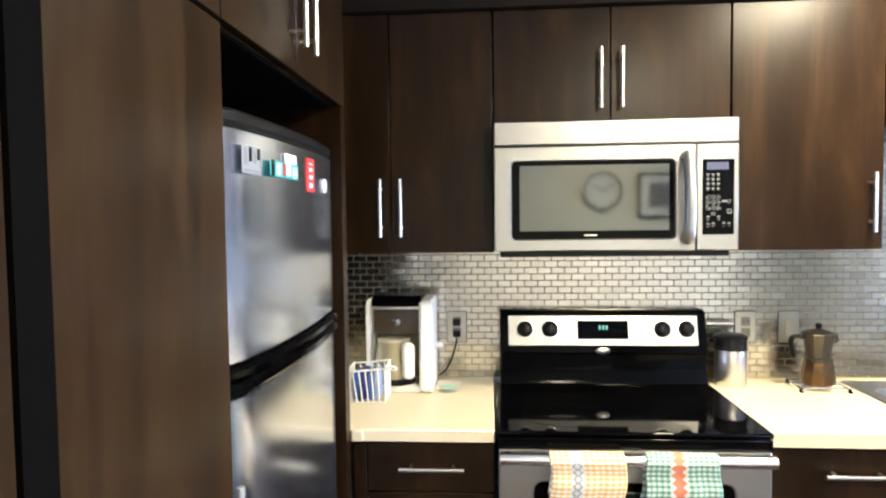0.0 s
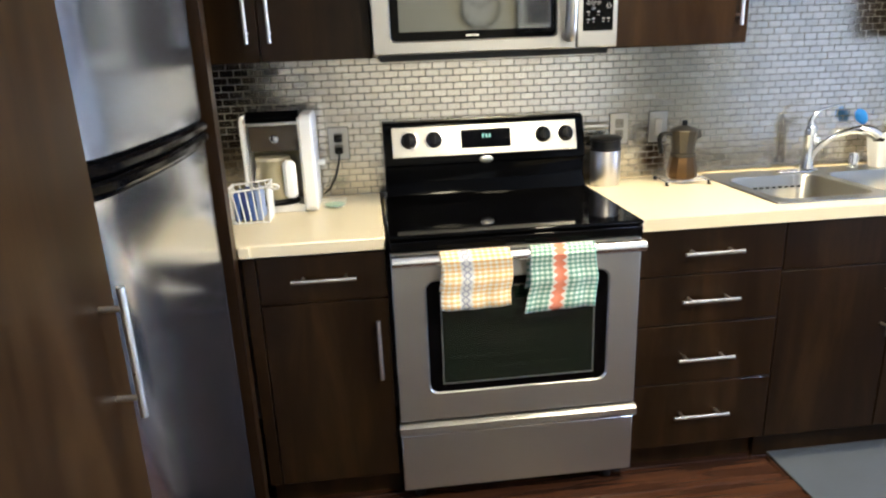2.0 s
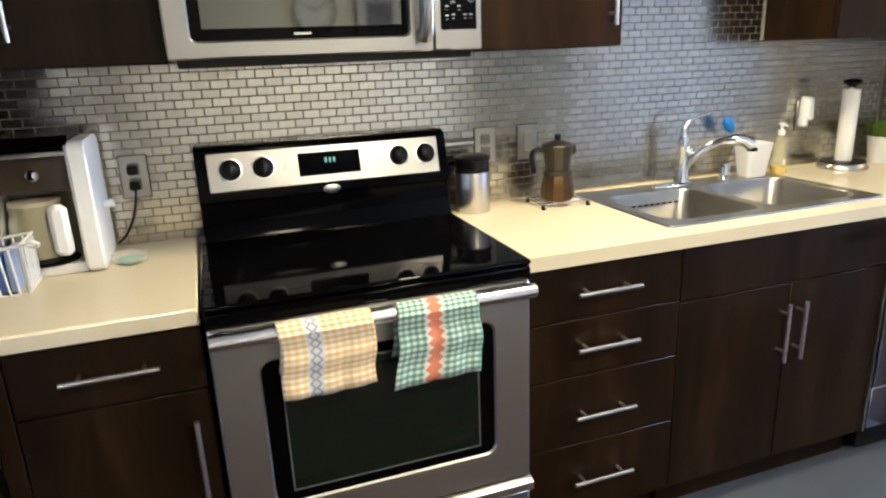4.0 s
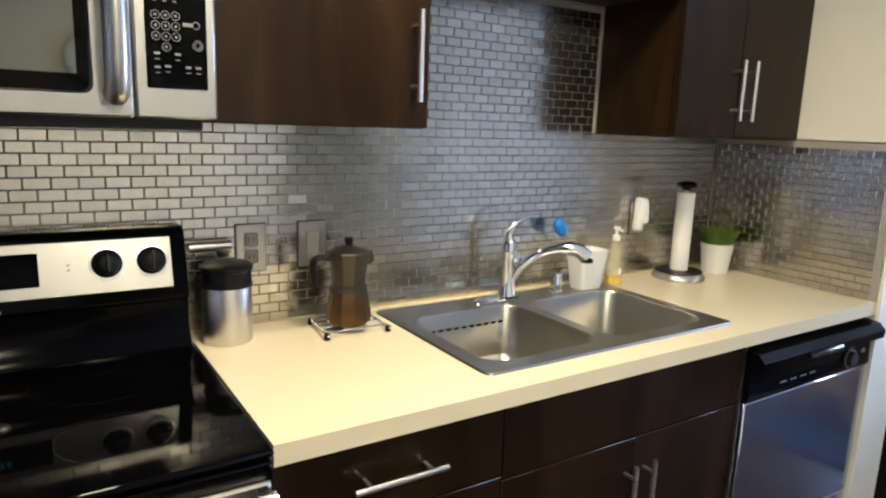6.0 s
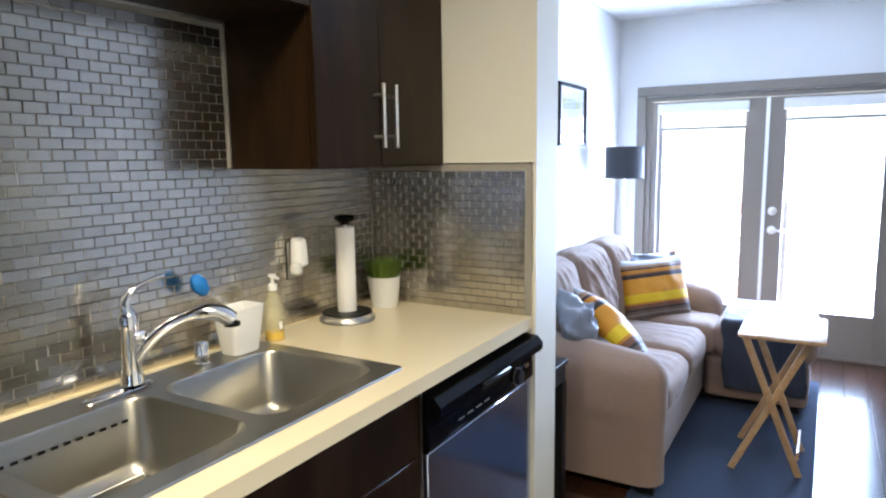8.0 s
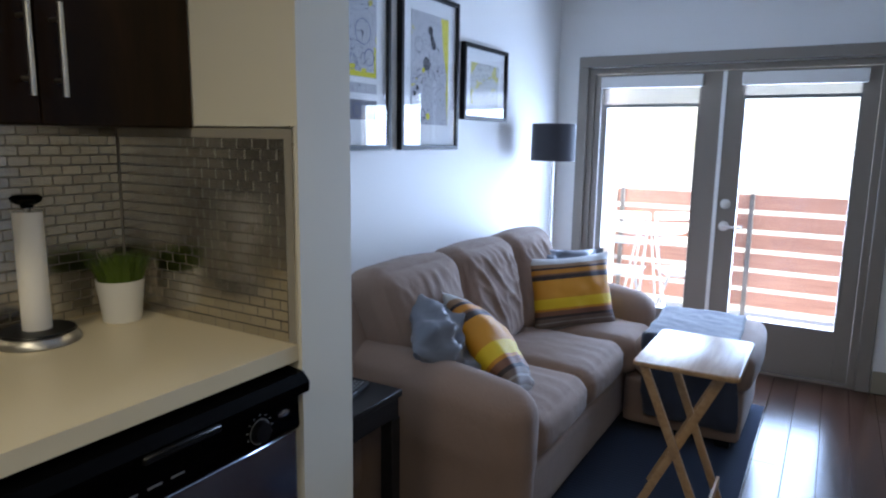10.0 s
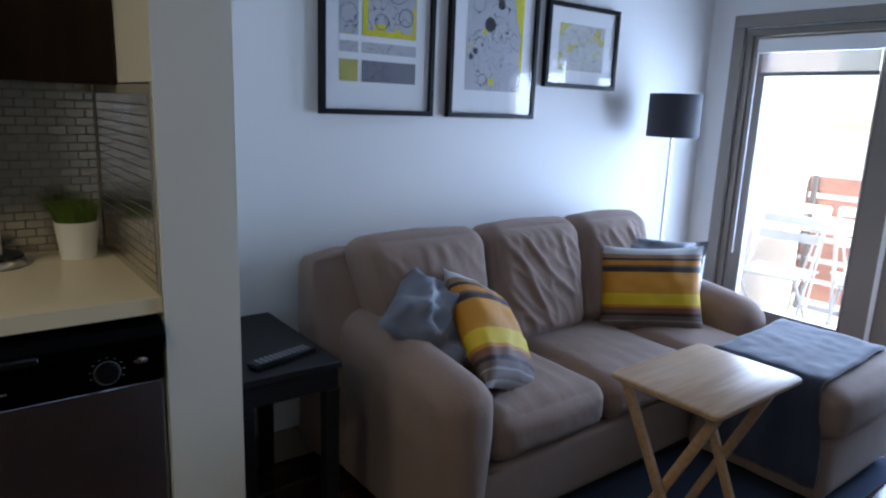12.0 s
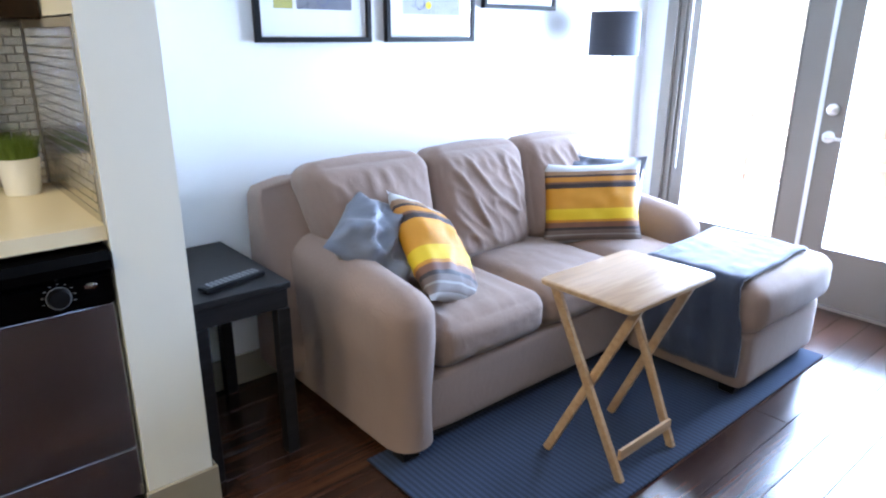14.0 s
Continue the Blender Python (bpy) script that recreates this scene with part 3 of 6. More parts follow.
slab("niche_ceiling_shade", (-1.10, -0.446, -1.494, -0.702, 1.831, 1.8355), SHADE_AND_PANEL_BLACK)
slab("wall_toe_recess", (1.25, 2.03, -0.06, -0.002, 0.0, 0.72), SHADE_AND_PANEL_BLACK)

# the west wall: units that face +x; local x is the world's y, local -y is the world's x
TURN_W = Matrix.Rotation(radians(90), 4, "Z")
cabinet(f"{DARKWOOD} two-door cabinet above the fridge", -1.497, -0.652, 0.42, 1.11, 1.836, 2.26,
        [("door", -1.497, -1.1, 1.836, 2.26, ((-1.144, 1.882), (-1.144, 2.08))), ("door", -1.1, -0.652, 1.836, 2.26, ((-1.066, 1.882), (-1.066, 2.08)))],
        m=TURN_W, group="tall cabinets")
cabinet(f"{DARKWOOD} tall pantry cabinet standing beside the fridge", -1.935, -1.499, 0.42, 1.11, 0.0, 2.26,
        [("door", -1.935, -1.499, 0.11, 1.832, ((-1.555, 0.92), (-1.555, 1.125))), ("upper_door", -1.935, -1.499, 1.836, 2.26, None)],
        m=TURN_W, toe=0.11, group="tall cabinets")
slab("fridge_side_panel", (-1.11, -0.42, -0.700, -0.652, 0.0, 1.834), ESPRESSO, kind="", label="").name = "fridge_side_panel"
tagged(bpy.data.objects["fridge_side_panel"], "dark espresso wooden end panel standing between the fridge and the counter", "panel")
# End panel in the niche's flat near-black, darker than the espresso fronts beside it.
slab("pantry_end_panel", (-1.11, -0.400, -1.985, -1.939, 0.0, 2.26), SHADE_AND_PANEL_BLACK, kind="")
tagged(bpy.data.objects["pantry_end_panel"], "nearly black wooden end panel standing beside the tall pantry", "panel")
cabinet("nearly black tall closet door unit beside the pantry", -2.75, -1.987, 0.40, 1.11, 0.0, 2.26,
        [("door", -2.75, -1.99, 0.02, 2.25, None)], m=TURN_W, name="tall_closet", category="closet", group="")

# the worktops
bm = bmesh.new()
box(bm, -1.11, -0.004, -0.635, -0.0015, 0.876, 0.914, 0.004, 2)
box(bm, -0.4195, -0.385, -0.648, -0.634, 0.880, 0.9135, 0.003, 1)
single("countertop", bm, COUNTER, "cream laminate countertop piece under the coffee maker", "countertop")
SX0, SX1, SY0, SY1 = 1.262, 2.046, -0.540, -0.066     # the cut-out under the sink's rim
bm = bmesh.new()
for d in ((0.768, SX0, -0.635, -0.0015), (SX1, 2.704, -0.635, -0.0015), (SX0, SX1, -0.635, SY0), (SX0, SX1, SY1, -0.0015)):
    box(bm, d[0], d[1], d[2], d[3], 0.876, 0.914)
bmesh.ops.remove_doubles(bm, verts=bm.verts, dist=0.0002)
single("countertop", bm, COUNTER, "long cream laminate countertop with the sink set into it", "countertop")
bm = bmesh.new()
box(bm, 0.769, 2.704, -0.006, -0.0048, 0.9142, 0.9185)
single("counter_caulk", bm, material("aged_caulk", (0.60, 0.50, 0.30), 0.5), "yellowed bead of sealant where the counter meets the tiles", "sealant")


# ---------------------------------------------------------------- range
rg = thing("range", (0.382, -0.33, 0), "stainless steel electric range with black glass top between base cabinets", "stove")
bm = bmesh.new()
box(bm, 0.004, 0.760, -0.625, -0.045, 0.05, 0.905, 0.003)
part("body", bm, BLACK_GLOSS, rg)
bm = bmesh.new()
box(bm, 0.002, 0.762, -0.662, -0.10, 0.9055, 0.921, 0.006, 3)
cooktop = part("cooktop", bm, BLACK_GLASS, rg, "black glass cooktop")
BURNER = material("burner_print", (0.008, 0.008, 0.009), 0.2)
for x, y, r in ((0.20, -0.50, 0.115), (0.56, -0.50, 0.085), (0.20, -0.24, 0.085), (0.56, -0.24, 0.115)):
    lathed("burner_mark", [(r, 0), (r + 0.0015, 0), (r + 0.0015, 0.0004), (r, 0.0004)], (x, y, 0.9212), BURNER, cooktop, "faint grey burner ring", 40)
bm = bmesh.new()
box(bm, 0.006, 0.758, -0.664, -0.626, 0.872, 0.904, 0.004, 2)
part("front_lip", bm, BLACK_GLOSS, rg)
# the raised back with the controls
bm = bmesh.new()
prof = [(-0.012, 0.9215), (-0.125, 0.9215), (-0.118, 0.940), (-0.098, 0.965), (-0.098, 1.022), (-0.112, 1.030), (-0.112, 1.046), (-0.078, 1.168), (-0.060, 1.178), (-0.012, 1.178)]
ring_sweep(bm, [[(x, y, z) for y, z in prof] for x in (0.018, 0.024, 0.750, 0.756)])
for v in bm.verts:
    if v.co.x in (0.018,) or abs(v.co.x - 0.756) < 1e-6:
        v.co.y = -0.012 + (v.co.y + 0.012) * 0.96
bmesh.ops.recalc_face_normals(bm, faces=bm.faces)
guard = part("backguard", bm, BLACK_GLOSS, rg, "black enamelled backguard")
slope = Matrix.Translation((0.387, -0.0965, 1.108)) @ Matrix.Rotation(radians(-15.6), 4, "X")


def on_slope(bm):
    bm.transform(slope)
    return bm


bm = bmesh.new()
box(bm, -0.338, 0.338, -0.005, 0.0, -0.054, 0.056, 0.002, 2)
panel = part("control_panel", on_slope(bm), STEEL, guard, "brushed steel control panel")
bm = bmesh.new()
box(bm, -0.088, 0.092, -0.0085, -0.004, -0.030, 0.036, 0.001)
part("clock_window", on_slope(bm), BLACK_GLASS, guard)
bm = bmesh.new()
for i, w in enumerate((0.007, 0.007, 0.007)):
    box(bm, -0.012 + i * 0.012, -0.012 + i * 0.012 + w, -0.0092, -0.0086, 0.004, 0.019)
part("digits", on_slope(bm), DISPLAY_TEAL, guard, "small teal clock digits")
for x in (-0.277, -0.187, 0.212, 0.297):
    bm = bmesh.new()
    lathe(bm, [(0.028, 0.005), (0.029, 0.008), (0.024, 0.011), (0.022, 0.030), (0.018, 0.033), (0.0, 0.033)], (x, 0, 0.006), 28, TO_FRONT)
    box(bm, x - 0.003, x + 0.003, -0.037, -0.018, -0.014, 0.026, 0.0015)
    knob = part("knob", on_slope(bm), BLACK_PLASTIC, guard, "round black knob")
    bm = bmesh.new()
    lathe(bm, [(0.029, 0.005), (0.0335, 0.005), (0.0335, 0.007), (0.029, 0.0075)], (x, 0, 0.006), 32, TO_FRONT)
    part("dial_ring", on_slope(bm), NICKEL, guard)
bm = bmesh.new()
lathe(bm, [(0.0, 0.0), (0.019, 0.0), (0.019, 0.002), (0.015, 0.004), (0.0, 0.0045)], (0, 0, 0), 24, TO_FRONT)
bmesh.ops.scale(bm, vec=(1.35, 1, 0.7), verts=bm.verts)
bmesh.ops.translate(bm, vec=(0.387, -0.112, 1.038), verts=bm.verts)
part("badge", bm, NICKEL, guard, "plain oval chrome badge")
bm = bmesh.new()
for x in (-0.13, 0.14):
    for dz in (-0.004, 0.006):
        box(bm, x, x + 0.006, -0.0056, -0.0051, dz, dz + 0.004)
part("printed_marks", on_slope(bm), GREY_PRINT, guard, kind="stuff")
# oven door with a window
bm = bmesh.new()
X0, X1, Z0, Z1 = 0.007, 0.757, 0.318, 0.868
WX0, WX1, WZ0, WZ1 = 0.105, 0.660, 0.412, 0.775


def rounded(x0, x1, z0, z1, r, n=5):
    pts = []
    for cx, cz, a0 in ((x1 - r, z1 - r, 0), (x0 + r, z1 - r, 90), (x0 + r, z0 + r, 180), (x1 - r, z0 + r, 270)):
        for i in range(n + 1):
            a = radians(a0 + 90 * i / n)
            pts.append((cx + r * math.cos(a), cz + r * math.sin(a)))
    return pts


outer, inner = rounded(X0, X1, Z0, Z1, 0.006), rounded(WX0, WX1, WZ0, WZ1, 0.028)
ring_sweep(bm, [[(x, -0.630, z) for x, z in outer], [(x, -0.655, z) for x, z in outer], [(x, -0.659, z) for x, z in rounded(X0 + .004, X1 - .004, Z0 + .004, Z1 - .004, 0.006)],
                [(x, -0.659, z) for x, z in rounded(WX0 - .004, WX1 + .004, WZ0 - .004, WZ1 + .004, 0.03)], [(x, -0.654, z) for x, z in inner], [(x, -0.630, z) for x, z in inner]], closed=True)
bmesh.ops.recalc_face_normals(bm, faces=bm.faces)
door = part("oven_door", bm, STEEL, rg, "brushed steel oven door", angle=15)
bm = bmesh.new()
ring_sweep(bm, [[(x, -0.654, z) for x, z in rounded(WX0 + 0.001, WX1 - .001, WZ0 + .001, WZ1 - .001, 0.027)], [(x, -0.640, z) for x, z in rounded(WX0 + 0.001, WX1 - .001, WZ0 + .001, WZ1 - .001, 0.027)]])
bmesh.ops.recalc_face_normals(bm, faces=bm.faces)
part("window_border", bm, BLACK_GLASS, door, "black glass border")
bm = bmesh.new()
box(bm, WX0 + 0.045, WX1 - 0.045, -0.6560, -0.6535, WZ0 + 0.03, WZ1 - 0.03, 0.001)
part("window_glass", bm, OVEN_GLASS, door, "dark oven window glass with a green reflection in its colour")
bm = bmesh.new()
gx0, gx1, gz0, gz1 = WX0 + 0.041, WX1 - 0.041, WZ0 + 0.026, WZ1 - 0.026
for d in ((gx0, gx1, gz0, gz0 + 0.0035), (gx0, gx1, gz1 - 0.0035, gz1), (gx0, gx0 + 0.0035, gz0 + 0.0036, gz1 - 0.0036), (gx1 - 0.0035, gx1, gz0 + 0.0036, gz1 - 0.0036)):
    box(bm, d[0], d[1], -0.6564, -0.6536, d[2], d[3])
part("window_trim", bm, material("dull_grey_trim", (0.12, 0.12, 0.12), 0.5), door, "thin grey line round the glass")
bm = bmesh.new()
tube(bm, [(0.010, -0.693, 0.853), (0.753, -0.693, 0.853)], 0.0175, 18)
for x in (0.030, 0.740):
    box(bm, x - 0.012, x + 0.012, -0.693, -0.655, 0.842, 0.864, 0.003)
part("handle", bm, brushed("satin_handle_steel", (0.74, 0.75, 0.79), 0.24, (3, 200, 200)), door, "satin steel oven handle")
bm = bmesh.new()
box(bm, 0.007, 0.757, -0.657, -0.626, 0.068, 0.268, 0.004, 2)
drawer = part("warming_drawer", bm, STEEL, rg, "brushed steel drawer front")
bm = bmesh.new()
prof = [(-0.626, 0.270), (-0.664, 0.272), (-0.676, 0.284), (-0.676, 0.304), (-0.664, 0.312), (-0.626, 0.312)]
ring_sweep(bm, [[(x, y, z) for y, z in prof] for x in (0.004, 0.012, 0.752, 0.760)])
bmesh.ops.recalc_face_normals(bm, faces=bm.faces)
part("drawer_handle", bm, STEEL, drawer, "polished steel drawer lip")
for x in (0.06, 0.70):
    lathed("foot", [(0.018, 0.0), (0.018, 0.01), (0.009, 0.014), (0.009, 0.0495)], (x, -0.58, 0.0005), BLACK_PLASTIC, rg)


def hanging_towel(name, x0, x1, low_front, low_back, mat, label, seed, lean=0.0):
    """A folded dish towel over the oven handle; it hangs in shallow folds."""
    bm = bmesh.new()
    uv = bm.loops.layers.uv.verify()
    nx, path = 26, []
    for i in range(15):
        path.append((-0.7155 - 0.003 * math.sin(i), low_front + (0.853 - low_front) * i / 14))
    for i in range(1, 8):
        a = math.pi * i / 8
        path.append((-0.693 - 0.021 * math.cos(a), 0.853 + 0.021 * math.sin(a)))
    for i in range(8):
        path.append((-0.672, 0.853 - (0.853 - low_back) * i / 7))
    rows, total = [], len(path) - 1
    for j, (y, z) in enumerate(path):
        row = []
        drop = max(0.0, 0.86 - z)
        for i in range(nx + 1):
            u = i / nx
            f = math.sin(u * 9 + seed) * 0.005 * min(1, drop * 8) + noise.noise(Vector((u * 4 + seed, z * 5, seed))) * 0.004
            x = x0 + (x1 - x0) * u + lean * drop * (1 - u) + 0.004 * math.sin(z * 40 + seed)
            front = y < -0.693
            zz = z - (0.005 * math.sin(u * 3 + seed) * min(1, drop * 5))
            row.append(bm.verts.new((x, (y - abs(f)) if front else y + min(0.008, abs(f)) * 0.3, zz)))
        rows.append(row)
    for j in range(total):
        for i in range(nx):
            f = bm.faces.new((rows[j][i], rows[j][i + 1], rows[j + 1][i + 1], rows[j + 1][i]))
            for loop, (a, b) in zip(f.loops, ((i, j), (i + 1, j), (i + 1, j + 1), (i, j + 1))):
                loop[uv].uv = (a / nx, b / 16)
    ob = single(name, bm, mat, label, "dish towel")
    mod = ob.modifiers.new("thickness", "SOLIDIFY")
    mod.thickness, mod.offset = 0.0035, 1.0
    return ob


hanging_towel("dish_towel", 0.147, 0.350, 0.710, 0.75, YELLOW_TOWEL, "yellow and white checked dish towel hanging over the oven handle", 0.4)
hanging_towel("dish_towel", 0.410, 0.600, 0.684, 0.74, GREEN_TOWEL, "green and white checked dish towel hanging over the oven handle", 2.1, -0.12)


# ---------------------------------------------------------------- microwave
mw = thing("microwave", (0.38, -0.19, 1.412), "stainless steel microwave with dark glass door hung over the range", "microwave")
boxed("body", (0.003, 0.757, -0.365, -0.002, 1.418, 1.828), BLACK_PLASTIC, mw)
boxed("vent_strip", (0.001, 0.759, -0.388, -0.364, 1.750, 1.826), STEEL, mw, "brushed steel vent strip", 0.004, 2)
bm = bmesh.new()
A, B = rounded(0.001, 0.628, 1.413, 1.746, 0.006), rounded(0.056, 0.566, 1.452, 1.698, 0.014)
ring_sweep(bm, [[(x, -0.366, z) for x, z in A], [(x, -0.384, z) for x, z in A], [(x, -0.388, z) for x, z in rounded(.005, .624, 1.417, 1.742, .006)],
                [(x, -0.388, z) for x, z in rounded(0.052, 0.570, 1.448, 1.702, 0.016)], [(x, -0.382, z) for x, z in B], [(x, -0.366, z) for x, z in B]], closed=True)
bmesh.ops.recalc_face_normals(bm, faces=bm.faces)
mdoor = part("door", bm, STEEL, mw, "brushed steel microwave door", angle=15)
bm = bmesh.new()
ring_sweep(bm, [[(x, -0.382, z) for x, z in rounded(0.057, 0.565, 1.453, 1.697, 0.013)], [(x, -0.370, z) for x, z in rounded(0.057, 0.565, 1.453, 1.697, 0.013)]])
bmesh.ops.recalc_face_normals(bm, faces=bm.faces)
part("window_border", bm, BLACK_GLASS, mdoor, "black glass border")
boxed("window_glass", (0.082, 0.548, -0.3835, -0.3815, 1.478, 1.686), MW_GLASS, mdoor, "grey mirror-like window glass")
boxed("logo_mark", (0.285, 0.325, -0.3828, -0.3821, 1.461, 1.466), NICKEL, mdoor)
tubed("handle", arc([(0.596, -0.388, 1.705), (0.598, -0.420, 1.695), (0.600, -0.432, 1.58), (0.600, -0.420, 1.462), (0.600, -0.388, 1.452)], 7), 0.0185, STEEL, mdoor, "curved brushed steel handle", 14)
boxed("control_face", (0.630, 0.759, -0.388, -0.364, 1.413, 1.746), STEEL, mw, "brushed steel control column", 0.004, 2)
boxed("keypad", (0.648, 0.744, -0.3905, -0.387, 1.462, 1.697), BLACK_GLASS, mw, "black glass keypad", 0.002)
boxed("display", (0.660, 0.726, -0.3912, -0.3903, 1.664, 1.687), DISPLAY_BLUE, mw, "pale blue display")
bm = bmesh.new()
for r in range(4):
    for c in range(3):
        if r == 3 and c != 1:
            continue
        lathe(bm, [(0.0060, 0.0), (0.0070, 0.0), (0.0070, 0.0004), (0.0060, 0.0004)], (0.664 + c * 0.0155, -0.3906, 1.578 - r * 0.0165), 16, TO_FRONT)
        box(bm, 0.664 + c * 0.0155 - 0.0018, 0.664 + c * 0.0155 + 0.0018, -0.3912, -0.3906, 1.576 - r * 0.0165, 1.580 - r * 0.0165)
for x, z, r in ((0.727, 1.566, 0.006), (0.729, 1.534, 0.0085), (0.729, 1.534, 0.0055)):
    lathe(bm, [(r - 0.0012, 0.0), (r, 0.0), (r, 0.0004), (r - 0.0012, 0.0004)], (x, -0.3906, z), 20, TO_FRONT)
part("number_keys", bm, GREY_PRINT, mw, "grey printed ring keys")
bm = bmesh.new()
for r in range(4):
    for c in range(3):
        box(bm, 0.659 + c * 0.0155, 0.668 + c * 0.0155, -0.3911, -0.3906, 1.604 + r * 0.0145, 1.608 + r * 0.0145)
        box(bm, 0.661 + c * 0.0155, 0.666 + c * 0.0155, -0.3911, -0.3906, 1.599 + r * 0.0145, 1.601 + r * 0.0145)
for x, z in ((0.660, 1.516), (0.692, 1.516), (0.660, 1.494), (0.676, 1.496), (0.708, 1.496), (0.724, 1.496)):
    box(bm, x, x + 0.009, -0.3911, -0.3906, z, z + 0.0035)
    box(bm, x + 0.001, x + 0.008, -0.3911, -0.3906, z - 0.008, z - 0.0065)
box(bm, 0.706, 0.722, -0.3911, -0.3906, 1.563, 1.569)
part("printed_keys", bm, GREY_PRINT, mw, "rows of small grey key marks", kind="stuff")
bm = bmesh.new()
box(bm, 0.020, 0.740, -0.36, -0.02, 1.394, 1.4175, 0.003)
part("underside_grille", bm, BLACK_PLASTIC, mw, "black underside with filters")


# ---------------------------------------------------------------- fridge
fr = thing("fridge", (-0.75, -1.13, 0), "stainless steel top-freezer refrigerator with curved doors, standing in the cabinet niche", "refrigerator")
FY0, FY1, FX = -1.485, -0.765, -0.43
boxed("case", (-1.10, FX - 0.045, FY0 + 0.006, FY1 - 0.006, 0.02, 1.705), BLACK_PLASTIC, fr, "black case")


def curved_door(z0, z1, top=0.0):
    bm = bmesh.new()
    n, rings = 16, []
    for z, s in ((z0, 0.006), (z0 + 0.006, 0.0), (z1 - 0.006, 0.0), (z1, 0.006)):
        ring = []
        for i in range(n + 1):
            u = 2 * i / n - 1
            ring.append((FX + 0.022 * (1 - u * u) - s - 0.012 * max(0, abs(u) - 0.9) / 0.1, FY0 + (FY1 - FY0) * i / n, z))
        ring += [(FX - 0.042, FY1, z), (FX - 0.042, FY0, z)]
        rings.append(ring)
    ring_sweep(bm, rings)
    bmesh.ops.recalc_face_normals(bm, faces=bm.faces)
    return bm


freezer = part("freezer_door", curved_door(1.285, 1.682), STEEL_V, fr, "upper steel door")
fridge_door = part("fridge_door", curved_door(0.09, 1.235), STEEL_V, fr, "lower steel door")


def curved_strip(z0, z1, out, inset=0.0):
    bm = curved_door(z0, z1)
    for v in bm.verts:
        if v.co.x > FX - 0.03:
            v.co.x += out
    return bm


part("top_cap", curved_strip(1.683, 1.709, 0.001), BLACK_PLASTIC, fr, "black plastic top cap")
part("handle_trim", curved_strip(1.262, 1.284, 0.012), BLACK_GLOSS, freezer, "black handle strip of the upper door")
part("handle_trim", curved_strip(1.236, 1.259, 0.012), BLACK_GLOSS, fridge_door, "black handle strip of the lower door")
boxed("kick_plate", (-1.09, FX - 0.02, FY0 + 0.01, FY1 - 0.01, 0.002, 0.085), BLACK_PLASTIC, fr)
lathed("badge", [(0.0, 0.0), (0.017, 0.0), (0.017, 0.003), (0.0, 0.004)], (FX + 0.0175, -0.925, 1.606), material("pale_badge", (0.75, 0.76, 0.78), 0.5), freezer, "round chrome badge", 20, TO_RIGHT)


def face_x(y):
    u = 2 * (y - FY0) / (FY1 - FY0) - 1
    return FX + 0.022 * (1 - u * u)


def magnet(name, y0, y1, z0, z1, mat, label, extra=()):
    x = max(face_x(y0), face_x(y1), face_x((y0 + y1) / 2))
    ob = thing(name, (x, (y0 + y1) / 2, z0), label, "fridge magnet", "magnets on the fridge")
    boxed("plate", (x + 0.0005, x + 0.002, y0, y1, z0, z1), mat, ob, "", 0.001)
    for a, b, c, d, m2 in extra:
        boxed("print", (x + 0.0021, x + 0.0026, y0 + (y1 - y0) * a, y0 + (y1 - y0) * b, z0 + (z1 - z0) * c, z0 + (z1 - z0) * d), m2, ob)
    return ob


magnet("photo_magnet", -1.440, -1.352, 1.604, 1.652, material("grey_photo", (0.24, 0.25, 0.26), 0.4), "small grey photo print held flat on the fridge door",
       ((0.08, 0.26, 0.30, 0.90, GREY_PRINT), (0.36, 0.50, 0.45, 0.95, BLACK_PLASTIC), (0.62, 0.74, 0.40, 0.80, GREY_PRINT), (0.80, 0.93, 0.55, 0.95, BLACK_PLASTIC), (0.1, 0.9, 0.06, 0.16, GREY_PRINT)))
magnet("teal_magnet", -1.325, -1.155, 1.606, 1.636, TEAL, "long teal magnet strip with pale pictures on the fridge door",
       ((0.2, 0.32, 0.15, 0.85, WHITE_PLASTIC), (0.42, 0.5, 0.1, 0.9, RED), (0.55, 0.70, 0.2, 1.0, WHITE_PLASTIC), (0.78, 0.92, 0.15, 0.8, WHITE_PLASTIC), (0.02, 0.12, 0.0, 1.0, BLACK_PLASTIC)))
magnet("red_magnet", -1.092, -1.030, 1.586, 1.660, RED, "upright red label magnet with white marks on the fridge door",
       ((0.25, 0.75, 0.8, 0.86, WHITE_PLASTIC), (0.3, 0.7, 0.6, 0.72, WHITE_PLASTIC), (0.3, 0.75, 0.38, 0.5, WHITE_PLASTIC), (0.3, 0.7, 0.12, 0.26, WHITE_PLASTIC)))
magnet("white_magnet", -1.240, -1.165, 1.637, 1.655, WHITE_PLASTIC, "small white shaped magnet above the teal strip")


# ---------------------------------------------------------------- dishwasher
dw = thing("dishwasher", (2.37, -0.32, 0), "steel dishwasher with black control panel under the counter end", "dishwasher")
boxed("case", (2.050, 2.700, -0.600, -0.03, 0.03, 0.872), BLACK_PLASTIC, dw)
bm = bmesh.new()
prof = [(-0.601, 0.712), (-0.634, 0.712), (-0.640, 0.722), (-0.637, 0.790), (-0.650, 0.802), (-0.672, 0.812), (-0.674, 0.836), (-0.655, 0.856), (-0.601, 0.862)]
ring_sweep(bm, [[(x, y, z) for y, z in prof] for x in (2.052, 2.058, 2.692, 2.698)])
bmesh.ops.recalc_face_normals(bm, faces=bm.faces)
cp = part("control_panel", bm, BLACK_GLOSS, dw, "glossy black control panel with a rolled grip")
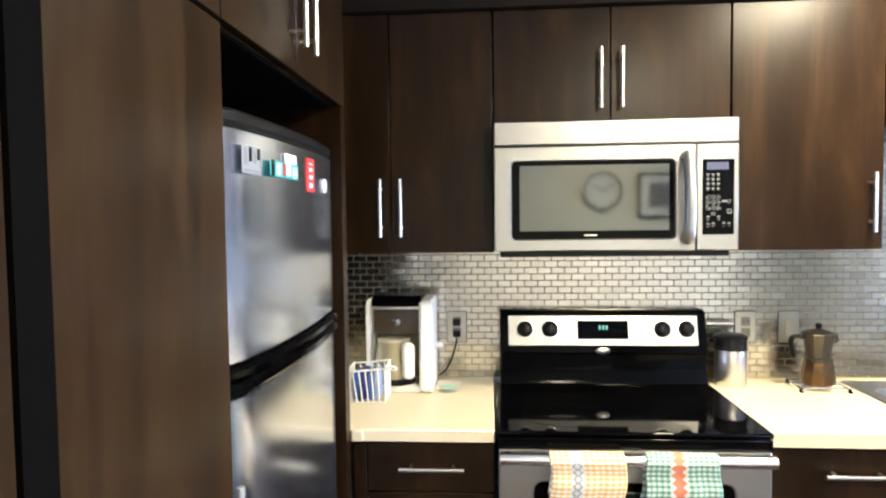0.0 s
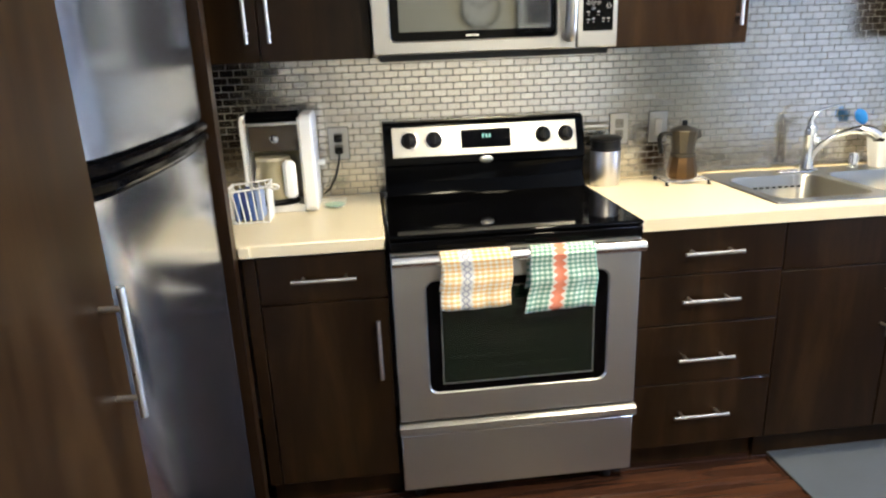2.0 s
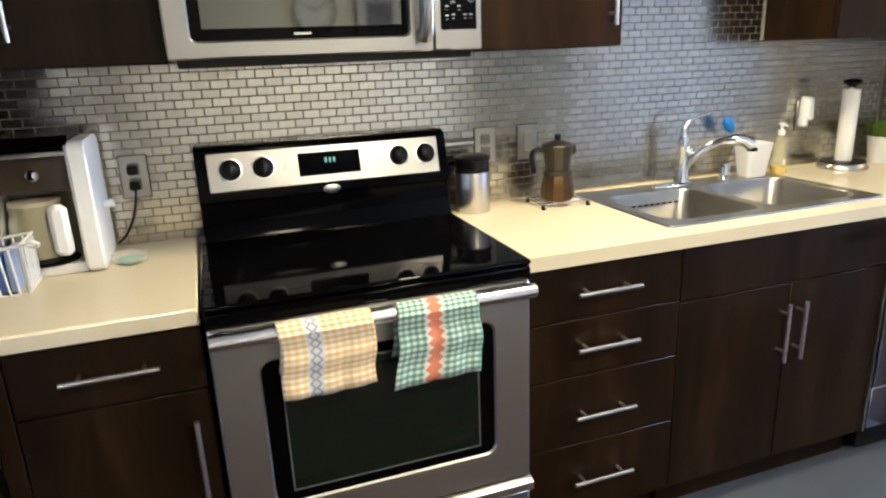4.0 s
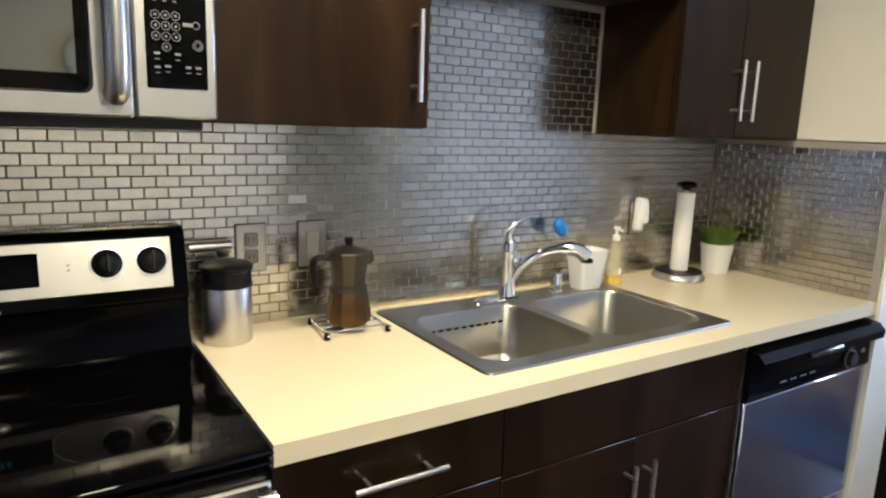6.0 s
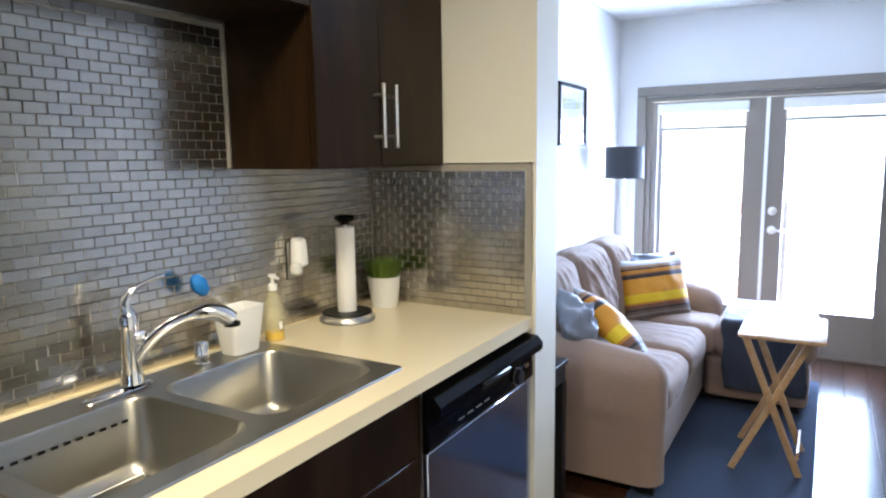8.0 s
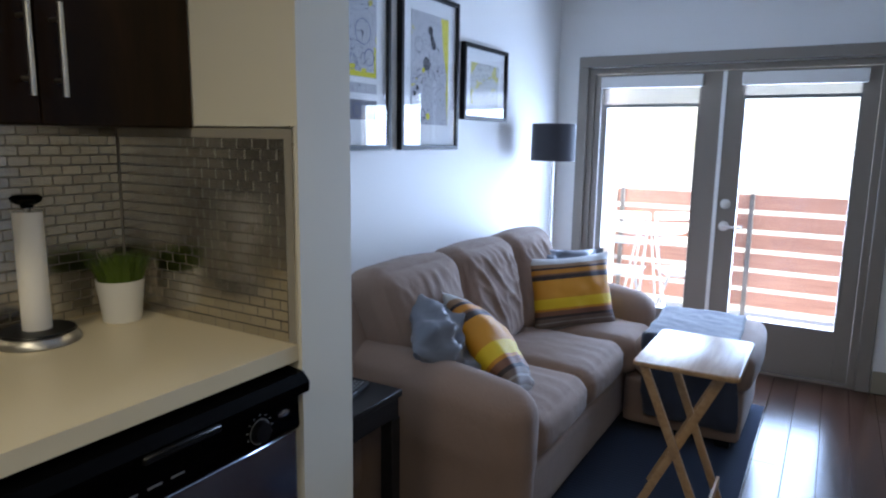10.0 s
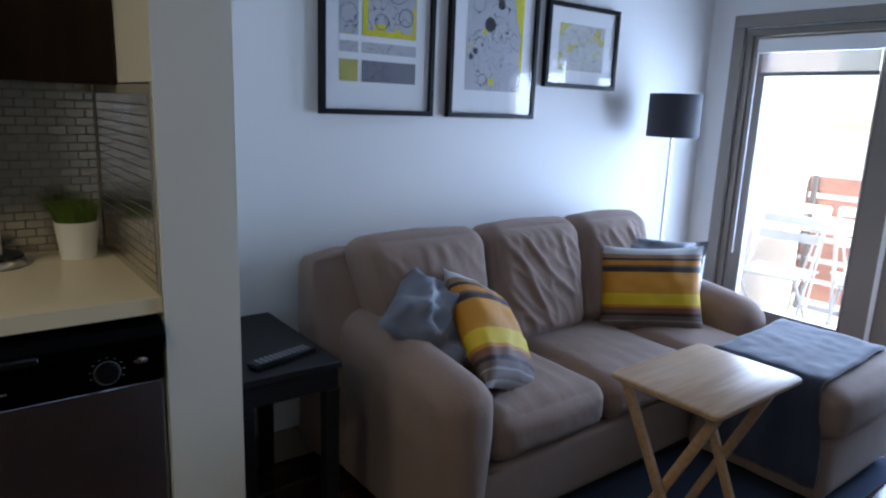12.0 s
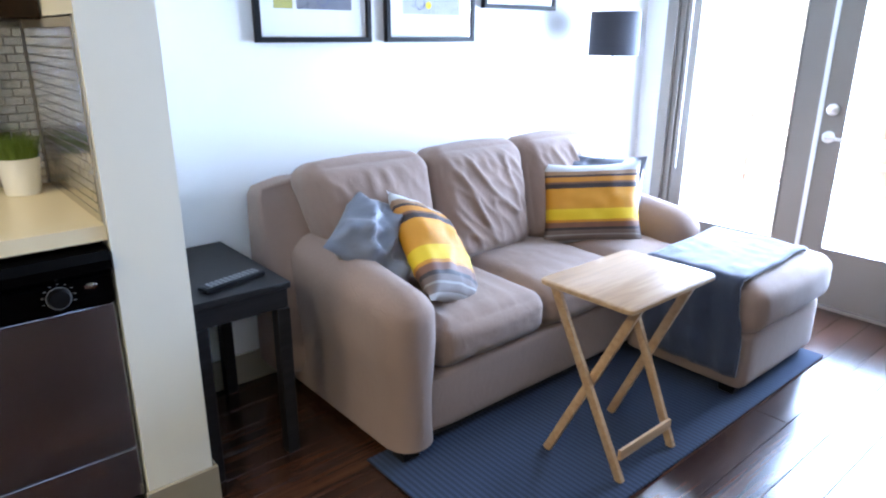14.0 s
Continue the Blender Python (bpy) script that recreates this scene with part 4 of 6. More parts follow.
lathed("dial", [(0.026, 0.0), (0.026, 0.004), (0.022, 0.014), (0.0, 0.015)], (2.575, -0.6395, 0.752), BLACK_PLASTIC, cp, "round black dial", 26, TO_FRONT)
lathed("dial_ring", [(0.027, 0.0), (0.029, 0.0), (0.029, 0.001), (0.027, 0.001)], (2.575, -0.6395, 0.752), GREY_PRINT, cp, "", 30, TO_FRONT)
bm = bmesh.new()
lathe(bm, [(0.0, 0.0), (0.017, 0.0), (0.016, 0.003), (0.0, 0.004)], (0, 0, 0), 24, TO_FRONT)
bmesh.ops.scale(bm, vec=(1.0, 1, 0.45), verts=bm.verts)
bmesh.ops.translate(bm, vec=(2.648, -0.6385, 0.768), verts=bm.verts)
part("badge", bm, CHROME, cp, "small oval chrome badge")
bm = bmesh.new()
for i in range(9):
    a = radians(-20 + i * 27)
    box(bm, 2.575 + 0.036 * math.cos(a) - 0.003, 2.575 + 0.036 * math.cos(a) + 0.003, -0.6402, -0.6396, 0.752 + 0.036 * math.sin(a), 0.754 + 0.036 * math.sin(a))
for i in range(4):
    box(bm, 2.20 + i * 0.05, 2.23 + i * 0.05, -0.6402, -0.6396, 0.745, 0.749)
part("printed_marks", bm, GREY_PRINT, cp, kind="stuff")
bm = bmesh.new()
box(bm, 2.27, 2.44, -0.682, -0.668, 0.815, 0.832, 0.004, 2)
part("latch", bm, BLACK_PLASTIC, cp, "black door latch")
boxed("door", (2.054, 2.698, -0.632, -0.601, 0.275, 0.710), DW_STEEL, dw, "brushed steel door", 0.004, 2)
boxed("lower_panel", (2.054, 2.698, -0.626, -0.601, 0.115, 0.270), DW_STEEL, dw, "brushed steel lower panel", 0.003)
boxed("toe_kick", (2.056, 2.696, -0.560, -0.545, 0.002, 0.112), BLACK_PLASTIC, dw)
boxed("edge_strip", (2.0385, 2.0435, -0.626, -0.58, 0.11, 0.872), NICKEL, dw, "thin bright edge strip")


# ---------------------------------------------------------------- sink
sk = thing("sink", (1.655, -0.30, 0.914), "double-bowl stainless steel drop-in sink set into the cream counter", "sink")


def loop_pts(x0, x1, y0, y1, r, z, n=5):
    return [(x, y, z) for x, y in rounded(x0, x1, y0, y1, r, n)]


def bowl(x0, x1, y0, y1, depth):
    bm = bmesh.new()
    t = 0.918
    rings = [loop_pts(x0, x1, y0, y1, 0.055, t), loop_pts(x0 + .004, x1 - .004, y0 + .004, y1 - .004, 0.052, t - 0.006),
             loop_pts(x0 + .012, x1 - .012, y0 + .012, y1 - .012, 0.05, t - depth + 0.035), loop_pts(x0 + .022, x1 - .022, y0 + .022, y1 - .022, 0.045, t - depth + 0.012),
             loop_pts(x0 + .05, x1 - .05, y0 + .05, y1 - .05, 0.04, t - depth), loop_pts((x0 + x1) / 2 - .045, (x0 + x1) / 2 + .045, (y0 + y1) / 2 - .045, (y0 + y1) / 2 + .045, 0.0449, t - depth - .003)]
    rows = ring_sweep(bm, rings, caps=False)
    bm.faces.new(rows[-1])
    bmesh.ops.recalc_face_normals(bm, faces=bm.faces)
    bmesh.ops.reverse_faces(bm, faces=bm.faces)
    return bm


LB, RB = (1.283, 1.632, -0.510, -0.150), (1.668, 2.028, -0.510, -0.150)
for nm, b in (("left_bowl", LB), ("right_bowl", RB)):
    bl = part("bowl", bowl(*b, 0.17), SINK_STEEL, sk, "deep brushed steel bowl", angle=60)
    lathed("drain", [(0.040, 0.0), (0.043, 0.002), (0.034, 0.003), (0.030, -0.004), (0.0, -0.005)], ((b[0] + b[1]) / 2, (b[2] + b[3]) / 2, 0.7465), NICKEL, bl, "round strainer")
# the deck: strips between rim and bowls, corners filled by the round bowl edges
bm = bmesh.new()
outer = loop_pts(1.240, 2.068, -0.563, -0.044, 0.018, 0.9145)
o2 = loop_pts(1.243, 2.065, -0.560, -0.047, 0.016, 0.9192)
ov = [bm.verts.new(p) for p in outer]
ov2 = [bm.verts.new(p) for p in o2]
n = len(ov)
for i in range(n):
    bm.faces.new((ov[i], ov[(i + 1) % n], ov2[(i + 1) % n], ov2[i]))
edges = [bm.edges.get((ov2[i], ov2[(i + 1) % n])) for i in range(n)]
for b in (LB, RB):
    vs = [bm.verts.new(p) for p in loop_pts(*b, 0.055, 0.918)]
    edges += [bm.edges.new((vs[i], vs[(i + 1) % len(vs)])) for i in range(len(vs))]
bmesh.ops.triangle_fill(bm, use_beauty=True, use_dissolve=False, edges=edges)
bmesh.ops.recalc_face_normals(bm, faces=bm.faces)
part("deck", bm, SINK_STEEL, sk, "flat steel rim and faucet ledge", angle=25)
bm = bmesh.new()
for i in range(13):
    x = 1.300 + i * 0.025
    box(bm, x, x + 0.013, -0.1625, -0.1600, 0.872, 0.878)
part("grip_slots", bm, BLACK_PLASTIC, sk, "row of small dark slots along the back of the bowl")
bm = bmesh.new()
for i in range(7):
    y = -0.46 + i * 0.045
    tube(bm, [(1.320, y, 0.758), (1.600, y, 0.758)], 0.003, 6)
for x in (1.325, 1.595):
    tube(bm, [(x, -0.47, 0.756), (x, -0.18, 0.756)], 0.003, 6)
for x in (1.33, 1.59):
    for y in (-0.46, -0.19):
        tube(bm, [(x, y, 0.749), (x, y, 0.757)], 0.004, 6)
single("sink_grid", bm, CHROME, "chrome wire grid lying in the bottom of the sink bowl", "sink grid")

ft = thing("faucet", (1.656, -0.098, 0.919), "polished chrome single-lever kitchen faucet standing on the sink's ledge", "faucet")
bm = bmesh.new()
n = 28
ring_sweep(bm, [[(1.612 + (0.086 - s) * math.copysign(abs(math.cos(2 * math.pi * i / n)) ** 0.8, math.cos(2 * math.pi * i / n)), -0.098 + (0.026 - s) * math.sin(2 * math.pi * i / n), z) for i in range(n)]
                for s, z in ((0.0, 0.9195), (0.001, 0.922), (0.006, 0.9245), (0.016, 0.926))])
bmesh.ops.recalc_face_normals(bm, faces=bm.faces)
part("base_plate", bm, CHROME, ft, "low chrome base plate")
lathed("body", [(0.027, 0.0), (0.025, 0.012), (0.0215, 0.03), (0.0205, 0.10), (0.022, 0.125), (0.0225, 0.15), (0.018, 0.162), (0.0, 0.165)], (1.650, -0.098, 0.930), CHROME, ft)
tubed("spout", arc([(1.652, -0.102, 0.968), (1.672, -0.130, 1.020), (1.702, -0.170, 1.062), (1.742, -0.212, 1.083), (1.782, -0.240, 1.080), (1.806, -0.256, 1.060)], 6),
      [0.0125 + 0.0075 * min(1, max(0, (i - 16) / 5)) for i in range(31)], CHROME, ft, "arched chrome spout", 16)
lathed("spray_ring", [(0.018, 0.0), (0.019, 0.008), (0.015, 0.010)], (1.806, -0.256, 1.046), BLACK_PLASTIC, ft, "", 18)
tubed("lever", arc([(1.650, -0.098, 1.088), (1.648, -0.098, 1.115), (1.665, -0.102, 1.142), (1.700, -0.108, 1.158), (1.738, -0.113, 1.165)], 6), [0.016, 0.0155, 0.015, 0.014, 0.013, 0.012, 0.011, 0.010, 0.009, 0.0085, 0.008, 0.0075, 0.007, 0.0065, 0.006, 0.006, 0.0055, 0.005, 0.005, 0.005, 0.005, 0.005, 0.005, 0.005, 0.004],
      CHROME, ft, "curved chrome lever", 12)
lathed("button", [(0.016, 0.0), (0.016, 0.006), (0.010, 0.010), (0.0, 0.011)], (1.663, -0.119, 1.035), CHROME, ft, "", 18, TO_FRONT)
sd = thing("air_gap_cap", (1.842, -0.098, 0.919), "short chrome air-gap cap standing on the sink ledge", "sink fitting")
lathed("cap", [(0.022, 0.0), (0.022, 0.004), (0.0175, 0.006), (0.0175, 0.052), (0.014, 0.058), (0.0, 0.059)], (1.842, -0.098, 0.9195), CHROME, sd)


# ---------------------------------------------------------------- things on the counter
mk = thing("moka_pot", (1.134, -0.142, 0.914), "grey moka pot with browned base standing on a wire trivet", "coffee pot")


def facet(profile, centre, seg=8, turn=0.2):
    bm = bmesh.new()
    rings = [[(centre[0] + r * math.cos(2 * math.pi * i / seg + turn), centre[1] + r * math.sin(2 * math.pi * i / seg + turn), centre[2] + h) for i in range(seg)] for r, h in profile]
    ring_sweep(bm, rings)
    bmesh.ops.recalc_face_normals(bm, faces=bm.faces)
    return bm


MC = (1.120, -0.142, 0.932)
part("boiler", facet([(0.049, 0.0), (0.054, 0.006), (0.055, 0.03), (0.046, 0.085), (0.043, 0.092)], MC, 10), COPPER, mk, "browned faceted boiler", angle=20)
lathed("collar", [(0.046, 0.0), (0.046, 0.014), (0.040, 0.016)], (MC[0], MC[1], 1.0245), MOKA_TOP, mk)
part("upper_pot", facet([(0.040, 0.0), (0.041, 0.03), (0.050, 0.088), (0.051, 0.092)], (MC[0], MC[1], 1.041), 10), MOKA_TOP, mk, "dull grey faceted upper pot", angle=20)
bm = bmesh.new()
ring_sweep(bm, [[(MC[0] + 0.052 + 0.009 * k, MC[1] - 0.008 + 0.004 * k, 1.095 + 0.004 * k), (MC[0] + 0.052 + 0.009 * k, MC[1] + 0.010 - 0.004 * k, 1.095 + 0.004 * k), (MC[0] + 0.040 + 0.012 * k, MC[1] + 0.001, 1.133)] for k in (0, 1, 2)])
bmesh.ops.recalc_face_normals(bm, faces=bm.faces)
part("beak", bm, MOKA_TOP, mk)
lid = part("lid", facet([(0.054, 0.0), (0.052, 0.004), (0.012, 0.020), (0.0, 0.021)], (MC[0], MC[1], 1.134), 10), MOKA_TOP, mk, "grey hinged lid", angle=20)
lathed("lid_knob", [(0.008, 0.0), (0.010, 0.012), (0.011, 0.022), (0.008, 0.026), (0.0, 0.027)], (MC[0], MC[1], 1.150), BLACK_PLASTIC, lid)
tubed("handle", arc([(MC[0] - 0.040, MC[1] + 0.004, 1.118), (MC[0] - 0.075, MC[1] + 0.008, 1.122), (MC[0] - 0.088, MC[1] + 0.01, 1.100), (MC[0] - 0.080, MC[1] + 0.01, 1.040)], 6), 0.0125, BLACK_PLASTIC, mk, "black handle", 10, 0.7)

for o in mk.children_recursive:
    o.data.transform(Matrix.Translation((0, 0, 0.018)) @ Matrix.Diagonal((1.0, 1.0, 0.87, 1)) @ Matrix.Translation((0, 0, -0.018)))

tv = thing("wire_trivet", (1.122, -0.122, 0.914), "square chrome wire trivet with black rubber feet on the counter", "trivet")
TC = [(1.050, -0.070), (1.040, -0.200), (1.198, -0.205), (1.203, -0.060)]
for a, b in ((0, 1), (2, 3)):
    pa, pb = Vector((*TC[a], 0.926)), Vector((*TC[b], 0.926))
    d = (pb - pa).normalized() * 0.012
    tubed("side_wire", [pa - d, pb + d], 0.0032, CHROME, tv, "", 8)
for k in (0.05, 0.32, 0.64, 0.95):
    pa = Vector((*TC[0], 0.9295)).lerp(Vector((*TC[1], 0.9295)), k)
    pb = Vector((*TC[3], 0.9295)).lerp(Vector((*TC[2], 0.9295)), k)
    tubed("cross_wire", [pa, pb], 0.0026, CHROME, tv, "", 8)
for x, y in TC:
    lathed("foot", [(0.0, 0.0), (0.007, 0.001), (0.008, 0.008), (0.006, 0.015), (0.0, 0.016)], (x, y, 0.9142), BLACK_PLASTIC, tv, "black rubber foot", 12)

cn = thing("canister", (0.840, -0.095, 0.914), "brushed steel canister with a domed black lid, beside the range", "canister")
lathed("body", [(0.053, 0.0), (0.055, 0.003), (0.055, 0.128), (0.054, 0.130), (0.0, 0.130)], (0.840, -0.095, 0.9142), brushed("canister_steel", (0.62, 0.60, 0.60), 0.34, (200, 200, 4)), cn, "", 40)
lathed("lid", [(0.057, 0.0), (0.0575, 0.006), (0.0545, 0.008), (0.0545, 0.036), (0.058, 0.038), (0.058, 0.046), (0.050, 0.051), (0.0, 0.053)], (0.840, -0.095, 1.0445), BLACK_PLASTIC, cn, "black plastic lid", 40)
# Bright cylinder of unknown use; its two wall brackets are added.
wr = thing("wall_metal_cylinder", (0.815, -0.03, 1.10), "short bright metal cylinder on brackets behind the canister", "holder")
bm = bmesh.new()
tube(bm, [(0.772, -0.034, 1.124), (0.868, -0.034, 1.124)], 0.0125, 14)
for x in (0.775, 0.865):
    box(bm, x - 0.004, x + 0.004, -0.034, -0.0046, 1.118, 1.130, 0.001)
part("roll", bm, NICKEL, wr)


def outlet(x0, x1, z0, z1, kind, label):
    ob = thing("outlet_cover" if kind == "outlet" else "switch_cover", ((x0 + x1) / 2, -0.005, z0), label, "outlet" if kind == "outlet" else "light switch")
    boxed("plate", (x0, x1, -0.0105, -0.0060, z0, z1), STEEL, ob, "steel cover plate", 0.0015, 2)
    boxed("gasket", (x0 - 0.002, x1 + 0.002, -0.0060, -0.0046, z0 - 0.002, z1 + 0.002), BLACK_PLASTIC, ob, "thin dark gasket")
    cx, cz = (x0 + x1) / 2, (z0 + z1) / 2
    if kind == "outlet":
        for dz in (-0.021, 0.021):
            s = boxed("socket", (cx - 0.016, cx + 0.016, -0.0135, -0.0104, cz + dz - 0.017, cz + dz + 0.017), material("grey_socket", (0.20, 0.19, 0.17), 0.4), ob, "grey socket", 0.004, 2)
            bm = bmesh.new()
            for dx in (-0.006, 0.006):
                box(bm, cx + dx - 0.001, cx + dx + 0.001, -0.0140, -0.0134, cz + dz - 0.004, cz + dz + 0.006)
            part("slots", bm, BLACK_PLASTIC, s)
    else:
        boxed("rocker", (cx - 0.016, cx + 0.016, -0.0145, -0.0104, cz - 0.033, cz + 0.033), material("grey_rocker", (0.30, 0.29, 0.27), 0.4), ob, "grey rocker", 0.002)
    return ob


outlet(0.886, 0.958, 1.050, 1.166, "outlet", "steel outlet cover with a grey double socket on the tiled wall")
outlet(1.042, 1.114, 1.050, 1.166, "switch", "steel switch cover with a grey rocker on the tiled wall")
oc = outlet(-0.180, -0.108, 1.050, 1.166, "outlet", "steel outlet cover with two black plugs behind the coffee maker")
pg = thing("power_plug", (-0.144, -0.02, 1.08), "two black power plugs with cord behind the coffee maker", "plug")
for z in (1.086, 1.130):
    boxed("plug", (-0.158, -0.130, -0.045, -0.0142, z - 0.012, z + 0.012), BLACK_PLASTIC, pg, "", 0.004, 2)
tubed("cord", arc([(-0.144, -0.045, 1.084), (-0.144, -0.062, 1.06), (-0.160, -0.066, 1.00), (-0.185, -0.062, 0.955), (-0.208, -0.06, 0.935)], 6), 0.0032, BLACK_PLASTIC, pg, "thin black cord", 8)

# coffee maker
cm = thing("coffee_maker", (-0.33, -0.14, 0.914), "white drip coffee maker with glass carafe on the counter", "coffee maker")
for x0, x1, y0 in ((-0.452, -0.436, -0.245), (-0.256, -0.214, -0.262)):
    bm = bmesh.new()
    pr = rounded(y0, -0.035, 0.9145, 1.272, 0.03)
    ring_sweep(bm, [[(x, y * k + (1 - k) * -0.14, z * k + (1 - k) * 1.10) for y, z in pr] for x, k in ((x0, 0.97), (x0 + 0.004, 1), (x1 - 0.004, 1), (x1, 0.97))])
    bmesh.ops.recalc_face_normals(bm, faces=bm.faces)
    part("side_panel", bm, WHITE_PLASTIC, cm, "glossy white side panel")
for x in (-0.4355, -0.2620):
    boxed("side_trim", (x, x + 0.0055, -0.246, -0.232, 0.9445, 1.262), NICKEL, cm, "bright upright trim strip", 0.001)
boxed("base", (-0.4355, -0.2565, -0.240, -0.04, 0.9145, 0.944), WHITE_PLASTIC, cm, "white base", 0.004, 2)
boxed("back", (-0.4355, -0.2565, -0.115, -0.04, 0.9445, 1.25), material("smoky_tank", (0.42, 0.38, 0.27), 0.2), cm, "smoky beige water tank", 0.003)
boxed("filter_housing", (-0.4295, -0.2625, -0.215, -0.1155, 1.140, 1.236), material("brown_housing", (0.060, 0.045, 0.032), 0.22), cm, "brown-black filter housing", 0.004, 2)
boxed("top_bar", (-0.4295, -0.2625, -0.245, -0.232, 1.237, 1.248), NICKEL, cm, "bright top bar", 0.002)
bm = bmesh.new()
ring_sweep(bm, [[(x, -0.215, 1.2365), (x, -0.220, 1.262), (x, -0.195, 1.284), (x, -0.085, 1.286), (x, -0.045, 1.268), (x, -0.045, 1.2505), (x, -0.1155, 1.2505), (x, -0.117, 1.2365)] for x in (-0.4345, -0.2575)])
bmesh.ops.recalc_face_normals(bm, faces=bm.faces)
part("lid", bm, BLACK_GLOSS, cm, "glossy black arched lid")
lathed("button", [(0.015, 0.0), (0.015, 0.006), (0.011, 0.010), (0.0, 0.011)], (-0.345, -0.216, 1.186), CHROME, cm, "round chrome button", 20, TO_FRONT)
lathed("side_knob", [(0.012, 0.0), (0.012, 0.022), (0.008, 0.026), (0.0, 0.026)], (-0.2145, -0.120, 1.075), WHITE_PLASTIC, cm, "white knob on the side", 18, TO_RIGHT)
car = lathed("carafe", [(0.060, 0.0), (0.068, 0.010), (0.071, 0.055), (0.066, 0.105), (0.058, 0.140), (0.060, 0.155)], (-0.362, -0.180, 0.951), material("yellowed_glass", (0.66, 0.60, 0.40), 0.06, Transmission_Weight=0.45), cm, "yellowish glass carafe", 32)
lathed("carafe_band", [(0.0700, 0.0), (0.0715, 0.001), (0.0712, 0.014), (0.0695, 0.014)], (-0.362, -0.180, 0.952), BLACK_PLASTIC, car, "black band round the bottom", 32)
lathed("carafe_lid", [(0.060, 0.0), (0.058, 0.010), (0.0, 0.014)], (-0.362, -0.180, 1.1065), material("beige_lid", (0.55, 0.50, 0.38), 0.3), car, "beige lid")
boxed("carafe_handle", (-0.322, -0.278, -0.268, -0.240, 0.972, 1.112), WHITE_PLASTIC, car, "broad white handle", 0.012)
lathed("hot_plate", [(0.068, 0.0), (0.068, 0.004), (0.0, 0.004)], (-0.348, -0.185, 0.9444), BLACK_PLASTIC, cm)

for o in cm.children_recursive:
    o.data.transform(Matrix.Diagonal((0.98, 1.0, 0.91, 1)))

bk = thing("wire_basket", (-0.43, -0.33, 0.914), "small white wire basket holding blue packets, beside the fridge panel", "basket")
bm = bmesh.new()
c = Vector((-0.428, -0.315, 1.026))
pts = [c + Vector((0.064 * sx, 0.068 * sy, 0.006 * sx)) for sx, sy in ((-1, -1), (1, -1), (1, 1), (-1, 1), (-1, -1))]
for a, b in zip(pts, pts[1:]):
    tube(bm, [a, b], 0.0034, 6)
tube(bm, arc([c + Vector((0.064, -0.068, 0.006)), c + Vector((0.094, -0.080, 0.016)), c + Vector((0.104, -0.066, 0.006)), c + Vector((0.090, -0.050, -0.004)), c + Vector((0.064, -0.040, 0.004))], 5), 0.004, 6)
low = [c + Vector((0.056 * sx + 0.008, 0.058 * sy, -0.108)) for sx, sy in ((-1, -1), (1, -1), (1, 1), (-1, 1), (-1, -1))]
for a, b in zip(low, low[1:]):
    tube(bm, [a, b], 0.0024, 6)
for i in range(7):
    u = -1 + 2 * i / 6
    for sy in (-1, 1):
        tube(bm, [c + Vector((0.064 * u, 0.068 * sy, 0)), c + Vector((0.056 * u + 0.008, 0.058 * sy, -0.108))], 0.0024, 6)
    for sx in (-1, 1):
        tube(bm, [c + Vector((0.064 * sx, 0.068 * u, 0)), c + Vector((0.056 * sx + 0.008, 0.058 * u, -0.108))], 0.0024, 6)
part("wirework", bm, WHITE_PLASTIC, bk, kind="stuff")
for i, (m2, dx) in enumerate(((material("blue_packet", (0.05, 0.12, 0.42), 0.4), -0.035), (material("navy_packet", (0.03, 0.05, 0.22), 0.4), -0.012), (material("mid_blue_packet", (0.08, 0.16, 0.46), 0.4), 0.012), (material("pale_blue_packet", (0.35, 0.45, 0.7), 0.4), 0.033))):
    ob = thing("packet", (-0.428 + dx, -0.315, 0.92), "small glossy blue packet standing in the white wire basket", "packet", "packets in the basket")
    boxed("sleeve", (-0.428 + dx - 0.009, -0.428 + dx + 0.009, -0.358, -0.272, 0.9205, 1.012 + 0.006 * (i % 2)), m2, ob, "", 0.003)
gd = thing("glass_dish", (-0.165, -0.20, 0.914), "small clear glass dish on the counter beside the coffee maker", "dish")
lathed("dish", [(0.026, 0.0), (0.040, 0.006), (0.046, 0.026), (0.043, 0.026), (0.036, 0.009), (0.0, 0.006)], (-0.165, -0.205, 0.9142), CLEAR, gd)
lathed("contents", [(0.030, 0.0), (0.033, 0.006), (0.0, 0.009)], (-0.165, -0.205, 0.9212), material("pale_scourer", (0.25, 0.42, 0.30), 0.8), gd, "pale green contents")

# beside the sink
cp2 = thing("utensil_cup", (1.960, -0.100, 0.914), "square white plastic cup holding a dish brush, at the sink's corner", "cup")
bm = bmesh.new()
c = (1.966, -0.100)
R = [(0.042, 0.9195, 0.014), (0.044, 0.924, 0.014), (0.060, 1.044, 0.016), (0.057, 1.044, 0.014), (0.041, 0.927, 0.012)]
ring_sweep(bm, [loop_pts(c[0] - h, c[0] + h, c[1] - h * 0.72, c[1] + h * 0.72, r, z, 4) for h, z, r in R])
bmesh.ops.recalc_face_normals(bm, faces=bm.faces)
part("cup", bm, WHITE_PLASTIC, cp2)
db = thing("dish_brush", (1.935, -0.09, 0.93), "dish brush with blue bristles, leaning in the white cup", "brush")
tubed("brush_handle", arc([(1.985, -0.100, 0.932), (1.950, -0.085, 1.042), (1.898, -0.066, 1.094)], 5), 0.006, CLEAR, db, "clear handle", 10)
bm = bmesh.new()
bmesh.ops.create_uvsphere(bm, u_segments=20, v_segments=12, radius=1)
rnd = random.Random(4)
for v in bm.verts:
    v.co *= 1 + rnd.uniform(-0.08, 0.08)
